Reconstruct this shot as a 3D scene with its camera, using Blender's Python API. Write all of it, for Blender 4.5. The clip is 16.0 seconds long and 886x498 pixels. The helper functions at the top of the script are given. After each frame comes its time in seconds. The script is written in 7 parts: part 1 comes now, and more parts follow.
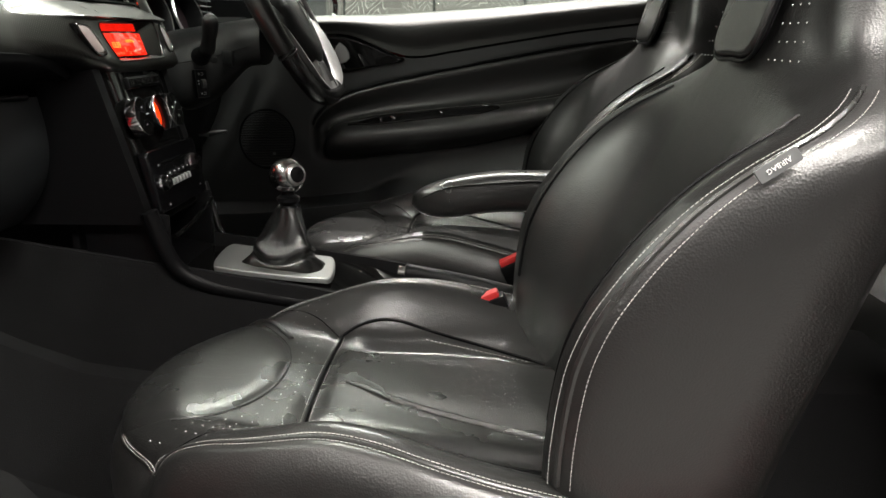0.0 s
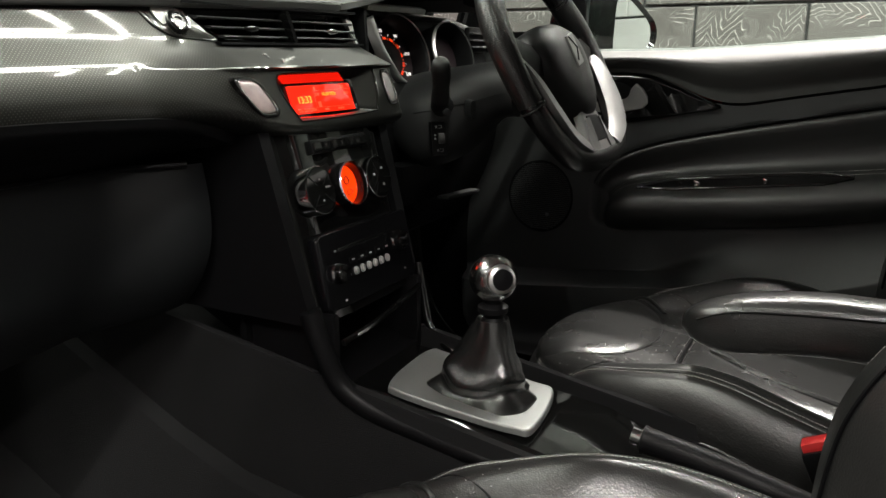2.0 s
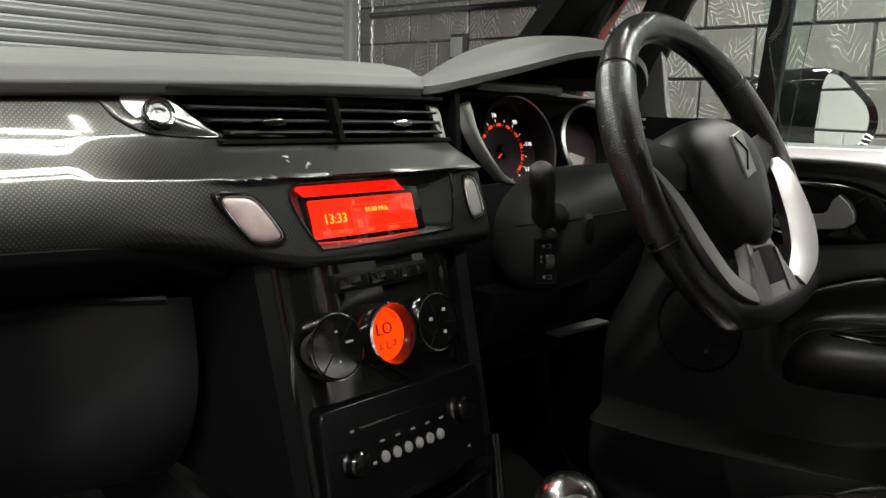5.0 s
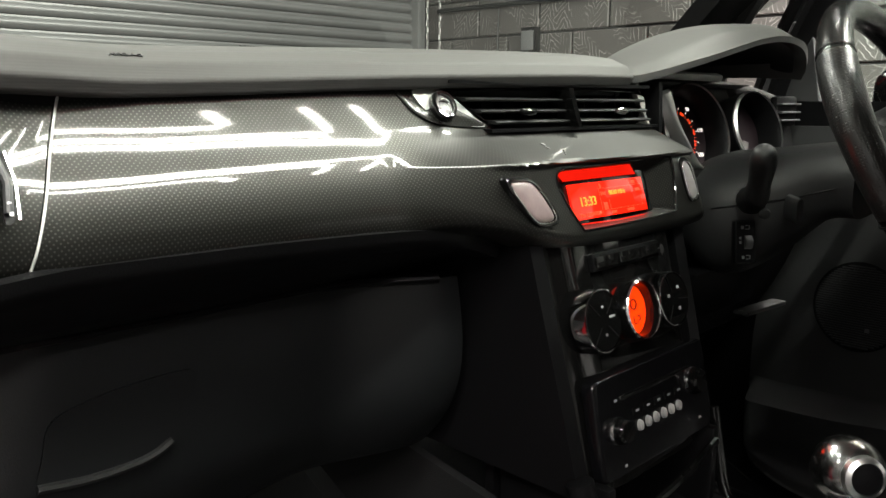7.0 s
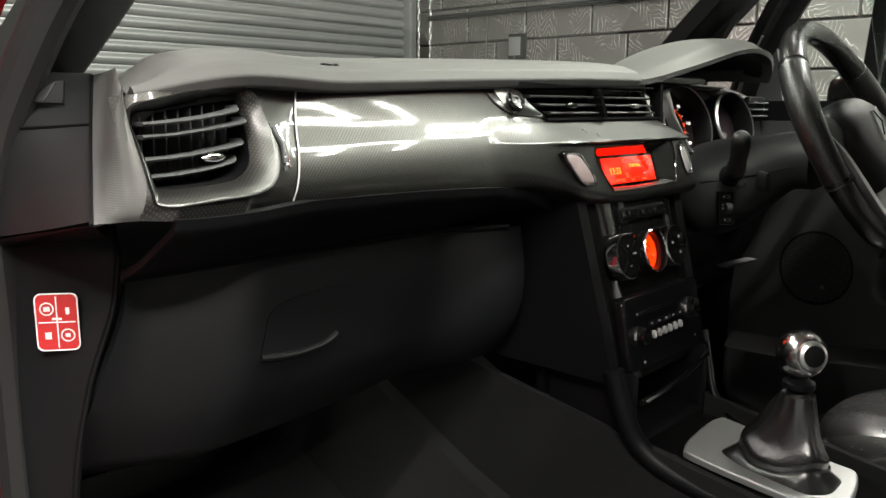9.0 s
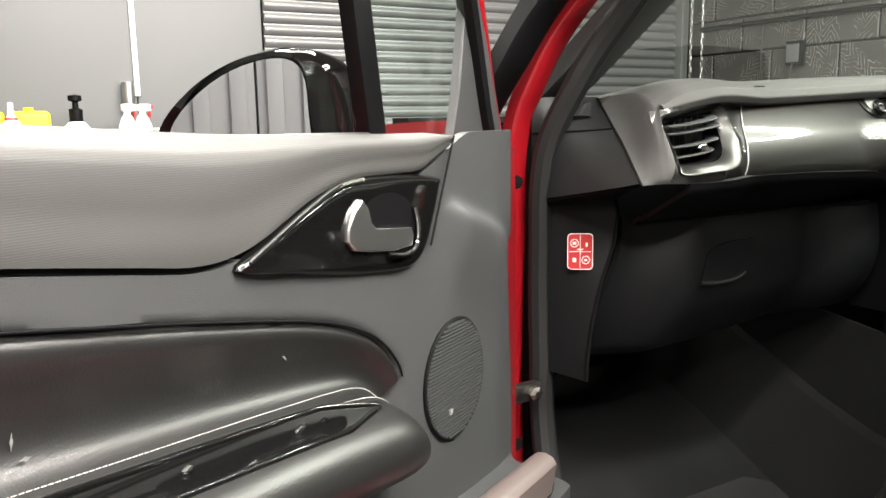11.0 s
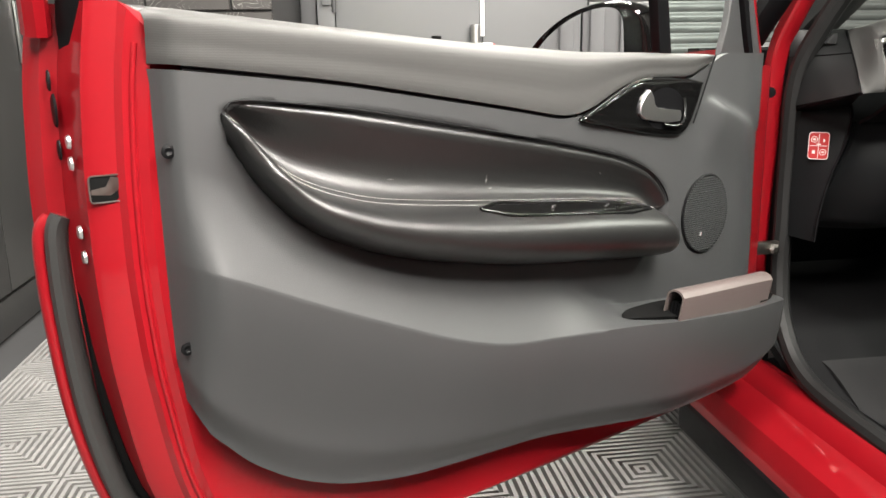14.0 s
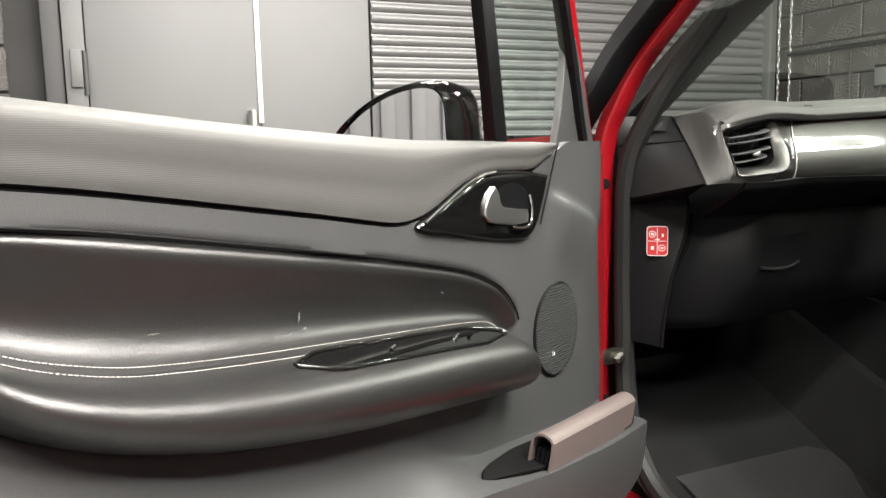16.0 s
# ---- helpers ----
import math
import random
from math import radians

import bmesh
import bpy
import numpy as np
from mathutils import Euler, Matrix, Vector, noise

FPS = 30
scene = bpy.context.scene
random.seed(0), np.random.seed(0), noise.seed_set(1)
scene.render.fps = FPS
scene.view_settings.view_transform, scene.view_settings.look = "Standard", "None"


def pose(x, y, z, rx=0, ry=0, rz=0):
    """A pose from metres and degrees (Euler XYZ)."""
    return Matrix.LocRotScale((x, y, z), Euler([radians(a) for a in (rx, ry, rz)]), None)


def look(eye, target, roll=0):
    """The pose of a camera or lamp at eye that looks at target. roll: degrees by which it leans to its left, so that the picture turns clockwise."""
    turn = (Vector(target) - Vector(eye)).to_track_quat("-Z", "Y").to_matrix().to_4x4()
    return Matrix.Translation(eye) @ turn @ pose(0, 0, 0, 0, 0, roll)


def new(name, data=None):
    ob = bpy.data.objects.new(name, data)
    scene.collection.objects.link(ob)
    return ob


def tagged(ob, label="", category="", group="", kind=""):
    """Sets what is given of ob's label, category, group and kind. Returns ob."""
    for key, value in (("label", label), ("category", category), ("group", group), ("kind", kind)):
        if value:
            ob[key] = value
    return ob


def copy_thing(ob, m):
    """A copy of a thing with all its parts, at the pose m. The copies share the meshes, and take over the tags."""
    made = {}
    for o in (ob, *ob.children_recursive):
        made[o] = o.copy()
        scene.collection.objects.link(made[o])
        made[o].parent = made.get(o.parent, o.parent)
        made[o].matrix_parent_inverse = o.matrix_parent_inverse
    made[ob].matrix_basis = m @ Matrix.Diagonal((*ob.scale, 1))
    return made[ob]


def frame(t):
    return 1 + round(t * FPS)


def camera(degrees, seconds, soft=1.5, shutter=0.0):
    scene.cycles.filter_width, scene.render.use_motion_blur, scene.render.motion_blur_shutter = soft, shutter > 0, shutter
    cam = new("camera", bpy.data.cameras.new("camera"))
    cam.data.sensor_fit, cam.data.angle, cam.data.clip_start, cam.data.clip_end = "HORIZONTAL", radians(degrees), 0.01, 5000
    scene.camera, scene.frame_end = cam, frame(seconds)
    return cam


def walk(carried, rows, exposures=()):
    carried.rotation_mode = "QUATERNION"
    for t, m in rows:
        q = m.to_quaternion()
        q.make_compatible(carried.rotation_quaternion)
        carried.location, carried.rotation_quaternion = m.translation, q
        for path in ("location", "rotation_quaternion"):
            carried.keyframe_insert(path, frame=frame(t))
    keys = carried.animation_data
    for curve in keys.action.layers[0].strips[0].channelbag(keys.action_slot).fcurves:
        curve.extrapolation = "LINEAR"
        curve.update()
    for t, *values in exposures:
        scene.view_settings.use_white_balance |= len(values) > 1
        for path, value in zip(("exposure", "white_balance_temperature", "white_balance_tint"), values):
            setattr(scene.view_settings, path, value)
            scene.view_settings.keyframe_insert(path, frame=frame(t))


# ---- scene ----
cam = camera(59.0, 16.0)
PATH = [
    (0, (-1.151, -0.496, 0.922), (0.778, -0.431, 0.399), 0.1),
    (0.5, (-1.106, -0.575, 0.912), (0.774, -0.218, 0.331), -0.1),
    (1, (-1.023, -0.617, 0.911), (0.795, -0.021, 0.329), -0.4),
    (1.5, (-0.898, -0.588, 0.931), (0.87, 0.188, 0.406), -0.4),
    (2, (-0.761, -0.566, 0.962), (0.95, 0.349, 0.476), -0.1),
    (2.5, (-0.66, -0.56, 0.987), (0.983, 0.486, 0.531), 0.4),
    (3, (-0.582, -0.539, 0.996), (1.011, 0.589, 0.558), 1.1),
    (3.5, (-0.526, -0.517, 0.998), (1.015, 0.686, 0.579), 1.7),
    (3.7, (-0.504, -0.511, 1.002), (1.022, 0.714, 0.59), 1.9),
    (5.8, (-0.456, -0.502, 1.004), (0.973, 0.855, 0.663), 0.9),
    (6, (-0.483, -0.489, 1.003), (0.94, 0.874, 0.659), 0.7),
    (6.5, (-0.556, -0.45, 1.002), (0.837, 0.938, 0.635), 0.5),
    (7, (-0.618, -0.402, 0.996), (0.768, 0.992, 0.629), 0.2),
    (7.5, (-0.672, -0.365, 0.999), (0.723, 1.018, 0.621), 0.3),
    (8, (-0.721, -0.378, 0.998), (0.706, 0.972, 0.623), 0.5),
    (8.2, (-0.744, -0.395, 0.996), (0.697, 0.942, 0.625), 0.5),
    (10.3, (-1.209, -0.629, 0.979), (0.125, 0.83, 0.676), -0.8),
    (10.5, (-1.266, -0.625, 0.981), (-0.019, 0.908, 0.67), -0.8),
    (11, (-1.338, -0.649, 0.988), (-0.35, 1.058, 0.659), -1.0),
    (11.5, (-1.351, -0.731, 0.987), (-0.624, 1.1, 0.642), -1.3),
    (12, (-1.366, -0.833, 0.979), (-0.879, 1.075, 0.629), -1.8),
    (12.5, (-1.409, -0.924, 0.981), (-1.061, 1.012, 0.622), -1.9),
    (13, (-1.481, -1.031, 0.98), (-1.21, 0.913, 0.596), -1.8),
    (13.5, (-1.525, -1.142, 0.966), (-1.281, 0.794, 0.526), -1.4),
    (14, (-1.54, -1.191, 0.963), (-1.279, 0.739, 0.505), -1.1),
    (14.5, (-1.548, -1.163, 0.967), (-1.248, 0.765, 0.528), -1.0),
    (15, (-1.55, -1.07, 0.977), (-1.162, 0.856, 0.605), -0.9),
    (15.5, (-1.536, -0.971, 0.977), (-1.002, 0.931, 0.668), -1.1),
    (16, (-1.508, -0.885, 0.969), (-0.708, 0.929, 0.711), -1.3),
]
walk(cam, [(t, look(eye, target, roll)) for t, eye, target, roll in PATH], exposures=((0, 0.30), (1.0, 0.28), (2.0, 0.22), (3.5, 0.29), (6.0, 0.34), (8.0, 0.40), (10.5, 0.62), (11.0, 0.52), (11.5, 0.43), (12.5, 0.36), (14.0, 0.32), (16, 0.42)))

# ---- light: LED tubes under the ceiling of a closed garage ----
world = bpy.data.worlds.new("world")
world.use_nodes = True
world.node_tree.nodes["Background"].inputs[0].default_value = (0.5, 0.52, 0.55, 1)
world.node_tree.nodes["Background"].inputs[1].default_value = 0.0
scene.world = world
scene.view_settings.exposure = 0.0
CEIL = 2.75
TUBE_POWER = 40.0


def tube_lamp(x, y, length, along_x, power=1.0):
    lamp = bpy.data.lights.new("tube_light", "AREA")
    lamp.shape, lamp.size, lamp.size_y = "RECTANGLE", length, 0.045
    lamp.energy, lamp.color = TUBE_POWER * length * power, (1.0, 0.955, 0.885)
    ob = new("tube_light", lamp)
    ob.matrix_world = pose(x, y, CEIL - 0.075, 0, 0, 0 if along_x else 90)
    return ob



# ---- materials ----
def material(name, color, rough=0.5, metal=0.0, coat=0.0, bump=0.0, scale=200.0, vary=0.25, spot=3.0, spec=0.5, emit=None, power=0.0):
    """A principled surface with fine grain, larger stains and bump."""
    m = bpy.data.materials.new(name)
    m.use_nodes = True
    nt = m.node_tree
    b = nt.nodes["Principled BSDF"]
    b.inputs["Metallic"].default_value = metal
    b.inputs["Coat Weight"].default_value = coat
    b.inputs["Coat Roughness"].default_value = 0.04
    b.inputs["Specular IOR Level"].default_value = spec
    co = nt.nodes.new("ShaderNodeTexCoord")
    big = nt.nodes.new("ShaderNodeTexNoise")
    big.inputs["Scale"].default_value, big.inputs["Detail"].default_value = spot, 5
    fine = nt.nodes.new("ShaderNodeTexNoise")
    fine.inputs["Scale"].default_value, fine.inputs["Detail"].default_value = scale, 3
    for n in (big, fine):
        nt.links.new(co.outputs["Object"], n.inputs["Vector"])
    mix = nt.nodes.new("ShaderNodeMix")
    mix.data_type = "RGBA"
    mix.inputs[6].default_value = (*[c * (1 - vary) for c in color], 1)
    mix.inputs[7].default_value = (*[min(1, c * (1 + vary)) for c in color], 1)
    nt.links.new(big.outputs["Fac"], mix.inputs[0])
    nt.links.new(mix.outputs[2], b.inputs["Base Color"])
    ramp = nt.nodes.new("ShaderNodeMapRange")
    ramp.inputs[1].default_value, ramp.inputs[2].default_value = 0.3, 0.7
    ramp.inputs[3].default_value, ramp.inputs[4].default_value = rough * (1 - 0.4 * vary), min(1, rough * (1 + 0.4 * vary))
    nt.links.new(big.outputs["Fac"], ramp.inputs[0])
    nt.links.new(ramp.outputs[0], b.inputs["Roughness"])
    if bump:
        bn = nt.nodes.new("ShaderNodeBump")
        bn.inputs["Strength"].default_value, bn.inputs["Distance"].default_value = bump, 0.001
        nt.links.new(fine.outputs["Fac"], bn.inputs["Height"])
        nt.links.new(bn.outputs[0], b.inputs["Normal"])
    if emit:
        b.inputs["Emission Color"].default_value = (*emit, 1)
        b.inputs["Emission Strength"].default_value = power
    return m


def leather(name, color, rough, grain=0.26):
    """Pebbled leather: cells for the grain, soft creases on top."""
    m = material(name, color, rough, bump=0.25, scale=700, vary=0.12, spot=5)
    nt = m.node_tree
    b = nt.nodes["Principled BSDF"]
    co = [n for n in nt.nodes if n.type == "TEX_COORD"][0]
    vo = nt.nodes.new("ShaderNodeTexVoronoi")
    vo.inputs["Scale"].default_value = 520
    nt.links.new(co.outputs["Object"], vo.inputs["Vector"])
    cr = nt.nodes.new("ShaderNodeTexNoise")
    cr.inputs["Scale"].default_value, cr.inputs["Detail"].default_value, cr.inputs["Distortion"].default_value = 28, 4, 1.5
    nt.links.new(co.outputs["Object"], cr.inputs["Vector"])
    b1 = nt.nodes.new("ShaderNodeBump")
    b1.inputs["Strength"].default_value, b1.inputs["Distance"].default_value = grain, 0.0008
    nt.links.new(vo.outputs["Distance"], b1.inputs["Height"])
    b2 = nt.nodes.new("ShaderNodeBump")
    b2.inputs["Strength"].default_value, b2.inputs["Distance"].default_value = 0.08, 0.004
    nt.links.new(cr.outputs["Fac"], b2.inputs["Height"])
    nt.links.new(b1.outputs[0], b2.inputs["Normal"])
    nt.links.new(b2.outputs[0], b.inputs["Normal"])
    b.inputs["Specular IOR Level"].default_value = 0.7
    return m


def ribbed(name, color, rough, pitch, depth=0.0006, tilt=0.0):
    """Soft-touch skin with fine wavy horizontal ribs."""
    m = material(name, color, rough, vary=0.15)
    nt = m.node_tree
    b = nt.nodes["Principled BSDF"]
    co = [n for n in nt.nodes if n.type == "TEX_COORD"][0]
    wv = nt.nodes.new("ShaderNodeTexWave")
    wv.bands_direction = "Z"
    wv.inputs["Scale"].default_value = 1 / pitch / 6.283 * 2
    wv.inputs["Distortion"].default_value = 1.4
    wv.inputs["Detail"].default_value = 2
    wv.inputs["Detail Scale"].default_value = 1.2
    nt.links.new(co.outputs["Object"], wv.inputs["Vector"])
    bn = nt.nodes.new("ShaderNodeBump")
    bn.inputs["Strength"].default_value, bn.inputs["Distance"].default_value = 0.35, depth
    nt.links.new(wv.outputs["Fac"], bn.inputs["Height"])
    nt.links.new(bn.outputs[0], b.inputs["Normal"])
    return m


def carbon(name):
    """Lacquered weave: small light dots in rows on a dark grey ground."""
    m = material(name, (0.02, 0.02, 0.02), 0.16, coat=0.6, vary=0.1)
    nt = m.node_tree
    b = nt.nodes["Principled BSDF"]
    co = [n for n in nt.nodes if n.type == "TEX_COORD"][0]
    sep = nt.nodes.new("ShaderNodeSeparateXYZ")
    nt.links.new(co.outputs["Object"], sep.inputs[0])

    def mth(op, a, c=None):
        n = nt.nodes.new("ShaderNodeMath")
        n.operation = op
        for k, v in enumerate((a, c)):
            if v is None:
                continue
            if isinstance(v, (int, float)):
                n.inputs[k].default_value = v
            else:
                nt.links.new(v, n.inputs[k])
        return n.outputs[0]

    k = 2 * math.pi / 0.0036
    run = mth("ADD", mth("MULTIPLY", sep.outputs[2], 0.85), mth("MULTIPLY", sep.outputs[1], 0.53))
    row = mth("MULTIPLY", run, k)
    col = mth("MULTIPLY", sep.outputs[0], k)
    a = mth("SINE", mth("ADD", col, row))
    c = mth("SINE", mth("SUBTRACT", col, row))
    dots = mth("MULTIPLY", mth("MAXIMUM", a, 0.0), mth("MAXIMUM", c, 0.0))
    mix = nt.nodes.new("ShaderNodeMix")
    mix.data_type = "RGBA"
    mix.inputs[6].default_value = (0.0200, 0.0198, 0.0185, 1)
    mix.inputs[7].default_value = (0.062, 0.0612, 0.0570, 1)
    nt.links.new(dots, mix.inputs[0])
    nt.links.new(mix.outputs[2], b.inputs["Base Color"])
    b.inputs["Specular IOR Level"].default_value = 0.3
    b.inputs["Metallic"].default_value = 0.85
    for link in list(b.inputs["Roughness"].links):
        nt.links.remove(link)
    b.inputs["Roughness"].default_value = 0.4
    b.inputs["Coat Roughness"].default_value = 0.06
    return m


def perforated(name, color, rough):
    """Leather with a close grid of punched holes."""
    m = material(name, color, rough, vary=0.15, spec=0.5)
    nt = m.node_tree
    b = nt.nodes["Principled BSDF"]
    co = [n for n in nt.nodes if n.type == "TEX_COORD"][0]
    vo = nt.nodes.new("ShaderNodeTexVoronoi")
    vo.inputs["Scale"].default_value, vo.inputs["Randomness"].default_value = 330, 0.0
    nt.links.new(co.outputs["Object"], vo.inputs["Vector"])
    r = nt.nodes.new("ShaderNodeMapRange")
    r.inputs[1].default_value, r.inputs[2].default_value = 0.28, 0.40
    nt.links.new(vo.outputs["Distance"], r.inputs[0])
    bn = nt.nodes.new("ShaderNodeBump")
    bn.inputs["Strength"].default_value, bn.inputs["Distance"].default_value = 0.5, 0.0005
    nt.links.new(r.outputs[0], bn.inputs["Height"])
    nt.links.new(bn.outputs[0], b.inputs["Normal"])
    return m


def carved_block(name, color):
    """Black-painted concrete block with wandering carved lines that differ from block to block."""
    m = material(name, color, 0.42, bump=0.5, scale=90, vary=0.3, spot=6)
    nt = m.node_tree
    b = nt.nodes["Principled BSDF"]
    co = [n for n in nt.nodes if n.type == "TEX_COORD"][0]
    info = nt.nodes.new("ShaderNodeObjectInfo")
    mp = nt.nodes.new("ShaderNodeMapping")
    nt.links.new(co.outputs["Object"], mp.inputs["Vector"])
    sc = nt.nodes.new("ShaderNodeMath")
    sc.operation, sc.inputs[1].default_value = "MULTIPLY", 6.28
    nt.links.new(info.outputs["Random"], sc.inputs[0])
    cmb = nt.nodes.new("ShaderNodeCombineXYZ")
    nt.links.new(sc.outputs[0], cmb.inputs[1])
    nt.links.new(cmb.outputs[0], mp.inputs["Rotation"])
    sep = nt.nodes.new("ShaderNodeSeparateXYZ")
    nt.links.new(mp.outputs[0], sep.inputs[0])
    wob = nt.nodes.new("ShaderNodeTexNoise")
    wob.inputs["Scale"].default_value = 14
    nt.links.new(mp.outputs[0], wob.inputs["Vector"])

    def calc(op, a, b=0.0):
        n = nt.nodes.new("ShaderNodeMath")
        n.operation = op
        for i, q in enumerate((a, b)):
            if isinstance(q, float):
                n.inputs[i].default_value = q
            else:
                nt.links.new(q, n.inputs[i])
        return n.outputs[0]

    wander = calc("MULTIPLY", wob.outputs["Fac"], 0.07)
    zig = calc("PINGPONG", calc("ADD", sep.outputs["Z"], wander), 0.055)
    across = calc("ADD", calc("ADD", sep.outputs["X"], calc("MULTIPLY", zig, 1.5)), calc("MULTIPLY", wob.outputs["Fac"], 0.04))
    line = calc("PINGPONG", across, 0.017)
    mask = nt.nodes.new("ShaderNodeTexNoise")
    mask.inputs["Scale"].default_value = 6
    nt.links.new(mp.outputs[0], mask.inputs["Vector"])
    r1 = nt.nodes.new("ShaderNodeMapRange")
    r1.inputs[1].default_value, r1.inputs[2].default_value = 0.0135, 0.0160
    nt.links.new(line, r1.inputs[0])
    r2 = nt.nodes.new("ShaderNodeMapRange")
    r2.inputs[1].default_value, r2.inputs[2].default_value = 0.46, 0.56
    nt.links.new(mask.outputs["Fac"], r2.inputs[0])
    mu = nt.nodes.new("ShaderNodeMath")
    mu.operation = "MULTIPLY"
    nt.links.new(r1.outputs[0], mu.inputs[0])
    nt.links.new(r2.outputs[0], mu.inputs[1])
    mix = nt.nodes.new("ShaderNodeMix")
    mix.data_type = "RGBA"
    old = b.inputs["Base Color"].links[0].from_socket
    nt.links.new(old, mix.inputs[6])
    mix.inputs[7].default_value = (0.24, 0.232, 0.22, 1)
    nt.links.new(mu.outputs[0], mix.inputs[0])
    nt.links.new(mix.outputs[2], b.inputs["Base Color"])
    bn = nt.nodes.new("ShaderNodeBump")
    bn.inputs["Strength"].default_value, bn.inputs["Distance"].default_value = 0.6, 0.004
    nt.links.new(mu.outputs[0], bn.inputs["Height"])
    old_n = b.inputs["Normal"].links[0].from_socket
    nt.links.new(old_n, bn.inputs["Normal"])
    nt.links.new(bn.outputs[0], b.inputs["Normal"])
    return m


def thin_glass(name, tint):
    """A thin flat pane: clear straight through, with a mirror sheen that grows at grazing angles."""
    m = bpy.data.materials.new(name)
    m.use_nodes = True
    nt = m.node_tree
    out = [n for n in nt.nodes if n.type == "OUTPUT_MATERIAL"][0]
    clear = nt.nodes.new("ShaderNodeBsdfTransparent")
    clear.inputs["Color"].default_value = (*tint, 1)
    sheen = nt.nodes.new("ShaderNodeBsdfGlossy")
    sheen.inputs["Roughness"].default_value = 0.01
    lw = nt.nodes.new("ShaderNodeLayerWeight")
    lw.inputs["Blend"].default_value = 0.5
    steep = nt.nodes.new("ShaderNodeMath")
    steep.operation, steep.inputs[1].default_value = "POWER", 5.0
    nt.links.new(lw.outputs["Facing"], steep.inputs[0])
    fr = nt.nodes.new("ShaderNodeMath")
    fr.operation, fr.inputs[1].default_value, fr.inputs[2].default_value = "MULTIPLY_ADD", 0.92, 0.06
    nt.links.new(steep.outputs[0], fr.inputs[0])
    mix = nt.nodes.new("ShaderNodeMixShader")
    nt.links.new(fr.outputs[0], mix.inputs[0])
    nt.links.new(clear.outputs[0], mix.inputs[1])
    nt.links.new(sheen.outputs[0], mix.inputs[2])
    nt.links.new(mix.outputs[0], out.inputs["Surface"])
    return m


def glass(name, tint, rough=0.0):
    m = bpy.data.materials.new(name)
    m.use_nodes = True
    b = m.node_tree.nodes["Principled BSDF"]
    b.inputs["Base Color"].default_value = (*tint, 1)
    b.inputs["Transmission Weight"].default_value = 1.0
    b.inputs["Roughness"].default_value = rough
    b.inputs["IOR"].default_value = 1.45
    return m


LEATHER = leather("black_leather", (0.0140, 0.0140, 0.0138), 0.28)
LEATHER_SIDE = leather("black_side_leather", (0.0098, 0.0096, 0.0095), 0.35)
LEATHER_DOOR = leather("door_leather", (0.0072, 0.0072, 0.0071), 0.37, 0.13)
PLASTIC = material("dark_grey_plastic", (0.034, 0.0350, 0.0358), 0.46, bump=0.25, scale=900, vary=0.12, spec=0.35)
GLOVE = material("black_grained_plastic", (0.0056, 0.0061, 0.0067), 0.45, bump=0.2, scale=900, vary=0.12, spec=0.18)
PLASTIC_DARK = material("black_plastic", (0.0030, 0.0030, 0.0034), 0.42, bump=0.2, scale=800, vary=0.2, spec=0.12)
FASCIA = material("fascia_plastic", (0.007, 0.0072, 0.0075), 0.45, bump=0.3, scale=900, vary=0.12, spec=0.25)
RIM = leather("rim_leather", (0.0060, 0.0060, 0.0060), 0.22)
PERFORATED = perforated("perforated_leather", (0.008, 0.008, 0.008), 0.30)
DIAL_FACE = material("dial_face", (0.008, 0.0045, 0.006), 0.5, spec=0.2)
SOFT = ribbed("soft_touch_skin", (0.052, 0.052, 0.0505), 0.50, 0.0016, 0.00018)
SOFT.node_tree.nodes["Principled BSDF"].inputs["Specular IOR Level"].default_value = 0.2
DASH_SKIN = ribbed("dash_skin", (0.060, 0.0594, 0.058), 0.62, 0.0018, 0.0001)
DASH_SKIN.node_tree.nodes["Principled BSDF"].inputs["Specular IOR Level"].default_value = 0.08
PIANO = material("piano_black", (0.003, 0.003, 0.003), 0.06, coat=1.0, vary=0.1, spec=0.0)
CARBON = carbon("carbon_trim")
CARBON_RING = carbon("carbon_vent_ring")
CARBON_RING.node_tree.nodes["Principled BSDF"].inputs["Coat Weight"].default_value = 0.35
CARBON_RING.node_tree.nodes["Principled BSDF"].inputs["Coat Roughness"].default_value = 0.22
WORN = material("worn_silver", (0.40, 0.40, 0.385), 0.42, metal=0.6, bump=0.5, scale=300, vary=0.5, spot=90)
CHROME = material("chrome", (0.75, 0.75, 0.74), 0.10, metal=1.0, vary=0.08)
SATIN = material("satin_silver", (0.62, 0.62, 0.61), 0.30, metal=1.0, vary=0.1, bump=0.1, scale=500)
ARM = material("satin_arm_paint", (0.13, 0.13, 0.129), 0.45, metal=0.7, vary=0.1)
SILVER_TRIM = material("silver_trim", (0.25, 0.255, 0.25), 0.40, metal=0.7, vary=0.15)
RED = material("red_paint", (0.165, 0.0032, 0.0062), 0.40, coat=0.6, vary=0.10, spot=8, spec=0.1)
# near-black colour that stands in for the shade inside openings and channels
CAVITY_SHADE = material("dark_cavity", (0.004, 0.004, 0.004), 0.9, vary=0.2, spec=0.05)
RUBBER = material("black_rubber", (0.020, 0.020, 0.0195), 0.45, bump=0.15, scale=400, vary=0.2)
SEAL_RUBBER = material("soft_seal_rubber", (0.009, 0.009, 0.009), 0.5, bump=0.1, scale=400, vary=0.2, spec=0.25)
CARPET_DARK = material("dark_carpet", (0.0105, 0.0105, 0.011), 0.95, bump=1.0, scale=900, vary=0.35, spot=12, spec=0.05)
KNOB_DARK = material("dark_satin_knob", (0.05, 0.05, 0.05), 0.25, metal=0.8, vary=0.3, spot=60)
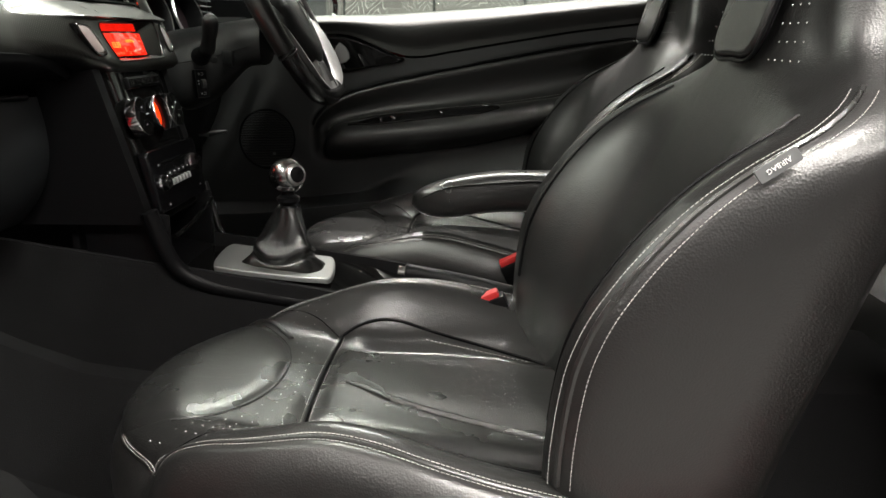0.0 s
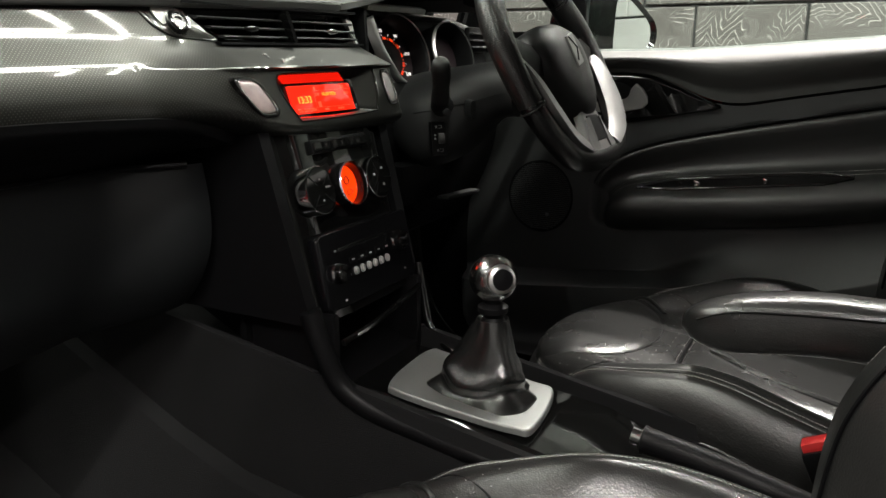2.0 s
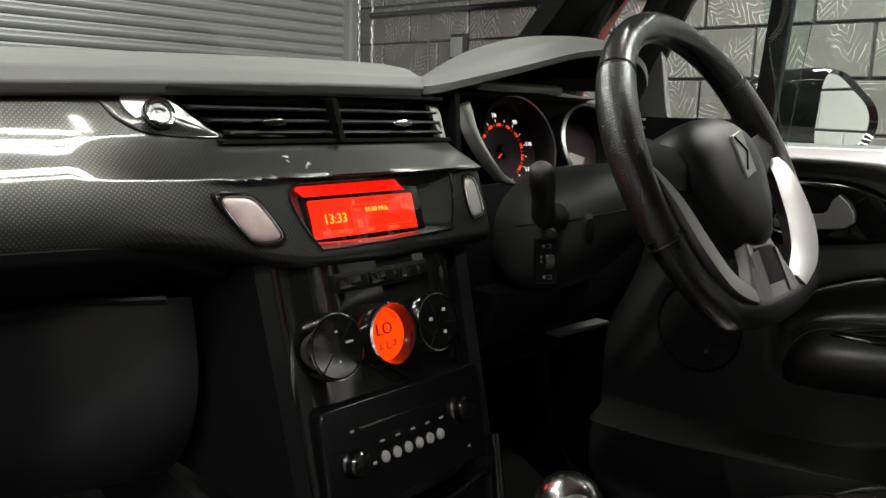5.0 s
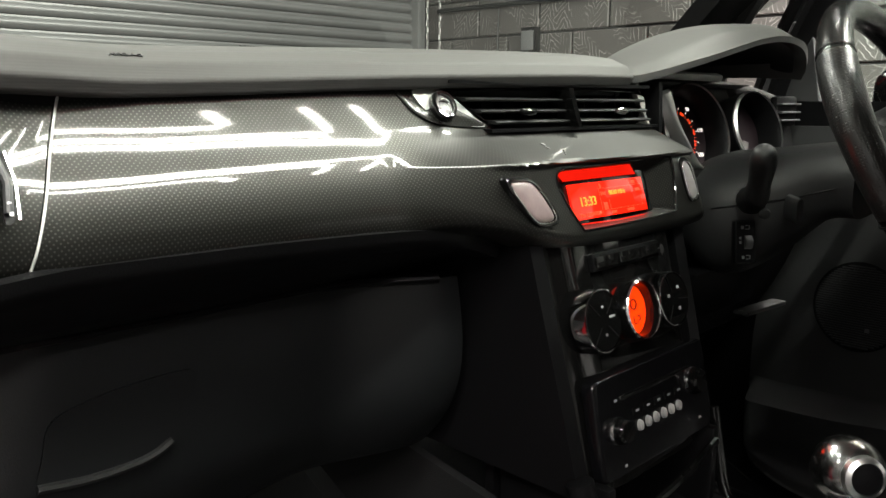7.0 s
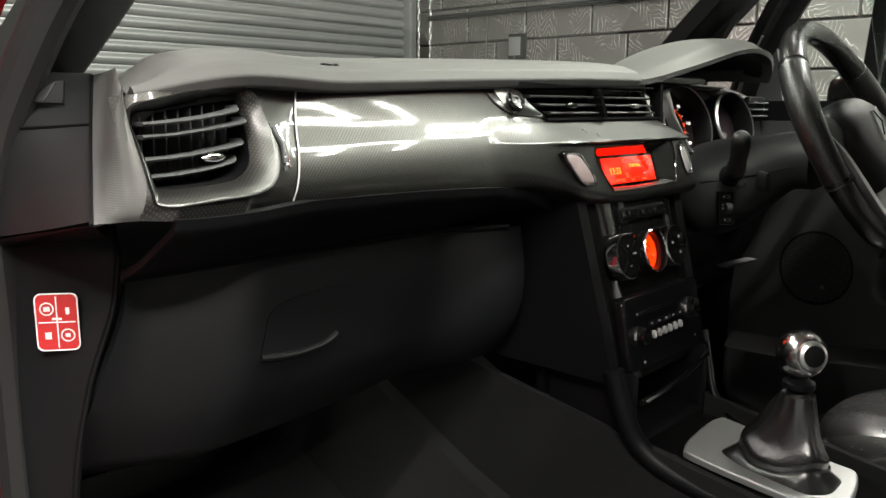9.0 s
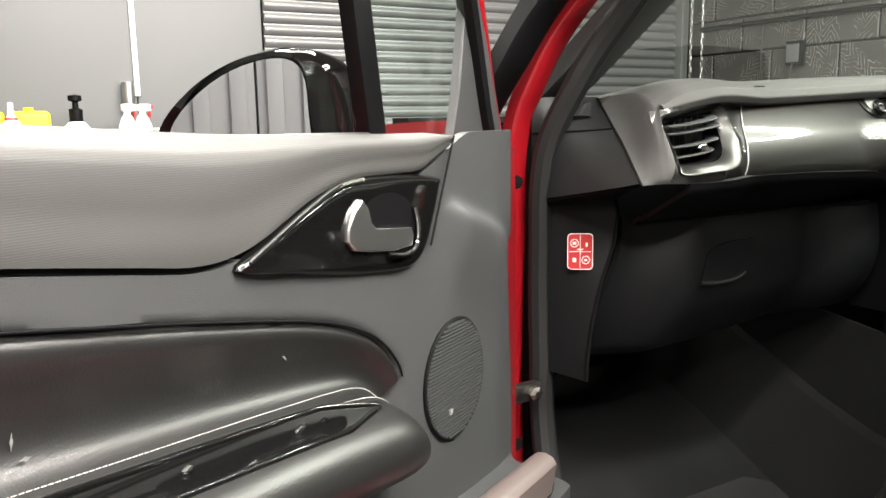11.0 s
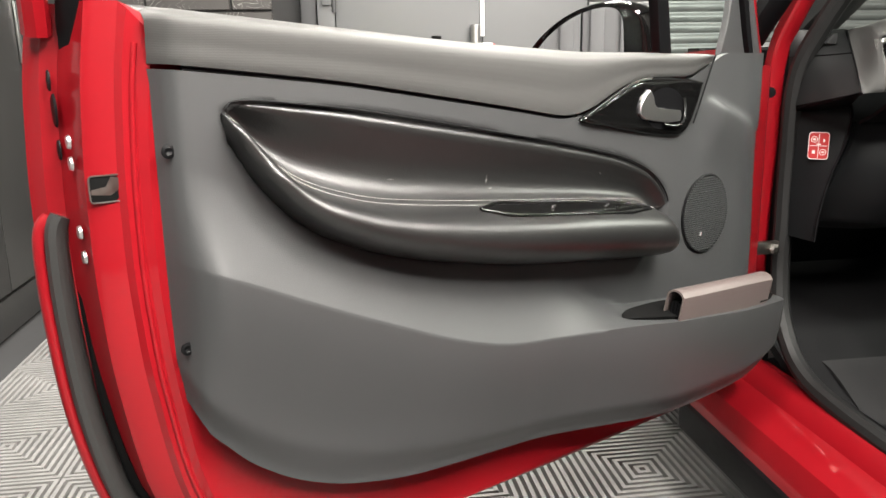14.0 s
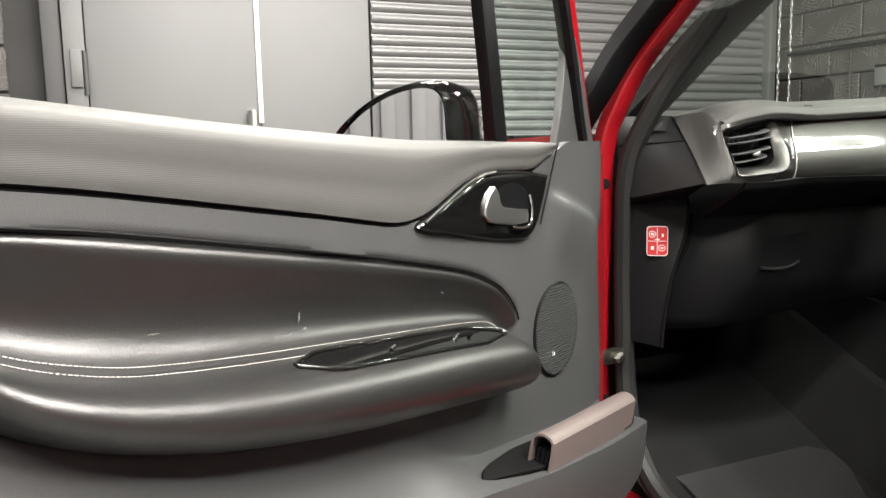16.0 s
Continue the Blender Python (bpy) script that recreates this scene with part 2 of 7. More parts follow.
KNOB = material("dark_chrome", (0.34, 0.34, 0.335), 0.20, metal=1.0, vary=0.15, spot=30)
CARPET = material("black_carpet", (0.021, 0.021, 0.0215), 0.95, bump=1.0, scale=900, vary=0.35, spot=12, spec=0.1)
THREAD = material("grey_thread", (0.42, 0.41, 0.39), 0.7)
SCUFF = material("pale_scuff", (0.10, 0.098, 0.095), 0.8, bump=0.6, scale=900)
DOT = material("pale_perforation", (0.45, 0.45, 0.44), 0.6)
RED_PLASTIC = material("red_button_plastic", (0.42, 0.02, 0.02), 0.4)
WHITE = material("white_plastic", (0.75, 0.75, 0.74), 0.35, vary=0.06)
PRESET = material("pale_grey_button", (0.26, 0.26, 0.255), 0.35, vary=0.06)
GREY_PRINT = material("grey_print", (0.20, 0.20, 0.20), 0.5)
HAZARD = material("clear_hazard_lens", (0.14, 0.105, 0.105), 0.42, coat=0.0, vary=0.5, spot=90)
LEDGE = material("pale_plastic", (0.42, 0.42, 0.40), 0.5)
RADIO = material("satin_black", (0.0025, 0.0025, 0.003), 0.22, vary=0.1, spec=0.2)
SMOKE = material("smoked_lens", (0.13, 0.12, 0.12), 0.40, coat=0.0, vary=0.4, spot=90)
LCD = material("red_display", (0.25, 0.004, 0.002), 0.08, coat=1.0, emit=(1.0, 0.018, 0.004), power=1.1)
LCD_DIM = material("red_display_edge", (0.25, 0.004, 0.002), 0.15, coat=1.0, emit=(1.0, 0.012, 0.003), power=0.75)
LCD_TEXT = material("display_text", (0.6, 0.2, 0.02), 0.3, emit=(1.0, 0.20, 0.02), power=1.0)
LCD_LINE = material("display_line", (0.3, 0.01, 0.01), 0.3, emit=(1.0, 0.07, 0.015), power=1.0)
LCD_ORANGE = material("orange_display", (0.4, 0.02, 0.0), 0.1, emit=(1.0, 0.035, 0.002), power=1.35)
LCD_DARK = material("display_segment", (0.05, 0.002, 0.0), 0.4)
GAUGE_RED = material("gauge_red", (0.3, 0.01, 0.01), 0.4, emit=(1.0, 0.06, 0.01), power=1.0)
GAUGE_WHITE = material("gauge_white", (0.7, 0.7, 0.7), 0.4, emit=(1.0, 0.9, 0.85), power=0.7)
WINDOW = thin_glass("window_glass", (0.86, 0.92, 0.89))
SCREEN = thin_glass("windscreen_glass", (0.74, 0.80, 0.76))
TINT = glass("tinted_glass", (0.80, 0.90, 0.85))
MIRROR = material("mirror_silver", (0.85, 0.86, 0.87), 0.01, metal=1.0, vary=0.02)
WALLET = material("brown_leatherette", (0.088, 0.070, 0.066), 0.42, bump=0.4, scale=500, vary=0.12)
BLOCK = carved_block("carved_black_block", (0.058, 0.054, 0.051))
BLACK_WALL = material("black_wall_paint", (0.045, 0.046, 0.048), 0.5, bump=0.5, scale=60, vary=0.2, spot=1.5)
MORTAR = material("black_mortar", (0.022, 0.022, 0.022), 0.8, bump=0.8, scale=120)
GREY_DOOR = material("grey_door_paint", (0.11, 0.113, 0.115), 0.45, bump=0.15, scale=120, vary=0.12, spot=1.2)
SHUTTER = material("grey_shutter_steel", (0.17, 0.173, 0.173), 0.38, metal=0.3, vary=0.15, spot=1.5)
CORRUGATED = material("grey_panel_paint", (0.10, 0.10, 0.102), 0.45, vary=0.2, spot=2)
DARK_WOOD = material("black_panel", (0.028, 0.028, 0.027), 0.4, bump=0.3, scale=80, vary=0.25, spot=2)
TILE = material("grey_floor_tile", (0.22, 0.217, 0.211), 0.5, bump=0.3, scale=200, vary=0.3, spot=9)
TILE_BASE = material("tile_base", (0.035, 0.035, 0.036), 0.8, vary=0.3)
CEILING = material("grey_ceiling", (0.16, 0.16, 0.16), 0.7, vary=0.1)
YELLOW = material("yellow_plastic", (0.75, 0.72, 0.02), 0.4)
STEEL_DARK = material("oiled_steel", (0.17, 0.165, 0.15), 0.38, metal=1.0, vary=0.4, spot=60)
STEEL = material("galvanised_steel", (0.55, 0.55, 0.54), 0.35, metal=1.0, vary=0.25, spot=20)

# ---- mesh helpers ----
def mesh_object(name, bm, mat, parent=None, label="", angle=35):
    me = bpy.data.meshes.new(name)
    bmesh.ops.recalc_face_normals(bm, faces=bm.faces)
    for f in bm.faces:
        f.smooth = True
    bm.to_mesh(me)
    bm.free()
    me.set_sharp_from_angle(angle=radians(angle))
    me.materials.append(mat)
    ob = new(name, me)
    if parent:
        ob.parent = parent
        ob.matrix_parent_inverse = Matrix()
    if label:
        tagged(ob, label)
    return ob


def part(name, bm, mat, parent, label="", angle=35):
    return mesh_object(name, bm, mat, parent, label, angle)


def thing(name, label, category, group="", at=Matrix(), kind=""):
    ob = new(name)
    ob.empty_display_size = 0.05
    ob.matrix_world = at
    return tagged(ob, label, category, group, kind)


def box(bm, c, size, bevel=0.0, m=Matrix(), seg=2):
    """A box about c (local), its edges rounded by bevel."""
    r = bmesh.ops.create_cube(bm, size=1, matrix=m @ Matrix.Translation(c) @ Matrix.Diagonal((*size, 1)))
    if bevel:
        edges = list({e for v in r["verts"] for e in v.link_edges})
        bmesh.ops.bevel(bm, geom=edges, offset=bevel, segments=seg, affect="EDGES", profile=0.6)
    return bm


def boxed(c, size, bevel=0.0, m=Matrix(), seg=2):
    return box(bmesh.new(), c, size, bevel, m, seg)


def spline(pts, n, closed=False):
    """n points on a smooth curve through pts."""
    pts = [Vector(p) for p in pts]
    k = len(pts)
    out = []
    spans = k if closed else k - 1
    for i in range(n):
        t = i / n * spans if closed else i / (n - 1) * spans
        a = min(int(t), spans - 1)
        f = t - a
        p = [pts[(a + d) % k] if closed else pts[max(0, min(k - 1, a + d))] for d in (-1, 0, 1, 2)]
        out.append(0.5 * (2 * p[1] + (p[2] - p[0]) * f + (2 * p[0] - 5 * p[1] + 4 * p[2] - p[3]) * f * f + (3 * p[1] - p[0] - 3 * p[2] + p[3]) * f ** 3))
    return out


def curve(table):
    """A smooth function through (x, y) pairs."""
    xs, ys = [p[0] for p in table], [p[1] for p in table]
    if xs[0] > xs[-1]:
        xs, ys = xs[::-1], ys[::-1]
    fine = np.linspace(xs[0], xs[-1], 200)
    v = np.interp(fine, xs, ys)
    k = np.ones(17) / 17
    sm = np.convolve(np.r_[np.full(8, v[0]), v, np.full(8, v[-1])], k, "valid")
    w = np.minimum(1, np.minimum(np.arange(200), np.arange(200)[::-1]) / 12)
    v = v * (1 - w) + sm * w
    return lambda x: float(np.interp(x, fine, v))


def smooth01(a, b, x):
    t = max(0.0, min(1.0, (x - a) / (b - a)))
    return t * t * (3 - 2 * t)


def loft(bm, rings, closed=True, caps=True):
    """Skin through rings of equally many points."""
    vs = [[bm.verts.new(p) for p in ring] for ring in rings]
    n = len(vs[0])
    for a, b in zip(vs, vs[1:]):
        for i in range(n if closed else n - 1):
            j = (i + 1) % n
            bm.faces.new((a[i], a[j], b[j], b[i]))
    if caps and closed:
        bm.faces.new(vs[0][::-1])
        bm.faces.new(vs[-1])
    return bm


def lofted(rings, closed=True, caps=True):
    return loft(bmesh.new(), rings, closed, caps)


def sheet(f, nu, nv, thick, skip=None):
    """A sheet f(u, v) with a thickness; skip(u, v) leaves openings in it."""
    bm = bmesh.new()
    vs = [[bm.verts.new(f(i / nu, j / nv)) for j in range(nv + 1)] for i in range(nu + 1)]
    for i in range(nu):
        for j in range(nv):
            if skip and skip((i + 0.5) / nu, (j + 0.5) / nv):
                continue
            bm.faces.new((vs[i][j], vs[i + 1][j], vs[i + 1][j + 1], vs[i][j + 1]))
    loose = [v for v in bm.verts if not v.link_faces]
    bmesh.ops.delete(bm, geom=loose, context="VERTS")
    if thick:
        bmesh.ops.recalc_face_normals(bm, faces=bm.faces)
        bm.normal_update()
        bmesh.ops.solidify(bm, geom=bm.faces[:], thickness=thick)
    return bm


def tube(bm, path, r, n=8, closed=False, flat=1.0):
    """A round cord along a path; r is a number or one number a point."""
    path = [Vector(p) for p in path]
    k = len(path)
    rings, side = [], None
    for i, p in enumerate(path):
        a, b = path[(i - 1) % k if closed else max(0, i - 1)], path[(i + 1) % k if closed else min(k - 1, i + 1)]
        d = (b - a).normalized()
        if side is None:
            side = d.orthogonal().normalized()
        side = (side - d * side.dot(d)).normalized()
        up = d.cross(side)
        rr = r[i] if isinstance(r, (list, tuple)) else r
        rings.append([p + (side * math.cos(q) + up * math.sin(q) * flat) * rr for q in (2 * math.pi * j / n for j in range(n))])
    if closed:
        rings.append(rings[0])
        loft(bm, rings, True, False)
        bmesh.ops.remove_doubles(bm, verts=bm.verts, dist=1e-6)
        return bm
    return loft(bm, rings)


def tubed(path, r, n=8, closed=False, flat=1.0):
    return tube(bmesh.new(), path, r, n, closed, flat)


def plate(bm, outline, thick, m=Matrix(), bevel=0.0):
    """A flat plate of that outline (x, y), its front at z = thick, with rounded front edges."""
    c = sum((Vector((*p, 0)) for p in outline), Vector()) / len(outline)
    rings = [(0, 0), (0, thick - bevel)]
    if bevel:
        rings += [(bevel * (1 - math.cos(a)), thick - bevel * (1 - math.sin(a))) for a in (0.4, 0.8, 1.2, math.pi / 2)]
        rings.append((bevel * 1.15, thick))

    def at(p, inset, z):
        q = Vector((*p, 0))
        d = c - q
        return m @ Vector((*(q + d.normalized() * inset).xy, z))

    return loft(bm, [[at(p, i, z) for p in outline] for i, z in rings])


def plated(outline, thick, m=Matrix(), bevel=0.0):
    return plate(bmesh.new(), outline, thick, m, bevel)


def lathe(bm, profile, n=32, m=Matrix()):
    """A turned shape from (radius, height) pairs."""
    rings = [[m @ Vector((r * math.cos(q), r * math.sin(q), h)) for q in (2 * math.pi * j / n for j in range(n))] for r, h in profile]
    return loft(bm, rings)


def lathed_ring(profile, n=32, m=Matrix()):
    """A turned ring with a hole: the profile closes on itself."""
    bm = bmesh.new()
    prof = list(profile) + [profile[0]]
    loft(bm, [[m @ Vector((r * math.cos(q), r * math.sin(q), h)) for q in (2 * math.pi * j / n for j in range(n))] for r, h in prof], True, False)
    bmesh.ops.remove_doubles(bm, verts=bm.verts, dist=1e-6)
    return bm


def lathed(profile, n=32, m=Matrix()):
    return lathe(bmesh.new(), profile, n, m)


def circle(r, n=32, c=(0, 0), sy=1.0):
    return [(c[0] + r * math.cos(2 * math.pi * i / n), c[1] + sy * r * math.sin(2 * math.pi * i / n)) for i in range(n)]


def rounded_rect(w, h, r, n=5, c=(0, 0)):
    out = []
    for sx, sy, a0 in ((1, 1, 0), (-1, 1, 90), (-1, -1, 180), (1, -1, 270)):
        for i in range(n + 1):
            a = radians(a0 + 90 * i / n)
            out.append((c[0] + sx * (w / 2 - r) + r * math.cos(a), c[1] + sy * (h / 2 - r) + r * math.sin(a)))
    return out


def ring_plate(bm, outer, inner, thick, m=Matrix()):
    """A frame between two outlines of equally many points."""
    a = [[m @ Vector((*p, z)) for p in o] for o, z in ((inner, 0), (outer, 0), (outer, thick * 0.7), ([(0.15 * q[0] + 0.85 * p[0], 0.15 * q[1] + 0.85 * p[1]) for p, q in zip(outer, inner)], thick), ([(0.85 * q[0] + 0.15 * p[0], 0.85 * q[1] + 0.15 * p[1]) for p, q in zip(outer, inner)], thick), (inner, thick * 0.7), (inner, 0))]
    loft(bm, a, True, False)
    bmesh.ops.remove_doubles(bm, verts=bm.verts, dist=1e-6)
    return bm


def lettering(text, size, m, depth=0.0004):
    cu = bpy.data.curves.new("text", "FONT")
    cu.body, cu.size, cu.extrude, cu.align_x, cu.align_y = text, size, depth, "CENTER", "CENTER"
    cu.resolution_u = 2
    ob = bpy.data.objects.new("text", cu)
    me = bpy.data.meshes.new_from_object(ob)
    bm = bmesh.new()
    bm.from_mesh(me)
    bpy.data.objects.remove(ob)
    bpy.data.curves.remove(cu)
    bmesh.ops.transform(bm, matrix=m, verts=bm.verts)
    return bm


def face_to(p, normal, up=(0, 0, 1)):
    """A pose at p whose z axis is the normal, and whose y axis is as near to up as can be."""
    z = Vector(normal).normalized()
    x = Vector(up).cross(z).normalized()
    return Matrix.Translation(p) @ Matrix((x, z.cross(x), z)).transposed().to_4x4()


def stitches(bm, path, length=0.0035, gap=0.0025, r=0.0006, lift=Vector((0, 0, 0))):
    """Short threads along a path."""
    path = [Vector(p) for p in path]
    d = [0.0]
    for a, b in zip(path, path[1:]):
        d.append(d[-1] + (b - a).length)

    def at(s):
        i = min(max(int(np.searchsorted(d, s)) - 1, 0), len(path) - 2)
        return path[i].lerp(path[i + 1], (s - d[i]) / max(1e-9, d[i + 1] - d[i])) + lift

    s = 0.0
    while s + length < d[-1]:
        tube(bm, [at(s), at(s + length)], r, 4)
        s += length + gap
    return bm



# ---- the garage ----
WEST, EAST, NORTH, SOUTH = -2.81, 2.75, 3.20, -3.60


def setting(name, bm, mat, label="", category=""):
    return tagged(mesh_object(name, bm, mat), label, category, kind="structure")


floor = setting("floor", boxed(((WEST + EAST) / 2, (NORTH + SOUTH) / 2, -0.07), (EAST - WEST + 0.4, NORTH - SOUTH + 0.4, 0.1)), TILE_BASE, "garage floor of grey ribbed interlocking tiles", "floor")
ceiling = setting("ceiling", boxed(((WEST + EAST) / 2, (NORTH + SOUTH) / 2, CEIL + 0.05), (EAST - WEST + 0.4, NORTH - SOUTH + 0.4, 0.1)), CEILING, "grey garage ceiling", "ceiling")
wall_west = setting("wall_west", boxed((WEST - 0.1, (NORTH + SOUTH) / 2, CEIL / 2), (0.2, NORTH - SOUTH, CEIL - 0.02)), DARK_WOOD, "black panelled garage wall", "wall")
wall_east = setting("wall_east", boxed((EAST + 0.1, (NORTH + SOUTH) / 2, CEIL / 2), (0.2, NORTH - SOUTH, CEIL - 0.02)), MORTAR, "garage wall of black carved blocks", "wall")
wall_south = setting("wall_south", boxed(((WEST + EAST) / 2, SOUTH - 0.1, CEIL / 2), (EAST - WEST + 0.4, 0.2, CEIL - 0.02)), BLACK_WALL, "black painted garage wall", "wall")
wall_north = setting("wall_north", boxed(((WEST + EAST) / 2, NORTH + 0.1, CEIL / 2), (EAST - WEST + 0.4, 0.2, CEIL - 0.02)), MORTAR, "garage front wall of black blocks", "wall")
setting("baseboard", boxed((WEST + 0.012, (NORTH + SOUTH) / 2, 0.07), (0.024, NORTH - SOUTH - 0.1, 0.14), 0.006), DARK_WOOD, "black plinth along the wall", "baseboard")


def panel_wall():
    """Upright boards on the dark wall, with a latch on one."""
    for i in range(9):
        y = 3.05 - 0.6 * i
        part("panel", boxed((WEST + 0.02, y - 0.3, 1.36), (0.036, 0.592, 2.4), 0.004), DARK_WOOD if i < 3 else CORRUGATED, wall_west)
        for k in range(5):
            if i >= 3:
                part("panel_rib", boxed((WEST + 0.045, y - 0.06 - 0.12 * k, 1.36), (0.02, 0.055, 2.36), 0.006), CORRUGATED, wall_west)


panel_wall()
latch = thing("door_latch", "slim steel latch plate on the black wall panel", "latch", at=pose(WEST + 0.04, 2.25, 1.12))
part("plate", boxed((0.004, 0, 0), (0.008, 0.03, 0.24), 0.002), STEEL, latch)
part("knob", lathed([(0.001, 0), (0.012, 0.0), (0.014, 0.012), (0.008, 0.02), (0.001, 0.021)], 16, pose(0.008, 0.0, -0.15, 0, 90, 0)), STEEL, latch)

# grey steel double door beside the blocks, and the roller shutter
DOOR_L, DOOR_R = -1.50, -0.13
door_1 = tagged(thing("door_1", "closed grey steel double door", "door", at=pose(0, NORTH, 0)), kind="structure")
for name, x0, x1 in (("leaf", DOOR_L, -0.72), ("leaf", -0.715, DOOR_R)):
    part(name, boxed(((x0 + x1) / 2, -0.035, 1.2), (x1 - x0, 0.05, 2.38), 0.004), GREY_DOOR, door_1)
part("frame", boxed((DOOR_L - 0.05, -0.045, 1.22), (0.09, 0.09, 2.44), 0.006), GREY_DOOR, door_1)
part("frame", boxed((DOOR_L - 0.14, -0.03, 1.22), (0.08, 0.06, 2.44), 0.006), BLACK_WALL, door_1)
part("seam_strip", boxed((-0.717, -0.064, 1.75), (0.022, 0.012, 1.28), 0.002), WHITE, door_1, "pale strip over the door seam")
part("closer", boxed((DOOR_L - 0.045, -0.095, 1.36), (0.05, 0.03, 0.17), 0.006), GREY_DOOR, door_1)
part("hinge", lathed([(0.001, 0), (0.012, 0), (0.012, 0.2), (0.001, 0.2)], 12, pose(DOOR_L - 0.008, -0.09, 1.24)), BLACK_WALL, door_1)
part("bolt", lathed([(0.001, 0), (0.026, 0), (0.026, 0.13), (0.001, 0.13)], 16, pose(-0.76, -0.09, 1.04)), STEEL, door_1, "steel drop bolt")
part("bolt", lathed([(0.001, 0), (0.022, 0), (0.022, 0.15), (0.001, 0.15)], 16, pose(-1.42, -0.09, 1.0)), STEEL, door_1, "steel drop bolt")

SH_L, SH_R = -0.12, 2.62
shutter = thing("roller_shutter", "closed grey steel roller shutter with curved slats", "shutter", at=pose(0, NORTH - 0.06, 0))
slat_profile = [(0, 0), (-0.010, 0.006), (-0.020, 0.018), (-0.022, 0.030), (-0.014, 0.042), (-0.004, 0.048), (-0.003, 0.056), (0.004, 0.056), (0.004, 0.0)]
me_slat = bpy.data.meshes.new("slat")
bm = lofted([[(x, y, z) for y, z in slat_profile] for x in (SH_L, SH_R)])
bmesh.ops.recalc_face_normals(bm, faces=bm.faces)
for f in bm.faces:
    f.smooth = True
bm.to_mesh(me_slat)
bm.free()
me_slat.set_sharp_from_angle(angle=radians(50))
me_slat.materials.append(SHUTTER)
for i in range(42):
    s = new("slat", me_slat)
    s.parent = shutter
    s.location = (0, 0, 0.03 + 0.057 * i)
part("guide", boxed((SH_R + 0.03, -0.03, 1.25), (0.06, 0.08, 2.5), 0.004), SHUTTER, shutter)
part("coil_box", boxed(((SH_L + SH_R) / 2, -0.16, 2.55), (SH_R - SH_L + 0.1, 0.34, 0.34), 0.01), SHUTTER, shutter)

chain = thing("hoist_chain", "galvanised hand chain of the roller shutter", "chain", at=pose(2.68, NORTH - 0.20, 0))
for dx in (-0.05, 0.05):
    bm = bmesh.new()
    for i in range(46):
        box(bm, (dx, 0, 0.62 + 0.036 * i), (0.018 if i % 2 else 0.006, 0.006 if i % 2 else 0.018, 0.034), 0.003, seg=1)
    part("strand", bm, STEEL, chain)
socket_box = thing("socket_box", "black wall socket box with a grey flex", "socket", at=pose(EAST, 2.30, 1.32))
part("box", boxed((-0.03, 0, 0), (0.06, 0.10, 0.14), 0.008), PLASTIC_DARK, socket_box)
part("plate", boxed((-0.064, 0, 0), (0.008, 0.08, 0.10), 0.003), GREY_DOOR, socket_box)
part("flex", tubed(spline([(-0.06, 0, -0.05), (-0.09, 0.02, -0.18), (-0.06, 0.12, -0.26), (-0.04, 0.22, -0.12), (-0.02, 0.24, 0.2)], 24), 0.006, 6), RUBBER, socket_box)
conduit = thing("conduit", "black cable conduit along the block wall", "conduit", at=pose(EAST, 1.6, 1.52))
part("pipe", lathed([(0.001, -1.4), (0.014, -1.4), (0.014, 1.4), (0.001, 1.4)], 10, pose(-0.03, 0, 0, 90, 0, 0)), PLASTIC_DARK, conduit)

# shelf rail and the bottles in front of the steel door
SHELF_Z = 0.86
shelf = thing("shelf", "grey steel shelf in front of the steel door", "shelf", at=pose(-1.0, NORTH - 0.26, 0))
part("board", boxed((0, 0, SHELF_Z - 0.012), (1.5, 0.30, 0.024), 0.004), GREY_DOOR, shelf)
part("rail", boxed((0, 0.10, SHELF_Z + 0.10), (1.5, 0.016, 0.016), 0.003), STEEL, shelf)
for x in (-0.72, 0.72):
    part("leg", boxed((x, 0, SHELF_Z / 2 - 0.012), (0.03, 0.26, SHELF_Z - 0.024), 0.003), GREY_DOOR, shelf)
    part("post", boxed((x, 0.10, SHELF_Z + 0.05), (0.016, 0.016, 0.10), 0.002), STEEL, shelf)


def spray_bottle(x, y):
    t = thing("spray_bottle", "white spray bottle with a red band and red trigger head", "bottle", "spray bottles", pose(x, y, SHELF_Z, 0, 0, 20))
    part("body", lathed([(0.001, 0), (0.036, 0), (0.038, 0.02), (0.036, 0.12), (0.022, 0.155), (0.014, 0.165), (0.014, 0.18), (0.001, 0.18)], 20), WHITE, t)
    part("band", lathed_ring([(0.0375, 0.075), (0.0385, 0.077), (0.0385, 0.095), (0.0375, 0.097)], 20), RED_PLASTIC, t)
    part("head", boxed((0.008, 0, 0.195), (0.06, 0.022, 0.03), 0.007), WHITE, t)
    part("trigger", boxed((0.032, 0, 0.172), (0.010, 0.014, 0.04), 0.004), RED_PLASTIC, t, "red trigger")
    part("nozzle", boxed((0.042, 0, 0.198), (0.014, 0.018, 0.018), 0.004), RED_PLASTIC, t, "red nozzle")
    return t


first = spray_bottle(-0.805, NORTH - 0.30)
copy_thing(first, pose(-0.742, NORTH - 0.29, SHELF_Z, 0, 0, 20))
for x, r in ((-1.31, 0.055), (-1.17, 0.075)):
    t = thing("bottle", "bright yellow plastic detergent container", "container", "yellow containers", pose(x, NORTH - 0.28, SHELF_Z))
    part("body", boxed((0, 0, 0.092), (2 * r, 0.10, 0.184), 0.022, seg=3), YELLOW, t)
    part("cap", lathed([(0.001, 0.184), (0.018, 0.184), (0.018, 0.198), (0.001, 0.200)], 14), YELLOW, t)
t = thing("bottle", "white trigger bottle with a red collar", "bottle", at=pose(-1.235, NORTH - 0.36, SHELF_Z))
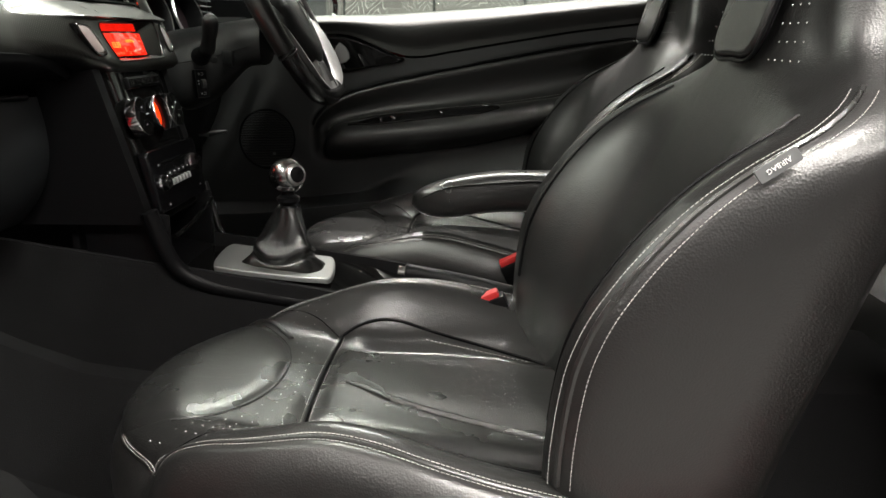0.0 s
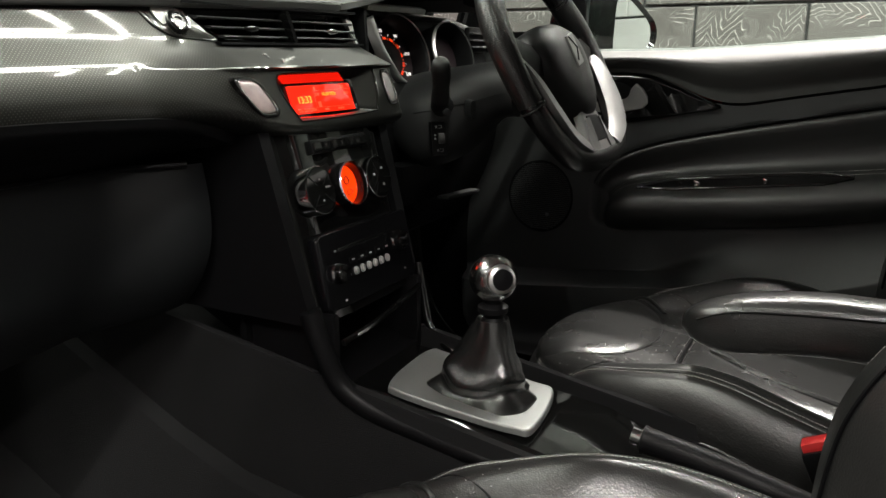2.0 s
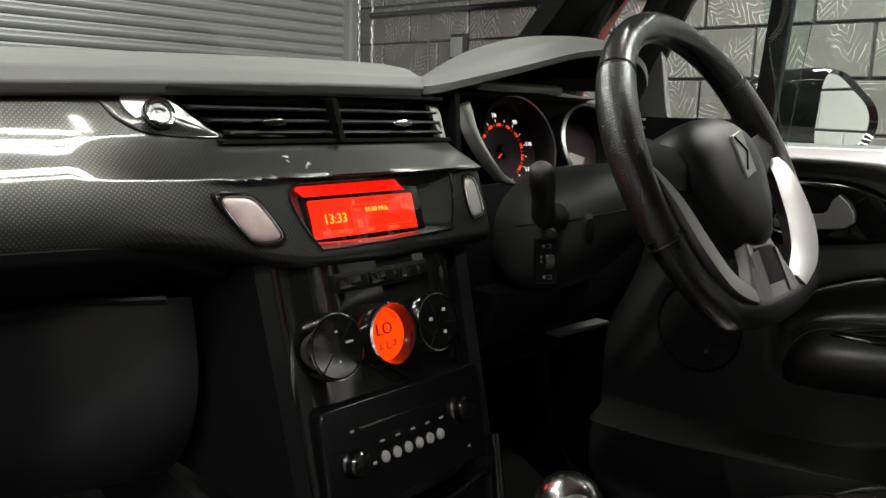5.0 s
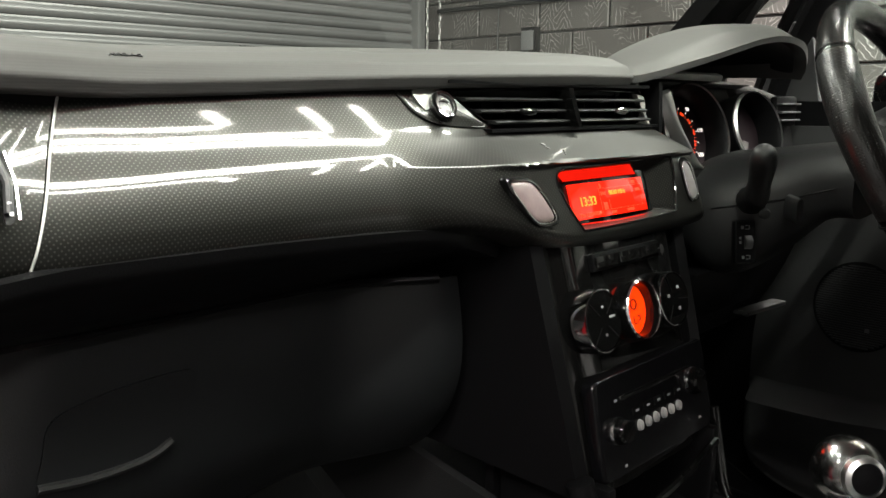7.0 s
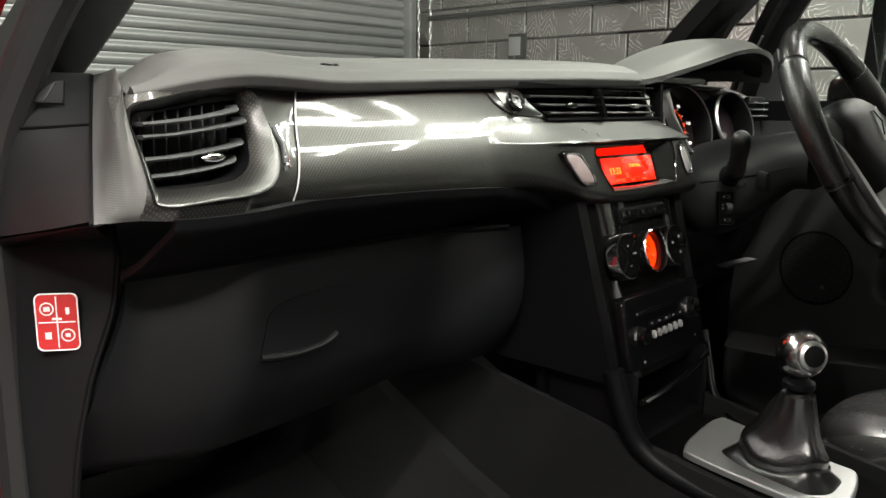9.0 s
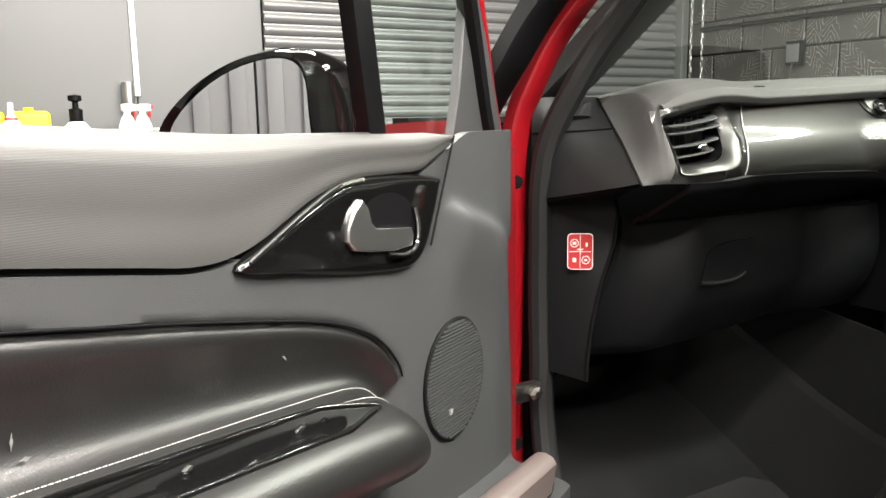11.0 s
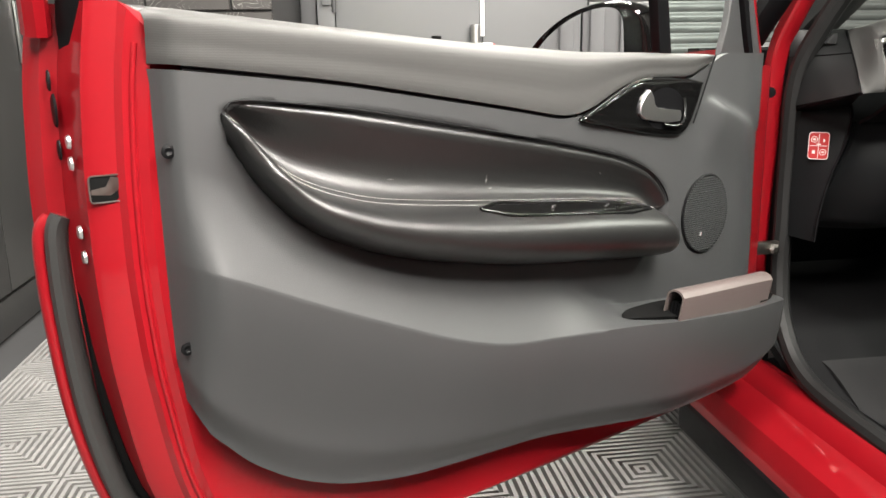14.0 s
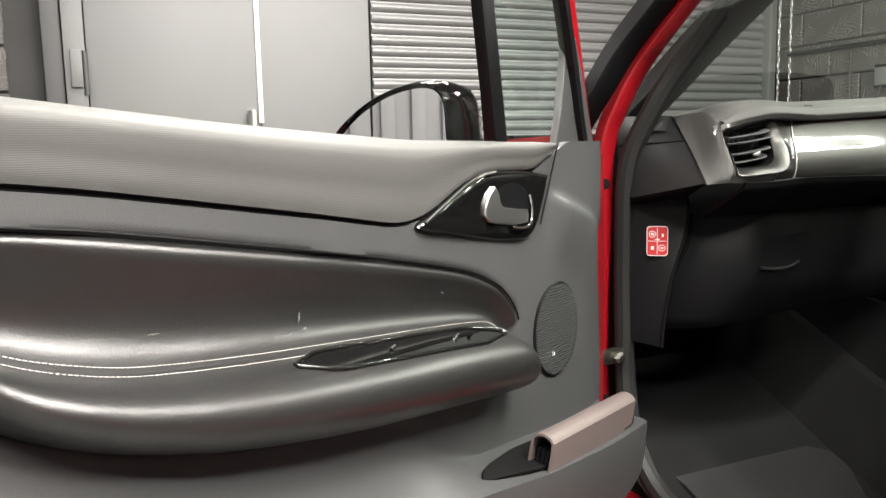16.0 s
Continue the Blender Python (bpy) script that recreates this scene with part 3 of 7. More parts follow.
part("body", lathed([(0.001, 0), (0.03, 0), (0.03, 0.14), (0.012, 0.17), (0.012, 0.19), (0.001, 0.19)], 16), WHITE, t)
part("collar", lathed([(0.001, 0.150), (0.027, 0.150), (0.021, 0.160), (0.001, 0.160)], 16), RED_PLASTIC, t)
part("head", boxed((0, 0, 0.203), (0.02, 0.04, 0.028), 0.006), WHITE, t)
t = thing("pressure_sprayer", "white pump sprayer with a black pump head", "sprayer", at=pose(-1.00, NORTH - 0.30, SHELF_Z))
part("tank", lathed([(0.001, 0), (0.06, 0), (0.066, 0.03), (0.062, 0.10), (0.03, 0.14), (0.001, 0.14)], 20), WHITE, t)
part("pump", lathed([(0.001, 0.14), (0.026, 0.14), (0.026, 0.19), (0.012, 0.195), (0.012, 0.22), (0.026, 0.225), (0.026, 0.245), (0.001, 0.25)], 16), PLASTIC_DARK, t)

# ceiling lights: rectangles of tubes, the last two of them added as fill
def light_frame(x0, x1, y0, y1, power=1.0):
    t = thing("ceiling_light", "lit white LED tubes set in a rectangle under the ceiling, some rectangles added as fill", "light", "ceiling tube rectangles", pose((x0 + x1) / 2, (y0 + y1) / 2, CEIL))
    w, h = x1 - x0, y1 - y0
    for x, y, n, ax in ((0, -h / 2, w, True), (0, h / 2, w, True), (-w / 2, 0, h, False), (w / 2, 0, h, False)):
        part("tube_holder", boxed((x, y, -0.03), (n, 0.05, 0.058) if ax else (0.05, n, 0.058), 0.004), WHITE, t)
        tube_lamp(x + (x0 + x1) / 2, y + (y0 + y1) / 2, n - 0.06, ax, power)



# ---- the car's shell round the cabin ----
car = thing("hatchback", "red three-door hatchback with its passenger door wide open", "car")


def mirror_x(pts):
    return [(-x, y, z) for x, y, z in pts]


# A-pillars: red outer strip, black inner trim, black outer cover
PILLAR = [(-0.690, 0.262, 0.42), (-0.688, 0.270, 0.60), (-0.684, 0.268, 0.80), (-0.680, 0.262, 0.96), (-0.668, 0.235, 1.04), (-0.640, 0.185, 1.13), (-0.590, 0.03, 1.28), (-0.545, -0.20, 1.395)]
SEAL = [(-0.648, 0.255, 0.62), (-0.645, 0.262, 0.78), (-0.646, 0.250, 0.93), (-0.620, 0.215, 1.03), (-0.585, 0.165, 1.12), (-0.540, 0.03, 1.265), (-0.505, -0.2, 1.37), (-0.50, -0.70, 1.39), (-0.53, -0.98, 1.30), (-0.62, -1.08, 1.00), (-0.655, -1.06, 0.70), (-0.66, -0.95, 0.42), (-0.66, -0.80, 0.345), (-0.66, -0.35, 0.335), (-0.66, 0.0, 0.342), (-0.66, 0.14, 0.372), (-0.658, 0.215, 0.450), (-0.652, 0.245, 0.53)]


def strip(path, w, d, n=40):
    """A flat band along a path, w wide across x and d deep."""
    prof = [(-w / 2, -d / 2), (-w / 2, d / 2), (-w / 2 + 0.006, d / 2 + 0.004), (w / 2 - 0.006, d / 2 + 0.004), (w / 2, d / 2), (w / 2, -d / 2)]
    rings = []
    pts = spline(path, n)
    for i, p in enumerate(pts):
        t = (pts[min(n - 1, i + 1)] - pts[max(0, i - 1)]).normalized()
        x = Vector((1, 0, 0)) - t * t.x
        x.normalize()
        y = t.cross(x)
        rings.append([p + x * a - y * b for a, b in prof])
    return lofted(rings)


for side, name in ((1, "near"), (-1, "far")):
    mx = (lambda q: q) if side == 1 else mirror_x
    part("pillar", strip(mx([(x + 0.012 - (0.07 if side < 0 else 0), y + 0.03 + (0.03 if side < 0 else 0), z) for x, y, z in PILLAR]), 0.034 if side > 0 else 0.060, 0.022 if side > 0 else 0.05), RED, car, "red painted A-pillar")
    part("pillar_cover", strip(mx([(-0.722, 0.300, 1.00), (-0.705, 0.262, 1.06), (-0.665, 0.205, 1.16), (-0.612, 0.05, 1.30), (-0.56, -0.18, 1.405)]), 0.045, 0.03), PLASTIC_DARK, car, "black outer pillar cover")
    # same trim on both sides; the far one's darker plastic paints the cabin shade
    part("pillar_trim", strip(mx([(-0.600, 0.36, 0.98), (-0.575, 0.26, 1.06), (-0.545, 0.15, 1.155), (-0.500, 0.0, 1.27), (-0.46, -0.20, 1.355)]), 0.075 if side > 0 else 0.13, 0.03), PLASTIC if side > 0 else PLASTIC_DARK, car, "dark grey inner pillar trim, the far one coloured darker for shade")
    part("door_seal", tubed(spline(mx(SEAL), 110, True), 0.0185, 10, True), SEAL_RUBBER, car, "black rubber door seal")
    part("sill", lofted([[(side * -x, y, z) for x, z in ((0.640, 0.20), (0.640, 0.330), (0.665, 0.338), (0.690, 0.326), (0.705, 0.300), (0.735, 0.290), (0.765, 0.275), (0.785, 0.235), (0.79, 0.20))] for y in (0.34, 0.10, -0.3, -0.7, -1.1)]), RED, car, "red painted door sill")
    part("sill_skirt", boxed((side * -0.775, -0.36, 0.185), (0.05, 1.46, 0.07), 0.015), PLASTIC_DARK, car, "black sill skirt")
    part("sill_carpet_edge", boxed((side * -0.628, -0.36, 0.322 if side > 0 else 0.295), (0.03, 1.3, 0.03 if side > 0 else 0.084), 0.01), PLASTIC_DARK, car)
    # the wing ahead of the door and the quarter panel behind it
    part("front_wing", sheet(lambda u, v: (side * -(0.715 + 0.085 * math.sin(min(1, v * 1.15) * math.pi / 2) - 0.03 * u ** 3), 0.36 + 1.35 * u, 0.985 - 0.73 * v ** 1.2 - 0.16 * u ** 2 * (1 - v)), 18, 12, 0.02), RED, car, "red front wing")
    part("quarter_panel", sheet(lambda u, v: (side * -(0.66 + 0.12 * math.sin(v * math.pi * 0.6)), -1.09 - 1.2 * u, 1.02 - 0.75 * v), 8, 8, 0.03), RED, car, "red rear quarter panel")
    part("quarter_trim", boxed((side * -0.60, -1.62, 0.72), (0.03, 1.05, 0.62), 0.01), PLASTIC_DARK, car)
    part("rear_inner_trim", sheet(lambda u, v: (side * -(0.57 - 0.09 * v), -1.04 - 0.9 * u, 0.60 + 0.74 * v), 6, 6, 0.02), PLASTIC_DARK, car, "black rear side trim")
    part("rear_pillar", strip(mx([(-0.66, -1.11, 0.98), (-0.60, -1.06, 1.2), (-0.54, -0.98, 1.37)]), 0.10, 0.09), RED, car)
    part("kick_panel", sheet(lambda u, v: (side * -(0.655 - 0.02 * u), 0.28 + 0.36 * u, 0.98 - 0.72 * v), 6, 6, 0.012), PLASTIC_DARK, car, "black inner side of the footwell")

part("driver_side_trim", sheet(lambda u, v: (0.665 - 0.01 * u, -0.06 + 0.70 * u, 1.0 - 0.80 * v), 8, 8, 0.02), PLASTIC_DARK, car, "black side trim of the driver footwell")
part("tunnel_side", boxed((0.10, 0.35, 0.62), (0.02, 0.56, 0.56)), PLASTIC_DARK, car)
for sx in (-1, 1):
    for y in (0.98, -1.48):
        w = pose(sx * 0.68, y, 0.305, 0, 90, 0)
        part("tyre", lathed_ring([(0.205, -0.09), (0.285, -0.09), (0.303, -0.06), (0.305, 0.0), (0.303, 0.06), (0.285, 0.09), (0.205, 0.09)], 40, w), RUBBER, car, "black tyre")
        part("wheel_rim", lathed([(0.03, -0.08), (0.205, -0.085), (0.205, 0.085), (0.03, 0.07)], 30, w), SATIN, car, "alloy wheel rim")
part("windscreen", sheet(lambda u, v: (1.36 * (u - 0.5) * (1 - 0.18 * v), 0.60 - 0.94 * v - 0.16 * (2 * u - 1) ** 2 * (1 - 0.3 * v), 1.005 + 0.42 * v), 20, 10, 0.0), SCREEN, car, "lightly green tinted windscreen")
part("scuttle", sheet(lambda u, v: (1.40 * (u - 0.5), 0.56 + 0.16 * v - 0.16 * (2 * u - 1) ** 2, 0.985 - 0.03 * v), 16, 3, 0.015), PLASTIC_DARK, car, "black scuttle below the windscreen")
part("bonnet", sheet(lambda u, v: (1.44 * (u - 0.5), 0.68 + 1.05 * v - 0.18 * (2 * u - 1) ** 2, 0.965 - 0.03 * v - 0.16 * v ** 3 - 0.03 * (2 * u - 1) ** 4), 20, 12, 0.02), RED, car, "red bonnet")
part("roof", sheet(lambda u, v: (1.12 * (u - 0.5), -0.34 - 1.21 * v, 1.415 + 0.05 * math.sin(math.pi * (0.15 + 0.6 * v)) - 0.03 * (2 * u - 1) ** 2), 10, 10, 0.05), RED, car, "red roof")
part("headliner", sheet(lambda u, v: (1.00 * (u - 0.5), -0.36 - 1.16 * v, 1.365 + 0.05 * math.sin(math.pi * (0.15 + 0.6 * v)) - 0.03 * (2 * u - 1) ** 2), 8, 8, 0.01), GREY_DOOR, car, "grey headliner")
part("bulkhead", boxed((0, 0.62, 0.62), (1.38, 0.06, 0.74)), PLASTIC_DARK, car)
part("tailgate", sheet(lambda u, v: (1.2 * (u - 0.5), -2.3 + 0.75 * v ** 1.5, 0.35 + 1.05 * v), 8, 8, 0.05), RED, car, "red tailgate")
part("rear_seat", lofted([[(x, y, z) for y, z in ((-1.15, 0.34), (-1.15, 0.52), (-1.20, 0.56), (-1.62, 0.52), (-1.72, 0.62), (-1.86, 1.0), (-1.95, 1.02), (-2.0, 0.98), (-1.85, 0.34))] for x in (-0.57, -0.3, 0, 0.3, 0.57)]), LEATHER, car, "black rear bench")
# cabin floor: two footwells and the tunnel between
part("cabin_floor", sheet(lambda u, v: (1.28 * (u - 0.5), 0.56 - 2.4 * v, 0.270 + 0.20 * smooth01(0.25, 0.0, v) + 0.18 * smooth01(0.16, 0.09, abs(u - 0.5))), 40, 24, 0.02), CARPET_DARK, car, "black carpeted floor")
mat = thing("floor_mat", "black carpet mat in the passenger footwell", "mat", at=pose(-0.36, 0.0, 0.272))
part("mat_carpet", sheet(lambda u, v: (0.40 * (u - 0.5), 0.22 - 0.48 * v, 0.006 + 0.16 * smooth01(0.42, 0.0, v) * 0.45), 10, 14, 0.006), CARPET, mat)
strap = thing("door_check_strap", "zinc-plated door check strap with a bolt", "strap", at=pose(-0.684, 0.235, 0.594))
part("arm", boxed((-0.035, 0.0, 0), (0.10, 0.016, 0.026), 0.003), STEEL_DARK, strap)
part("bolt", lathed([(0.001, 0), (0.011, 0), (0.011, 0.008), (0.005, 0.012), (0.001, 0.012)], 6, pose(0.0, -0.008, 0, 90, 0, 0)), STEEL_DARK, strap)
for z in (0.90, 0.52):
    part("pillar_plug", lathed([(0.001, 0), (0.010, 0), (0.009, 0.002), (0.001, 0.003)], 16, pose(-0.712, 0.228, z, 90, 0, 0)), PLASTIC_DARK, car, "black rubber plug")

# ---- the doors: s runs from the hinge to the latch, n into the cabin, z up ----
TRIM_BOTTOM = curve([(-0.21, 0.520), (-0.15, 0.475), (-0.125, 0.440), (-0.09, 0.418), (-0.05, 0.404), (0.12, 0.398), (0.33, 0.412), (0.50, 0.424), (0.646, 0.432), (0.754, 0.457), (0.839, 0.508), (0.888, 0.56), (0.913, 0.63)])
TRIM_TOP = curve([(-0.21, 0.972), (0.0, 0.973), (0.273, 0.976), (0.532, 0.993), (0.762, 1.013), (0.915, 1.026)])
STEP = curve([(-0.21, 0.976), (0.002, 0.976), (0.022, 0.945), (0.034, 0.935), (0.201, 0.937), (0.26, 0.911), (0.322, 0.882), (0.446, 0.904), (0.702, 0.945), (0.88, 0.965), (0.915, 0.968)])
CREASE = curve([(-0.21, 0.545), (-0.10, 0.548), (0.0, 0.551), (0.12, 0.565), (0.26, 0.578), (0.383, 0.582), (0.49, 0.592), (0.586, 0.623), (0.745, 0.693), (0.872, 0.755), (0.915, 0.77)])
POD_TOP = curve([(0.104, 0.742), (0.122, 0.765), (0.141, 0.782), (0.163, 0.796), (0.191, 0.810), (0.224, 0.820), (0.335, 0.846), (0.465, 0.872), (0.577, 0.893), (0.675, 0.911), (0.775, 0.925), (0.814, 0.929), (0.845, 0.921)])
POD_SEAM = curve([(0.104, 0.706), (0.124, 0.727), (0.150, 0.740), (0.205, 0.751), (0.307, 0.764), (0.442, 0.778), (0.559, 0.790), (0.661, 0.804), (0.715, 0.817), (0.757, 0.833), (0.784, 0.851), (0.808, 0.877), (0.831, 0.905), (0.850, 0.919)])
POD_BOTTOM = curve([(0.104, 0.680), (0.126, 0.659), (0.190, 0.660), (0.283, 0.670), (0.455, 0.692), (0.591, 0.719), (0.683, 0.747), (0.749, 0.777), (0.789, 0.808), (0.820, 0.845), (0.842, 0.884), (0.850, 0.916)])
# outlines of the leather pod from its rear tip to the rounded front end
INLAY_TOP = [(0.846, 0.920), (0.843, 0.925), (0.836, 0.929), (0.814, 0.929), (0.775, 0.925), (0.720, 0.918), (0.675, 0.911), (0.577, 0.893), (0.465, 0.872), (0.335, 0.846), (0.224, 0.820), (0.163, 0.796), (0.135, 0.777), (0.115, 0.755), (0.106, 0.738)]
INLAY_FOOT = [(0.850, 0.919), (0.842, 0.913), (0.831, 0.905), (0.808, 0.877), (0.784, 0.851), (0.757, 0.833), (0.715, 0.817), (0.661, 0.804), (0.559, 0.790), (0.442, 0.778), (0.307, 0.764), (0.215, 0.752), (0.175, 0.743), (0.152, 0.729), (0.138, 0.713)]
ARM_TOP = INLAY_FOOT[:14] + [(0.139, 0.710), (0.134, 0.691), (0.138, 0.674), (0.150, 0.664)]
ARM_FOOT = [(0.850, 0.916), (0.849, 0.903), (0.842, 0.884), (0.831, 0.863), (0.820, 0.845), (0.789, 0.808), (0.749, 0.777), (0.683, 0.747), (0.591, 0.719), (0.455, 0.692), (0.283, 0.670), (0.212, 0.662), (0.182, 0.659), (0.169, 0.658), (0.161, 0.659), (0.155, 0.660), (0.152, 0.662), (0.151, 0.663)]


def trim_depth(s, z):
    """How far the lower panel stands into the cabin, with the map pocket's swell below its rim."""
    c = CREASE(s)
    soft = 0.010 + 0.095 * smooth01(0.20, 0.44, s)
    swell = (0.046 + 0.046 * smooth01(0.44, 0.14, s)) * (1 - 0.35 * smooth01(0.52, 0.85, s))
    fall = 0.024 * smooth01(c, c - 0.20, z)
    up = max(0.0, min(1.0, (c + soft - z) / soft))
    body = (swell - fall) * (up ** 1.6 if z > c else 1.0)
    edge = smooth01(0.915, 0.868, s) * smooth01(-0.158, -0.118, s)
    return body * edge + 0.010 * smooth01(0.915, 0.900, s)


def build_door(at, flip, label, mirror_label):
    def L(s, n, z):
        return Vector((s, flip * n, z))

    flat = Matrix(((1, 0, 0, 0), (0, 0, flip, 0), (0, 1, 0, 0), (0, 0, 0, 1)))

    def plane(n):
        return Matrix.Translation((0, flip * n, 0)) @ flat

    # painted shell
    rear = curve([(0.335, 0.26), (0.36, 0.15), (0.39, 0.105), (0.42, 0.075), (0.48, 0.035), (0.55, 0.02), (0.65, 0.006), (0.75, 0.0), (0.85, 0.001), (0.95, 0.008), (1.03, 0.022)])
    rings = []
    for z in np.linspace(0.338, 1.02, 36):
        k, bulge = rear(z), 0.03 * math.sin(math.pi * (z - 0.3) / 0.75)
        prof = [(0.900 - 1.2 * k, -0.020), (0.922 - k, -0.017), (0.930 - k, -0.021), (0.945 - k, -0.020), (0.951 - k, -0.026), (0.972 - k, -0.030), (0.980 - k, -0.036), (0.984 - k, -0.070), (0.990 - k, -0.088), (1.006 - k, -0.094), (1.018 - k, -0.112), (1.016 - k, -0.124), (0.90 - 0.6 * k, -0.142 - bulge), (0.55, -0.155 - bulge), (0.2, -0.15 - bulge), (-0.10, -0.135 - bulge * 0.8), (-0.235, -0.105), (-0.248, -0.085), (-0.240, -0.03), (-0.215, -0.018)]
        f = (z - 0.338) / 0.682
        rings.append([L(s, n, 0.338 + f * (min(1.03, TRIM_TOP(s) + 0.012 * smooth01(0.915, 0.94, s) - (0.022 if flip > 0 else 0.050) * smooth01(0.94, 0.90, s)) - 0.338)) for s, n in prof])
    door = part("door", lofted(rings), RED, car, label, 28)
    door.matrix_world = at
    # lower trim panel
    def panel(u, v):
        s = -0.158 + 1.071 * u
        z0, z1, zc = TRIM_BOTTOM(s), STEP(s) - 0.003, max(TRIM_BOTTOM(s) + 0.012, CREASE(s))
        z = z0 + (zc - z0) * v / 0.42 if v < 0.42 else zc + 0.014 * (v - 0.42) / 0.10 if v < 0.52 else zc + 0.014 + (z1 - zc - 0.014) * (v - 0.52) / 0.48
        roll = 0.012 * smooth01(0.10, 0.0, v) + 0.02 * smooth01(0.02, 0.0, 1 - u)
        lip = 0.903 + 0.36 * min(0.0, s - 0.003)
        ridge = (0.017 * smooth01(0.034, -0.024, s) - 0.024 * smooth01(-0.060, -0.185, s)) * smooth01(lip + 0.004, lip - 0.012, z) * smooth01(0.60, 0.80, z) * smooth01(0.066, 0.175, math.hypot(s - 0.002, z - 0.705))
        inset = 0.022 * smooth01(0.104, 0.122, s) * smooth01(0.850, 0.832, s) * smooth01(POD_BOTTOM(s) - 0.002, POD_BOTTOM(s) + 0.010, z) * smooth01(POD_TOP(s) + 0.002, POD_TOP(s) - 0.008, z) if 0.104 < s < 0.850 else 0.0
        return L(s, trim_depth(s, z) - roll + ridge - inset - 0.010 * smooth01(-0.10, -0.19, s), z)

    part("trim_panel", sheet(panel, 130, 100, 0.012), PLASTIC, door, "dark grey moulded plastic trim panel", 60)
    # upper soft pad
    def pad(u, v):
        s = 0.010 + 0.902 * u
        z0, z1 = STEP(s) + 0.002, TRIM_TOP(s)
        a = v * math.pi * 0.62
        end = 0.030 * (1 - math.sqrt(max(0.0, 1 - max(0.0, 1 - (1 - u) / 0.040) ** 2)))
        n = (0.018 * math.sin(0.40 + a * 0.9) - 0.040 * smooth01(0.72, 1.0, v) - end + 0.005 * smooth01(0.4, 0.0, v)) if flip > 0 else (-0.002 + 0.040 * smooth01(-0.15, 0.62, v) - 0.060 * smooth01(0.55, 1.08, v) ** 1.3 - end + 0.010 * smooth01(0.20, 0.0, v))
        return L(s - 0.006 * smooth01(0.75, 1, v) * (u > 0.98), n, z0 + (z1 - z0) * min(1, v * 1.08) + (0.004 * (1 - v) if v > 0.92 else 0))

    part("upper_pad", sheet(pad, 80, 16, 0.012), SOFT, door, "grey ribbed soft-touch upper pad", 60)
    part("step_groove", tubed([L(s, 0.004, STEP(s) - 0.001) for s in np.linspace(0.32, 0.885, 50)], 0.0034, 6), PLASTIC_DARK, door)
    # seam between the pad and the front corner
    part("corner_seam", tubed([L(0.050 * (1 - v) + 0.008, 0.0175, 0.862 + 0.108 * v) for v in np.linspace(0, 1, 10)], 0.0014, 6), PLASTIC_DARK, door)
    part("corner_filler", boxed((0.008, flip * -0.004, 0.915), (0.050, 0.016, 0.106), 0.003), PLASTIC, door)
    # leather recess and armrest
    def seam_n(s):
        return 0.004 + 0.014 * smooth01(0.856, 0.66, s)

    def arm_at(a, b, w):
        """Fat roll between the stitched seam a and the foot b."""
        size = math.hypot(a.x - b.x, a.y - b.y)
        swell = 0.064 * math.sqrt(min(1.0, size / 0.088))
        base = seam_n(a.x)
        prof = ((0, 0), (0.03, 0.20), (0.07, 0.42), (0.12, 0.60), (0.18, 0.75), (0.26, 0.89), (0.36, 0.97), (0.50, 1.0), (0.64, 0.94), (0.78, 0.78), (0.89, 0.52), (0.96, 0.24), (1.0, -0.15))
        k = float(np.interp(w, [p[0] for p in prof], [p[1] for p in prof]))
        q = a.lerp(b, w)
        return L(q.x, base + swell * k, q.y)

    def inlay_at(a, b, v):
        """Padded inlay from its rolled top edge a down to the seam b."""
        size = math.hypot(a.x - b.x, a.y - b.y)
        k = smooth01(0.0, 0.055, size)
        base = seam_n(b.x)
        prof = ((0, -0.003), (0.012, 0.002), (0.035, 0.0065), (0.07, 0.0095), (0.12, 0.0108), (0.20, 0.0090), (0.34, 0.0035), (0.5, -0.001), (0.68, -0.003), (0.82, 0.000), (0.93, 0.008), (1.0, 0.018))
        n = float(np.interp(v, [p[0] for p in prof], [p[1] for p in prof]))
        q = a.lerp(b, v)
        return L(q.x, n * k + (base - 0.018 * k) * v, q.y)

    it, jf = spline([(*p, 0) for p in INLAY_TOP], 110), spline([(*p, 0) for p in INLAY_FOOT], 110)
    at_, af = spline([(*p, 0) for p in ARM_TOP], 130), spline([(*p, 0) for p in ARM_FOOT], 130)
    part("armrest_recess", lofted([[inlay_at(a, b, v) for v in (0, 0.012, 0.035, 0.07, 0.12, 0.2, 0.34, 0.5, 0.68, 0.82, 0.93, 0.97, 1)] for a, b in zip(it, jf)], False), LEATHER_DOOR, door, "black leather inlay above the armrest", 80)
    part("armrest", lofted([[arm_at(a, b, w) for w in (0, 0.03, 0.07, 0.12, 0.18, 0.26, 0.36, 0.5, 0.64, 0.78, 0.89, 0.96, 1)] for a, b in zip(at_, af)], False), LEATHER_DOOR, door, "black padded leather armrest", 80)
    part("recess_edge", tubed([L(a.x, 0.0118 if flip > 0 else 0.009, a.y + 0.0010) for a in it[2:]], 0.0013, 6), PLASTIC_DARK, door, "dark gap round the leather inlay", 70)
    bm = bmesh.new()
    stitches(bm, [inlay_at(a, b, max(0.0, 1 - 0.0045 / max(0.005, (a - b).length))) + L(0, 0.0013, 0.0004) for a, b in list(zip(it, jf))[2:]], 0.0030, 0.0014, 0.00034)
    stitches(bm, [arm_at(a, b, 0.022) + L(0, 0.0012, 0.0010) for a, b in list(zip(at_, af))[2:126]], 0.0030, 0.0014, 0.00034)
    tagged(part("stitching", bm, THREAD, door, "double row of pale stitches"), kind="stuff")
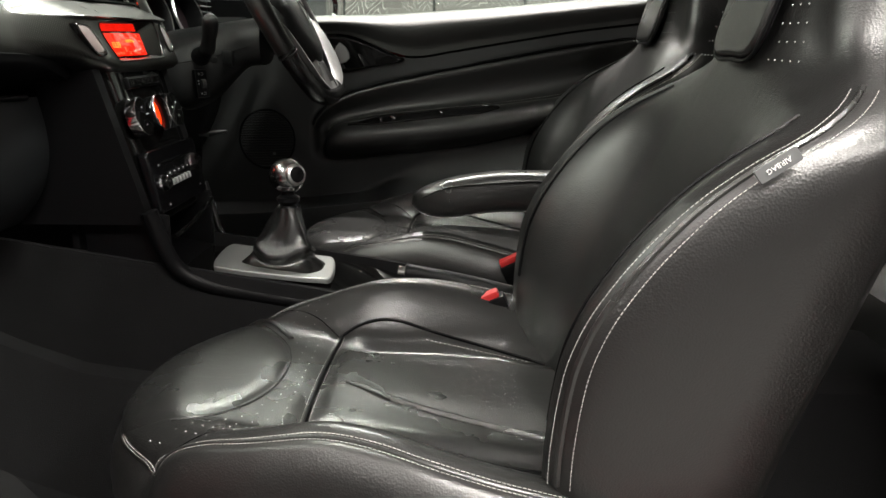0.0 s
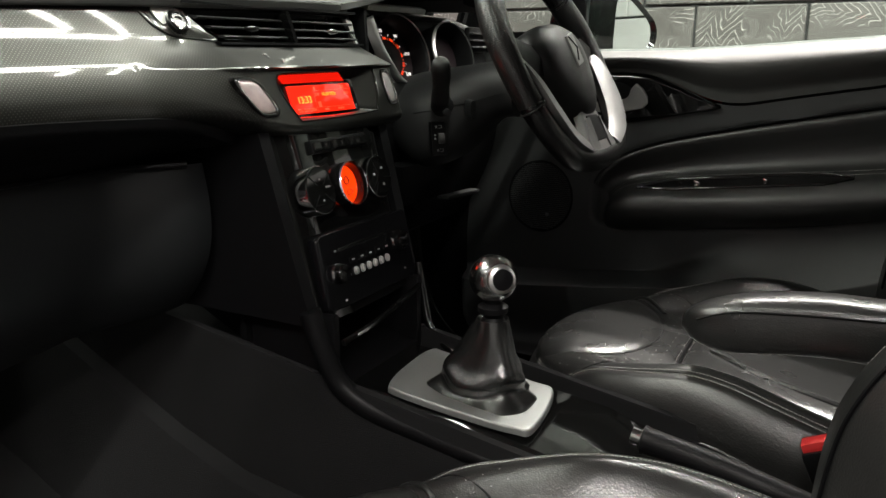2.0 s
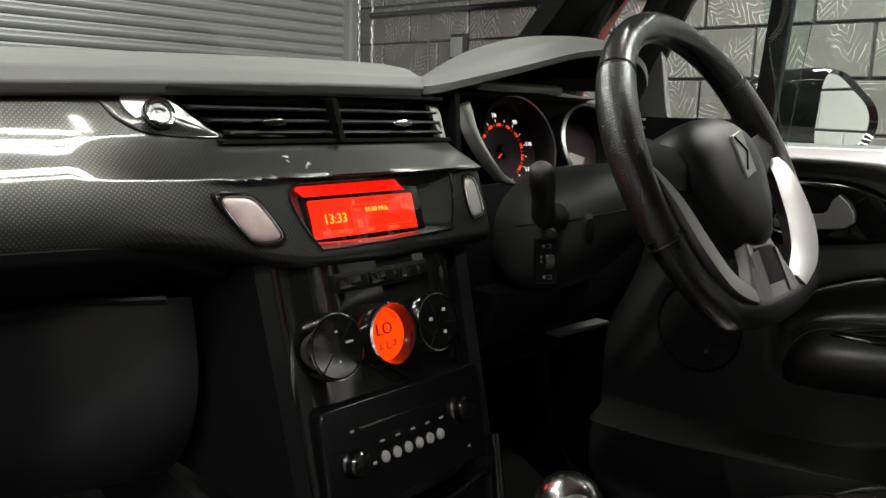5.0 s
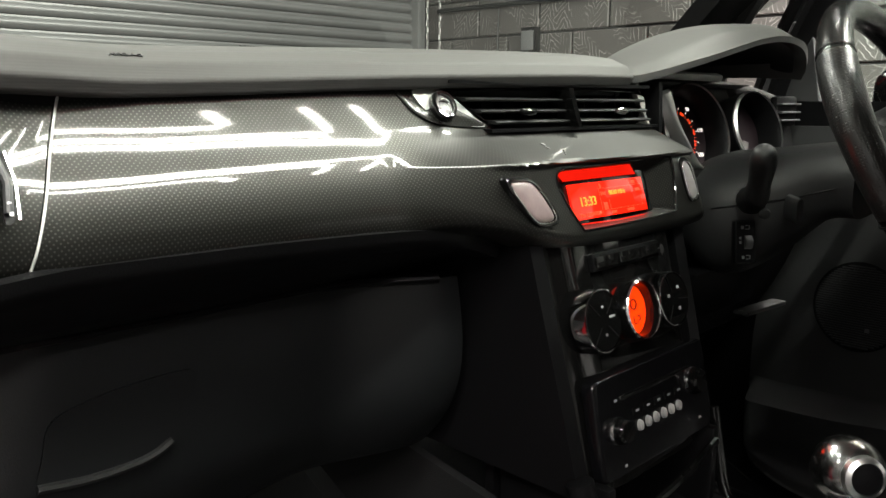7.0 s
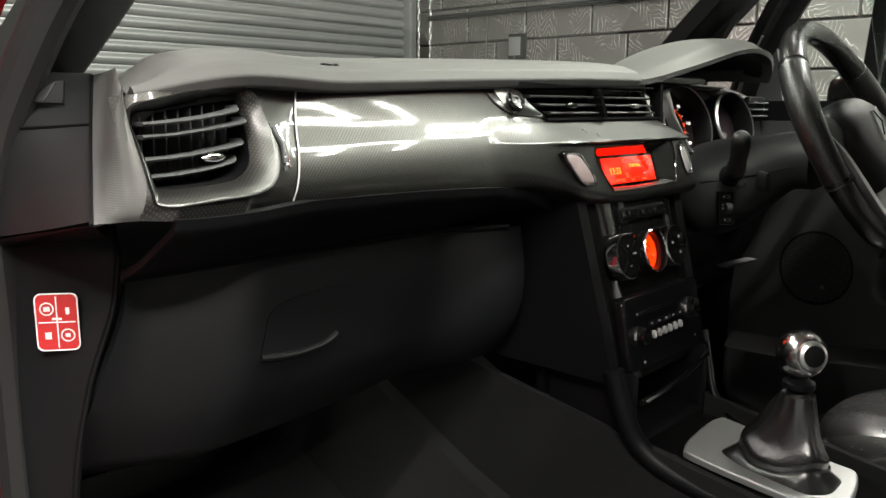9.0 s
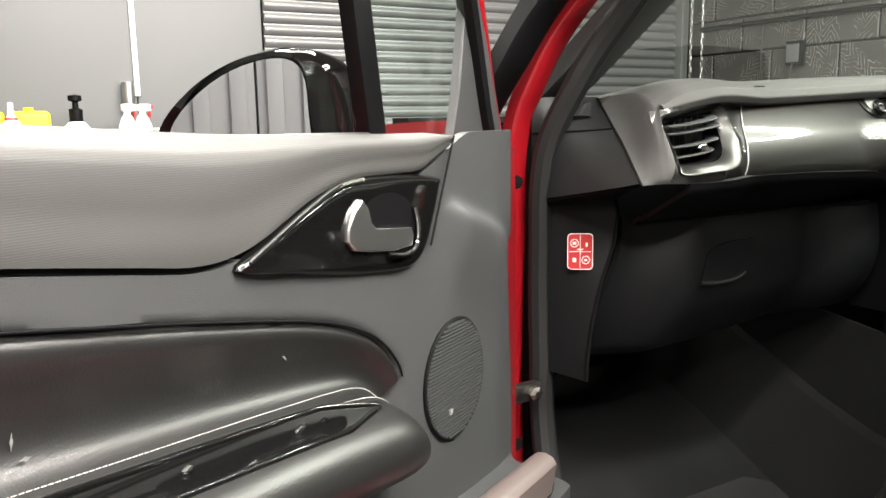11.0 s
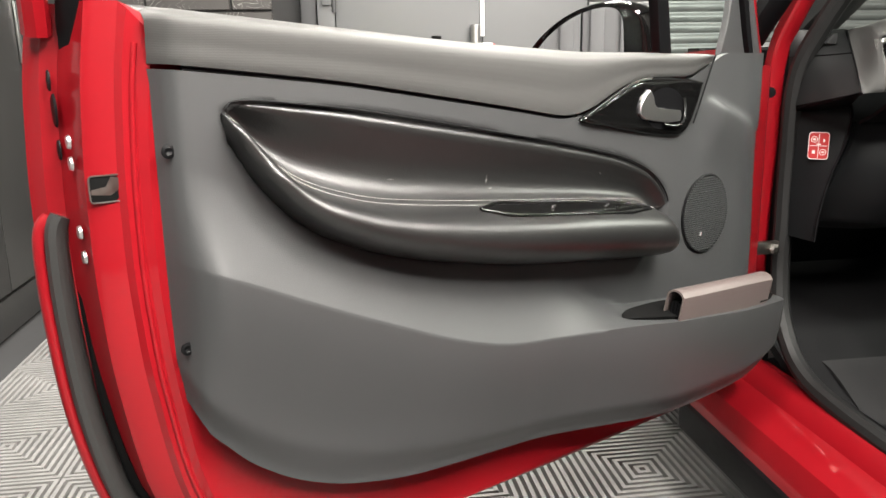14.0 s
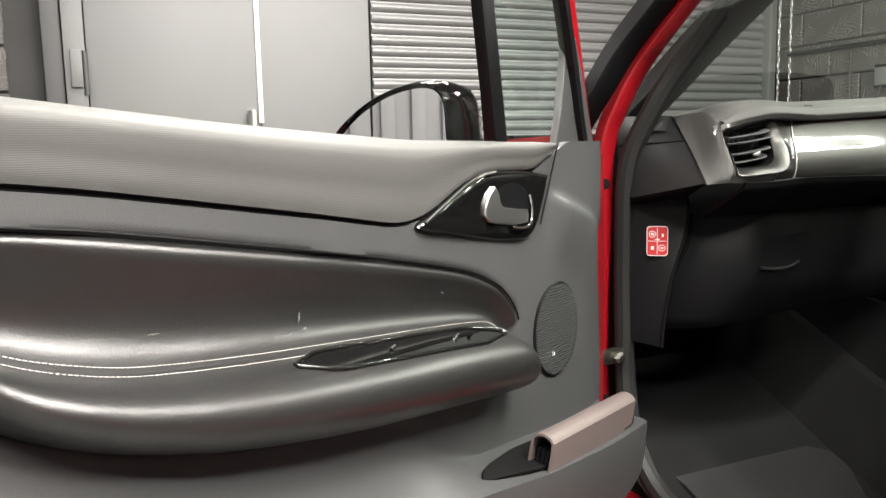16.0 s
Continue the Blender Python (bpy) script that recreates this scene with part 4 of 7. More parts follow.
    if flip > 0:
        for s, n, z, w, h, turn in ((0.486, 0.0012, 0.812, 0.0012, 0.0055, 8), (0.480, 0.0030, 0.800, 0.004, 0.0015, 0), (0.262, 0.0020, 0.800, 0.0015, 0.005, -35), (0.640, 0.0030, 0.828, 0.006, 0.0008, 5)):
            mark = [(w * f * math.cos(a), h * f * math.sin(a)) for a, f in ((0, 1), (0.7, 0.6), (1.5, 1.0), (2.3, 0.6), (3.1, 0.9), (3.9, 0.6), (4.7, 1.0), (5.5, 0.6))]
            part("scuff", plated(mark, 0.0006, plane(n) @ Matrix.Translation((s, z, 0)) @ Matrix.Rotation(radians(turn), 4, "Z")), SCUFF, door, "pale scuff mark")
    # window switch strip on the armrest
    def strip_at(u, v):
        s = 0.195 + 0.335 * u
        w = 0.5 * min(1.0, u / 0.2 + 0.15, (1 - u) / 0.12 + 0.1)
        f = 0.50 + (v - 0.5) * 2 * w
        m, h = POD_SEAM(s), POD_SEAM(s) - POD_BOTTOM(s)
        return L(s, 0.030 + 0.030 * f, m - (0.04 + 0.15 * f) * h + 0.005)

    rim = [strip_at(u, 1.0) for u in np.linspace(0, 1, 24)] + [strip_at(u, 0.0) for u in np.linspace(1, 0, 24)]
    part("switch_rim", tubed(rim, 0.0026, 8, True), PIANO, door, "glossy black rim of the switch strip", 70)
    part("switch_panel", sheet(strip_at, 24, 6, 0.005), PIANO, door, "glossy black window switch strip", 50)
    for u, w, mt in ((0.30, 0.020, CHROME), (0.22, 0.012, PIANO), (0.62, 0.012, CHROME)):
        p = strip_at(u, 0.5)
        part("switch", boxed((0, 0, 0), (0.55 * w, 0.004, 0.004), 0.0012, Matrix.Translation(p + L(0, 0.001, 0.002)) @ Matrix.Rotation(radians(24), 4, "Y")), mt, door)
    # pull handle in its black surround
    tri = [(0.321, 0.881), (0.285, 0.899), (0.245, 0.918), (0.201, 0.935), (0.16, 0.939), (0.10, 0.937), (0.036, 0.930), (0.034, 0.922), (0.046, 0.89), (0.062, 0.860), (0.078, 0.848), (0.10, 0.844), (0.15, 0.848), (0.20, 0.856), (0.26, 0.868)]
    part("handle_surround", plated([(q.x, q.y) for q in spline([(*p, 0) for p in tri], 60, True)], 0.017, plane(0.002), 0.012), PIANO, door, "piano-black handle surround", 40)
    part("cup", lathed([(0.001, 0.0), (0.036, 0.0), (0.038, 0.003), (0.001, 0.0035)], 28, plane(0.016) @ Matrix.Translation((0.135, 0.890, 0)) @ Matrix.Diagonal((1.25, 0.85, 1, 1))), PLASTIC_DARK, door)
    part("cup_lip", tubed(spline([L(0.092, 0.022, 0.905), L(0.088, 0.023, 0.885), L(0.094, 0.024, 0.868), L(0.112, 0.024, 0.862), L(0.14, 0.023, 0.866)], 18), 0.0022, 8), CHROME, door)
    lever = [(0.199, 0.886), (0.198, 0.898), (0.190, 0.911), (0.178, 0.920), (0.171, 0.913), (0.168, 0.900), (0.160, 0.893), (0.130, 0.889), (0.100, 0.886), (0.097, 0.878), (0.100, 0.869), (0.130, 0.868), (0.165, 0.872), (0.190, 0.877)]
    part("lever", plated(lever, 0.007, plane(0.017), 0.0025), SATIN, door, "satin silver door lever", 40)
    # chrome cord imitates the lamp's reflection along the surround's bevel
    part("glint_strip", tubed(spline([L(0.31, 0.019, 0.886), L(0.25, 0.020, 0.915), L(0.205, 0.020, 0.933), L(0.17, 0.019, 0.937)], 16), 0.0022, 6), CHROME, door)
    # loudspeaker grille
    spk = part("speaker_grille", lathed([(0.001, 0.0), (0.064, 0.0), (0.0655, 0.003), (0.063, 0.0045), (0.060, 0.002), (0.001, 0.002)], 40, plane(0.009) @ Matrix.Translation((0.002, 0.705, 0)) @ Matrix.Diagonal((1, 1.06, 1, 1))), PLASTIC_DARK, door, "oval black speaker grille")
    bm = bmesh.new()
    for i in range(34):
        z = -0.062 + 0.00376 * i
        w = math.sqrt(max(0, 0.0615 ** 2 - (z / 1.06) ** 2))
        if w > 0.008:
            box(bm, (0.002, flip * 0.0125, 0.705 + z), (2 * w, 0.004, 0.0019))
    tagged(part("slats", bm, PLASTIC, door, "fine horizontal ribs"), kind="stuff")
    part("badge", boxed((0.018, flip * 0.015, 0.672), (0.006, 0.002, 0.006)), GREY_PRINT, door)
    # dark sheet for the shade in the map pocket's mouth, behind its rim
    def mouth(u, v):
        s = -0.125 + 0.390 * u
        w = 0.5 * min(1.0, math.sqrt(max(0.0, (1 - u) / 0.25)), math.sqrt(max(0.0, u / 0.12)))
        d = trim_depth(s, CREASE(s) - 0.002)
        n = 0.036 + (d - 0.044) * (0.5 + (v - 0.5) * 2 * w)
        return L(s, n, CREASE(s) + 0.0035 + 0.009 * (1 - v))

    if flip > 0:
        part("pocket_mouth", sheet(mouth, 30, 6, 0.003), CAVITY_SHADE, door, "dark sheet for the shade in the map pocket's mouth", 60)
    # clips, latch, screws and seals on the rear edge
    for z in (0.883, 0.672):
        part("trim_clip", lathed([(0.001, 0), (0.007, 0), (0.0075, 0.002), (0.004, 0.003), (0.001, 0.001)], 14, plane(0.0) @ Matrix.Translation((0.905, z, 0.0))), PLASTIC_DARK, door)
    # solid dark block: the latch hole's shade is put in as colour
    part("latch", boxed((0.957, flip * -0.0290, 0.848), (0.040, 0.006, 0.026), 0.0025), CAVITY_SHADE, door, "dark block for the shade in the latch opening")
    part("latch_rim", tubed([L(0.957 + x, -0.0262, 0.848 + z) for x, z in rounded_rect(0.041, 0.027, 0.004)], 0.0010, 5, True), STEEL_DARK, door, "thin steel edge of the latch opening")
    part("latch_claw", lofted([[L(s, n, z) for s, z in ((0.948, 0.858), (0.956, 0.860), (0.962, 0.850), (0.976, 0.848), (0.976, 0.843), (0.958, 0.841), (0.950, 0.846))] for n in (-0.0275, -0.0255)]), STEEL_DARK, door, "worn steel latch claw")
    for off, n, r in ((0.936, -0.0205, 0.0032),):
        part("flange_bead", tubed([L(off - rear(z), n, z) for z in np.linspace(0.44, 0.99, 40)], r, 8), RED, door, "pressed bead in the red flange", 70)
    for s, n, z in ((0.984, -0.055, 0.873), (0.984, -0.055, 0.802), (0.983, -0.052, 0.776), (0.985, -0.05, 0.895)):
        part("screw", lathed([(0.001, 0), (0.0075, 0), (0.0065, 0.003), (0.001, 0.004)], 12, Matrix.Translation(L(s, n, z)) @ Matrix.Rotation(radians(90), 4, "Y")), STEEL, door)
    for s, z, r in ((0.988, 0.925, 0.013), (0.990, 0.955, 0.008), (0.988, 0.885, 0.008)):
        part("plug", lathed([(0.001, 0), (r, 0), (r * 0.9, 0.002), (0.001, 0.003)], 20, Matrix.Translation(L(s, -0.082, z)) @ Matrix.Rotation(radians(90), 4, "Y") @ Matrix.Diagonal((1.35, 0.8, 1, 1))), PLASTIC_DARK, door, "dark grey rubber plug")
    seal = [(0.992, -0.093, 0.815), (1.0, -0.094, 0.79), (1.0, -0.092, 0.70), (0.990, -0.088, 0.58), (0.965, -0.08, 0.475), (0.92, -0.07, 0.405), (0.80, -0.06, 0.355), (0.5, -0.055, 0.332), (0.0, -0.05, 0.33), (-0.2, -0.05, 0.332)]
    out = [(0.7, 0.0), (1.0, 0.1), (1.0, -0.1), (0.95, -0.3), (0.85, -0.5), (0.6, -0.8), (0.3, -0.95), (0.0, -1.0), (0.0, -1.0), (0.0, -1.0)]
    part("edge_seal", tubed(spline([L(*p) for p in seal], 70), 0.0145, 10, flat=0.8), RUBBER, door, "black rubber edge seal")
    # no groove is cut here; a dark cord draws its shade
    part("seal_channel", tubed(spline([L(p[0] - 0.020 * o[0], p[1] + 0.006, p[2] - 0.020 * o[1]) for p, o in zip(seal, out)], 70), 0.0075, 8), CAVITY_SHADE, door, "dark cord for the shaded groove along the seal")
    part("seal_lip", tubed(spline([L(p[0] - 0.0285 * o[0], p[1] + 0.010, p[2] - 0.0285 * o[1]) for p, o in zip(seal, out)], 70), 0.0030, 8), RUBBER, door, "thin rubber lip")
    part("skin_edge", tubed(spline([L(p[0] + 0.016 * o[0], p[1] - 0.006, p[2] + 0.016 * o[1]) for p, o in zip(seal, out)], 70), 0.0075, 8), RED, door, "folded red edge of the outer skin", 70)
    part("drain_clip", boxed((0.510, flip * -0.004, 0.418), (0.030, 0.012, 0.012), 0.004), PLASTIC_DARK, door)
    # window frame, quarter light
    frame_path = [L(-0.222, -0.055, 0.965), L(-0.200, -0.055, 1.03), L(-0.168, -0.052, 1.125), L(-0.09, -0.035, 1.25), L(0.06, 0.0, 1.345), L(0.30, 0.03, 1.385), L(0.65, 0.035, 1.375), L(0.88, 0.0, 1.29), L(0.985, -0.06, 1.10), L(0.995, -0.09, 1.00)]
    part("window_frame", tubed(spline(frame_path, 60), 0.014, 8), RED if flip > 0 else PLASTIC_DARK, door, "red painted window frame" if flip > 0 else "black window frame")
    if flip < 0:
        part("sill_cap", sheet(lambda u, v: L(-0.24 + 1.25 * u, -0.012 - 0.195 * v, TRIM_TOP(-0.24 + 1.25 * u) - 0.004 + 0.012 * math.sin(v * math.pi) - 0.006 * v), 20, 8, 0.012), RUBBER, door, "black window sill cap")
    inner = [L(s + 0.035 * (1 if s < 0.5 else -1), n + 0.012, z - 0.02) for s, n, z in ((p.x, flip * p.y, p.z) for p in frame_path)]
    part("frame_trim", tubed(spline(inner, 60), 0.024, 8, flat=0.5), PLASTIC_DARK, door, "black window frame trim")
    part("sail_trim", plated([(-0.212, 0.968), (-0.085, 0.968), (-0.100, 1.02), (-0.118, 1.12), (-0.150, 1.135), (-0.175, 1.08)], 0.012, plane(-0.048), 0.004), PLASTIC, door, "dark grey sail panel")
    part("division_bar", boxed((0, 0, 0), (0.030, 0.02, 0.40), 0.004, Matrix.Translation(L(0.085 if flip > 0 else 0.053, -0.05, 1.13)) @ Matrix.Rotation(radians(9 if flip > 0 else 4), 4, "Y")), PLASTIC_DARK, door, "black quarter-light bar")
    part("quarter_glass", plated([(-0.20, 0.96), (0.075, 0.96), (0.110, 1.30), (0.02, 1.32), (-0.11, 1.22)], 0.004, plane(-0.06)), TINT, door, "small tinted quarter-light pane").visible_shadow = False
    part("belt_seal", tubed([L(s, -0.04, TRIM_TOP(s) - 0.008) for s in np.linspace(0.08, 0.95, 30)], 0.010, 8), RUBBER, door)
    # wing mirror
    def shape(k, dn=0.0):
        pts = [(-0.168, 0.925), (-0.172, 0.99), (-0.178, 1.050), (-0.205, 1.072), (-0.26, 1.068), (-0.32, 1.045), (-0.375, 1.005), (-0.400, 0.965), (-0.385, 0.925), (-0.33, 0.905), (-0.25, 0.900), (-0.19, 0.905)]
        if flip < 0:
            pts = [(-0.236, 0.905), (-0.238, 0.955), (-0.243, 0.998), (-0.262, 1.020), (-0.298, 1.018), (-0.345, 0.992), (-0.385, 0.965), (-0.398, 0.935), (-0.385, 0.905), (-0.35, 0.885), (-0.29, 0.880), (-0.25, 0.885)]
        c = Vector((-0.28, 0.985)) if flip > 0 else Vector((-0.256, 0.95))
        return [(c + (Vector(p) - c) * k) for p in pts]

    def mring(k, s):
        return [L(s - (0.20 if flip > 0 else 0.34) * (p.x + 0.28) + (0.05 if flip < 0 else 0.0), p.x, p.y + (0.074 if flip < 0 else 0.0)) for p in [Vector((q.x, q.y)) for q in spline([(*q, 0) for q in shape(k)], 40, True)]]

    wing = part("wing_mirror", lofted([mring(0.865 if flip > 0 else 0.875, 0.010), mring(0.885 if flip > 0 else 0.895, 0.014), mring(0.95, 0.022), mring(1.0, 0.012), mring(1.01, -0.02), mring(0.97, -0.06), mring(0.80, -0.10), mring(0.45, -0.125)]), PIANO, door, mirror_label, 50)
    part("mirror_glass", lofted([mring(0.868 if flip > 0 else 0.88, 0.011), mring(0.868 if flip > 0 else 0.88, 0.0135)]), MIRROR, door, "mirror glass", 10)
    part("mirror_foot", boxed((-0.05, flip * -0.12, 0.930), (0.05, 0.12, 0.03), 0.010), PLASTIC_DARK, door)
    return door


PASSENGER = Matrix(((-0.8734, 0.4871, 0, -0.917), (-0.4871, -0.8734, 0, 0.074), (0, 0, 1, 0), (0, 0, 0, 1)))
build_door(PASSENGER, 1, "red passenger door wide open with black trim and stitched armrest", "black wing mirror with curved glass")
build_door(pose(0.645, -0.03, -0.010, 0, 0, -90), -1, "closed driver door with black trim and stitched armrest", "dark wing mirror beside the driver door")
window_glass = tagged(part("window_glass", sheet(lambda u, v: (0.700 - 0.13 * v, -0.12 - 0.82 * u + 0.06 * v, 0.90 + 0.44 * v), 8, 6, 0.004), WINDOW, car, "raised driver window"))
window_glass.visible_shadow = False

wallet = thing("document_wallet", "taupe leatherette document wallet in the door pocket", "wallet", at=PASSENGER @ pose(0.055, 0.074, 0.524, -9, -3.6, 1))
rings = []
for s in np.linspace(-0.128, 0.128, 9):
    ring = []
    for a in np.linspace(0, 1, 21):
        q = a * 2 - 1
        if abs(q) > 0.25:
            ring.append((s, math.copysign(0.016, q), 0.075 - (abs(q) - 0.25) / 0.75 * 0.15))
        else:
            ring.append((s, 0.016 * math.sin(q / 0.25 * math.pi / 2), 0.075 + 0.012 * math.cos(q / 0.25 * math.pi / 2)))
    rings.append(ring)
bm = lofted(rings, False)
bmesh.ops.recalc_face_normals(bm, faces=bm.faces)
bmesh.ops.solidify(bm, geom=bm.faces[:], thickness=0.003)
part("cover", bm, WALLET, wallet, "taupe folded cover")
for y in (-0.006, 0.0, 0.006):
    part("booklet", boxed((0, y, -0.004), (0.246, 0.005, 0.140), 0.0015), PLASTIC_DARK, wallet, "black inner sleeve")

# ---- front seats: built round x = 0, then set on either side ----
CUSHION_Z = curve([(-0.64, 0.505), (-0.58, 0.512), (-0.45, 0.526), (-0.33, 0.536), (-0.24, 0.545), (-0.18, 0.548), (-0.10, 0.546)])
BOLSTER = curve([(-0.64, 0.032), (-0.55, 0.046), (-0.48, 0.056), (-0.42, 0.063), (-0.37, 0.060), (-0.32, 0.042), (-0.27, 0.022), (-0.22, 0.008), (-0.15, 0.0), (-0.10, 0.0)])
SEAM_X = curve([(-0.64, 0.268), (-0.52, 0.268), (-0.46, 0.258), (-0.41, 0.241), (-0.36, 0.226), (-0.313, 0.216), (-0.25, 0.195), (-0.20, 0.174), (-0.10, 0.172)])
CORNER = 0.174


def nose_y(x):
    """The rounded front edge of the cushion."""
    return -0.106 - 0.094 * min(1.0, abs(x) / CORNER) ** 2.4


def cushion_z(x, y):
    """Height of the seat cushion at x from its middle."""
    a = abs(x) / SEAM_X(y)
    hump = smooth01(0.58, 0.92, a) - 0.12 * smooth01(0.92, 1.0, a)
    d = max(0.0, nose_y(min(abs(x), CORNER)) - y)
    nose = 0.040 * (1 - math.sqrt(max(0.0, 1 - (1 - min(1.0, d / 0.075)) ** 2)))
    tuck = 0.006 * math.exp(-((y + 0.327) / 0.012) ** 2) * smooth01(0.75, 0.55, a)
    crease = 0.012 * math.exp(-((a - 0.50) / 0.06) ** 2) * smooth01(-0.32, -0.38, y)
    return CUSHION_Z(y) + BOLSTER(y) * hump - nose - tuck - crease


BACK_EDGE = curve([(0.44, -0.565), (0.58, -0.560), (0.647, -0.566), (0.688, -0.575), (0.737, -0.602), (0.781, -0.638), (0.814, -0.672), (0.835, -0.704), (0.853, -0.738), (0.866, -0.770), (0.876, -0.795), (0.90, -0.802), (0.95, -0.806), (1.0, -0.812), (1.12, -0.825)])
BACK_MID = curve([(0.44, -0.60), (0.55, -0.615), (0.65, -0.655), (0.75, -0.705), (0.85, -0.752), (0.90, -0.775), (0.95, -0.788), (1.05, -0.808), (1.12, -0.820)])
BACK_REAR = curve([(0.44, -0.74), (0.60, -0.775), (0.80, -0.845), (0.95, -0.885), (1.12, -0.900)])
BACK_HALF = curve([(0.44, 0.23), (0.55, 0.262), (0.65, 0.270), (0.78, 0.272), (0.84, 0.268), (0.868, 0.252), (0.885, 0.212), (0.905, 0.172), (0.94, 0.153), (1.0, 0.140), (1.08, 0.124), (1.12, 0.100)])


def build_seat(at):
    seat = thing("front_seat", "black leather bucket seat with pale stitching and perforated panels", "seat", "front seats", at)

    # cushion as one skin from seam to seam
    def top(u, v):
        y = nose_y(CORNER * (2 * u - 1)) + (-0.63 - nose_y(CORNER * (2 * u - 1))) * v ** 1.3
        x = SEAM_X(y) * (2 * u - 1) if v > 0 else CORNER * (2 * u - 1)
        return Vector((x, y, cushion_z(x, y)))

    part("cushion", sheet(top, 64, 60, 0.0), LEATHER, seat, "black leather seat cushion", 70)
    rows = [top(0.0, v) for v in np.linspace(1, 0, 30)] + [top(u, 0) for u in np.linspace(0, 1, 40)[1:-1]] + [top(1.0, v) for v in np.linspace(0, 1, 30)]
    n = len(rows)
    rings, low = [], []
    for i, p in enumerate(rows):
        t = rows[min(n - 1, i + 1)] - rows[max(0, i - 1)]
        o = Vector((-t.y, t.x, 0)).normalized()
        side = smooth01(0.03, 0.10, abs(p.y - nose_y(0)) if abs(p.x) > 0.12 else 0)
        b = 0.6 + 0.4 * side
        ring = [p - o * 0.006 + Vector((0, 0, -0.003)), p + Vector((0, 0, 0.0012)), p + o * 0.008 * b + Vector((0, 0, -0.004)), p + o * 0.019 * b + Vector((0, 0, -0.020)), p + o * 0.025 * b + Vector((0, 0, -0.040)), p + o * 0.024 * b + Vector((0, 0, -0.058)), p + o * 0.021 * b + Vector((0, 0, -0.066)), p + o * 0.025 * b + Vector((0, 0, -0.074))]
        ring += [Vector((p.x, p.y, 0.44)) + o * 0.016 * b, Vector((p.x, p.y, 0.40)) - o * 0.005, Vector((p.x, p.y, 0.385)) - o * 0.05]
        rings.append(ring)
        low.append(ring[6] + o * 0.0005)
    part("side_panel", lofted(rings, False), LEATHER_SIDE, seat, "black leather cushion side", 70)
    part("side_piping", tubed(low, 0.0022, 6), LEATHER, seat, "low side seam")
    part("seat_frame", boxed((0, -0.40, 0.365), (0.40, 0.44, 0.08), 0.02), PLASTIC_DARK, seat, "black seat base")
    for x in (-0.19, 0.19):
        part("rail", boxed((x, -0.36, 0.305), (0.035, 0.62, 0.05), 0.006), STEEL, seat, "steel seat rail")

    def on(x, y, lift=0.0):
        return Vector((x, y, cushion_z(x, y) + lift))

    # knee pad, raised from the cushion, open towards the front
    def pad_out(a, k=1.0):
        x, y = 0.010 + 0.136 * k * math.copysign(abs(math.cos(a)) ** 0.9, math.cos(a)), -0.184 + 0.098 * k * math.sin(a)
        return x, min(y, nose_y(x) - 0.003)

    def pad(u, v):
        x, y = pad_out(2 * math.pi * u, v)
        return on(x, y, 0.0065 * math.sqrt(max(0, 1 - v ** 8)) - 0.002)

    part("knee_pad", sheet(pad, 60, 14, 0), LEATHER, seat, "smooth raised knee pad", 80)
    part("pad_piping", tubed([on(*pad_out(a, 1.01), 0.0005) for a in np.linspace(math.pi * 1.04, 2.05 * math.pi, 50)], 0.0011, 6), LEATHER_SIDE, seat)
    part("pad_roll", tubed([on(*pad_out(a, 1.10), -0.0005) for a in np.linspace(1.72 * math.pi, 2.1 * math.pi, 24)], 0.005, 8, flat=0.7), LEATHER, seat, "soft fold beside the knee pad", 70)
    # cross seam and piping along the bolsters
    part("piping", tubed([on(x, -0.325 - 0.004 * (x / 0.14) ** 2, 0.003) for x in np.linspace(-0.135, 0.135, 40)], 0.0026, 6), PLASTIC_DARK, seat, "black piped cross seam")
    for sgn in (-1, 1):
        part("piping", tubed(spline([on(sgn * 0.135, -0.327, 0.003), on(sgn * 0.155, -0.355, 0.001), on(sgn * 0.166, -0.395, 0.001), on(sgn * 0.165, -0.45, 0.001), on(sgn * 0.152, -0.53, 0.001), on(sgn * 0.138, -0.60, 0.001)], 40), 0.0024, 6), PLASTIC_DARK, seat, "black piped bolster seam")
        part("piping", tubed(spline([on(sgn * 0.135, -0.325, 0.002), on(sgn * 0.158, -0.29, 0.0), on(sgn * 0.172, -0.25, 0.0), on(sgn * 0.173, -0.215, 0.0)], 20), 0.0012, 6), PLASTIC_DARK, seat)
        part("seam_ridge", tubed([top(0.5 + sgn * 0.491, v) + Vector((0, 0, 0.0003)) for v in np.linspace(0.0, 0.98, 50)], 0.0028, 8), LEATHER, seat, "ridged edge seam")
    bm = bmesh.new()
    for off in (0.0042, -0.0042):
        stitches(bm, [on(x, -0.325 - 0.004 * (x / 0.14) ** 2 + off, 0.0035) for x in np.linspace(-0.135, 0.135, 40)], 0.003, 0.003, 0.0003)
    for sgn in (-1, 1):
        for f in (0.4835, 0.4985):
            stitches(bm, [top(0.5 + sgn * f, v) + Vector((0, 0, 0.0016)) for v in np.linspace(0.0, 0.98, 70)], 0.0030, 0.0014, 0.00036)
        for dv in (0.003, 0.012):
            stitches(bm, [top(0.5 + sgn * f, dv) + Vector((0, 0, 0.0014)) for f in np.linspace(0.30, 0.49, 24)], 0.0030, 0.0014, 0.00034)
        stitches(bm, [on(sgn * x, y, 0.0014) for x, y in ((0.150, -0.44), (0.146, -0.50), (0.138, -0.58))], 0.0036, 0.0026, 0.0004)
    tagged(part("stitching", bm, THREAD, seat, "pale double stitching"), kind="stuff")
    bm = bmesh.new()
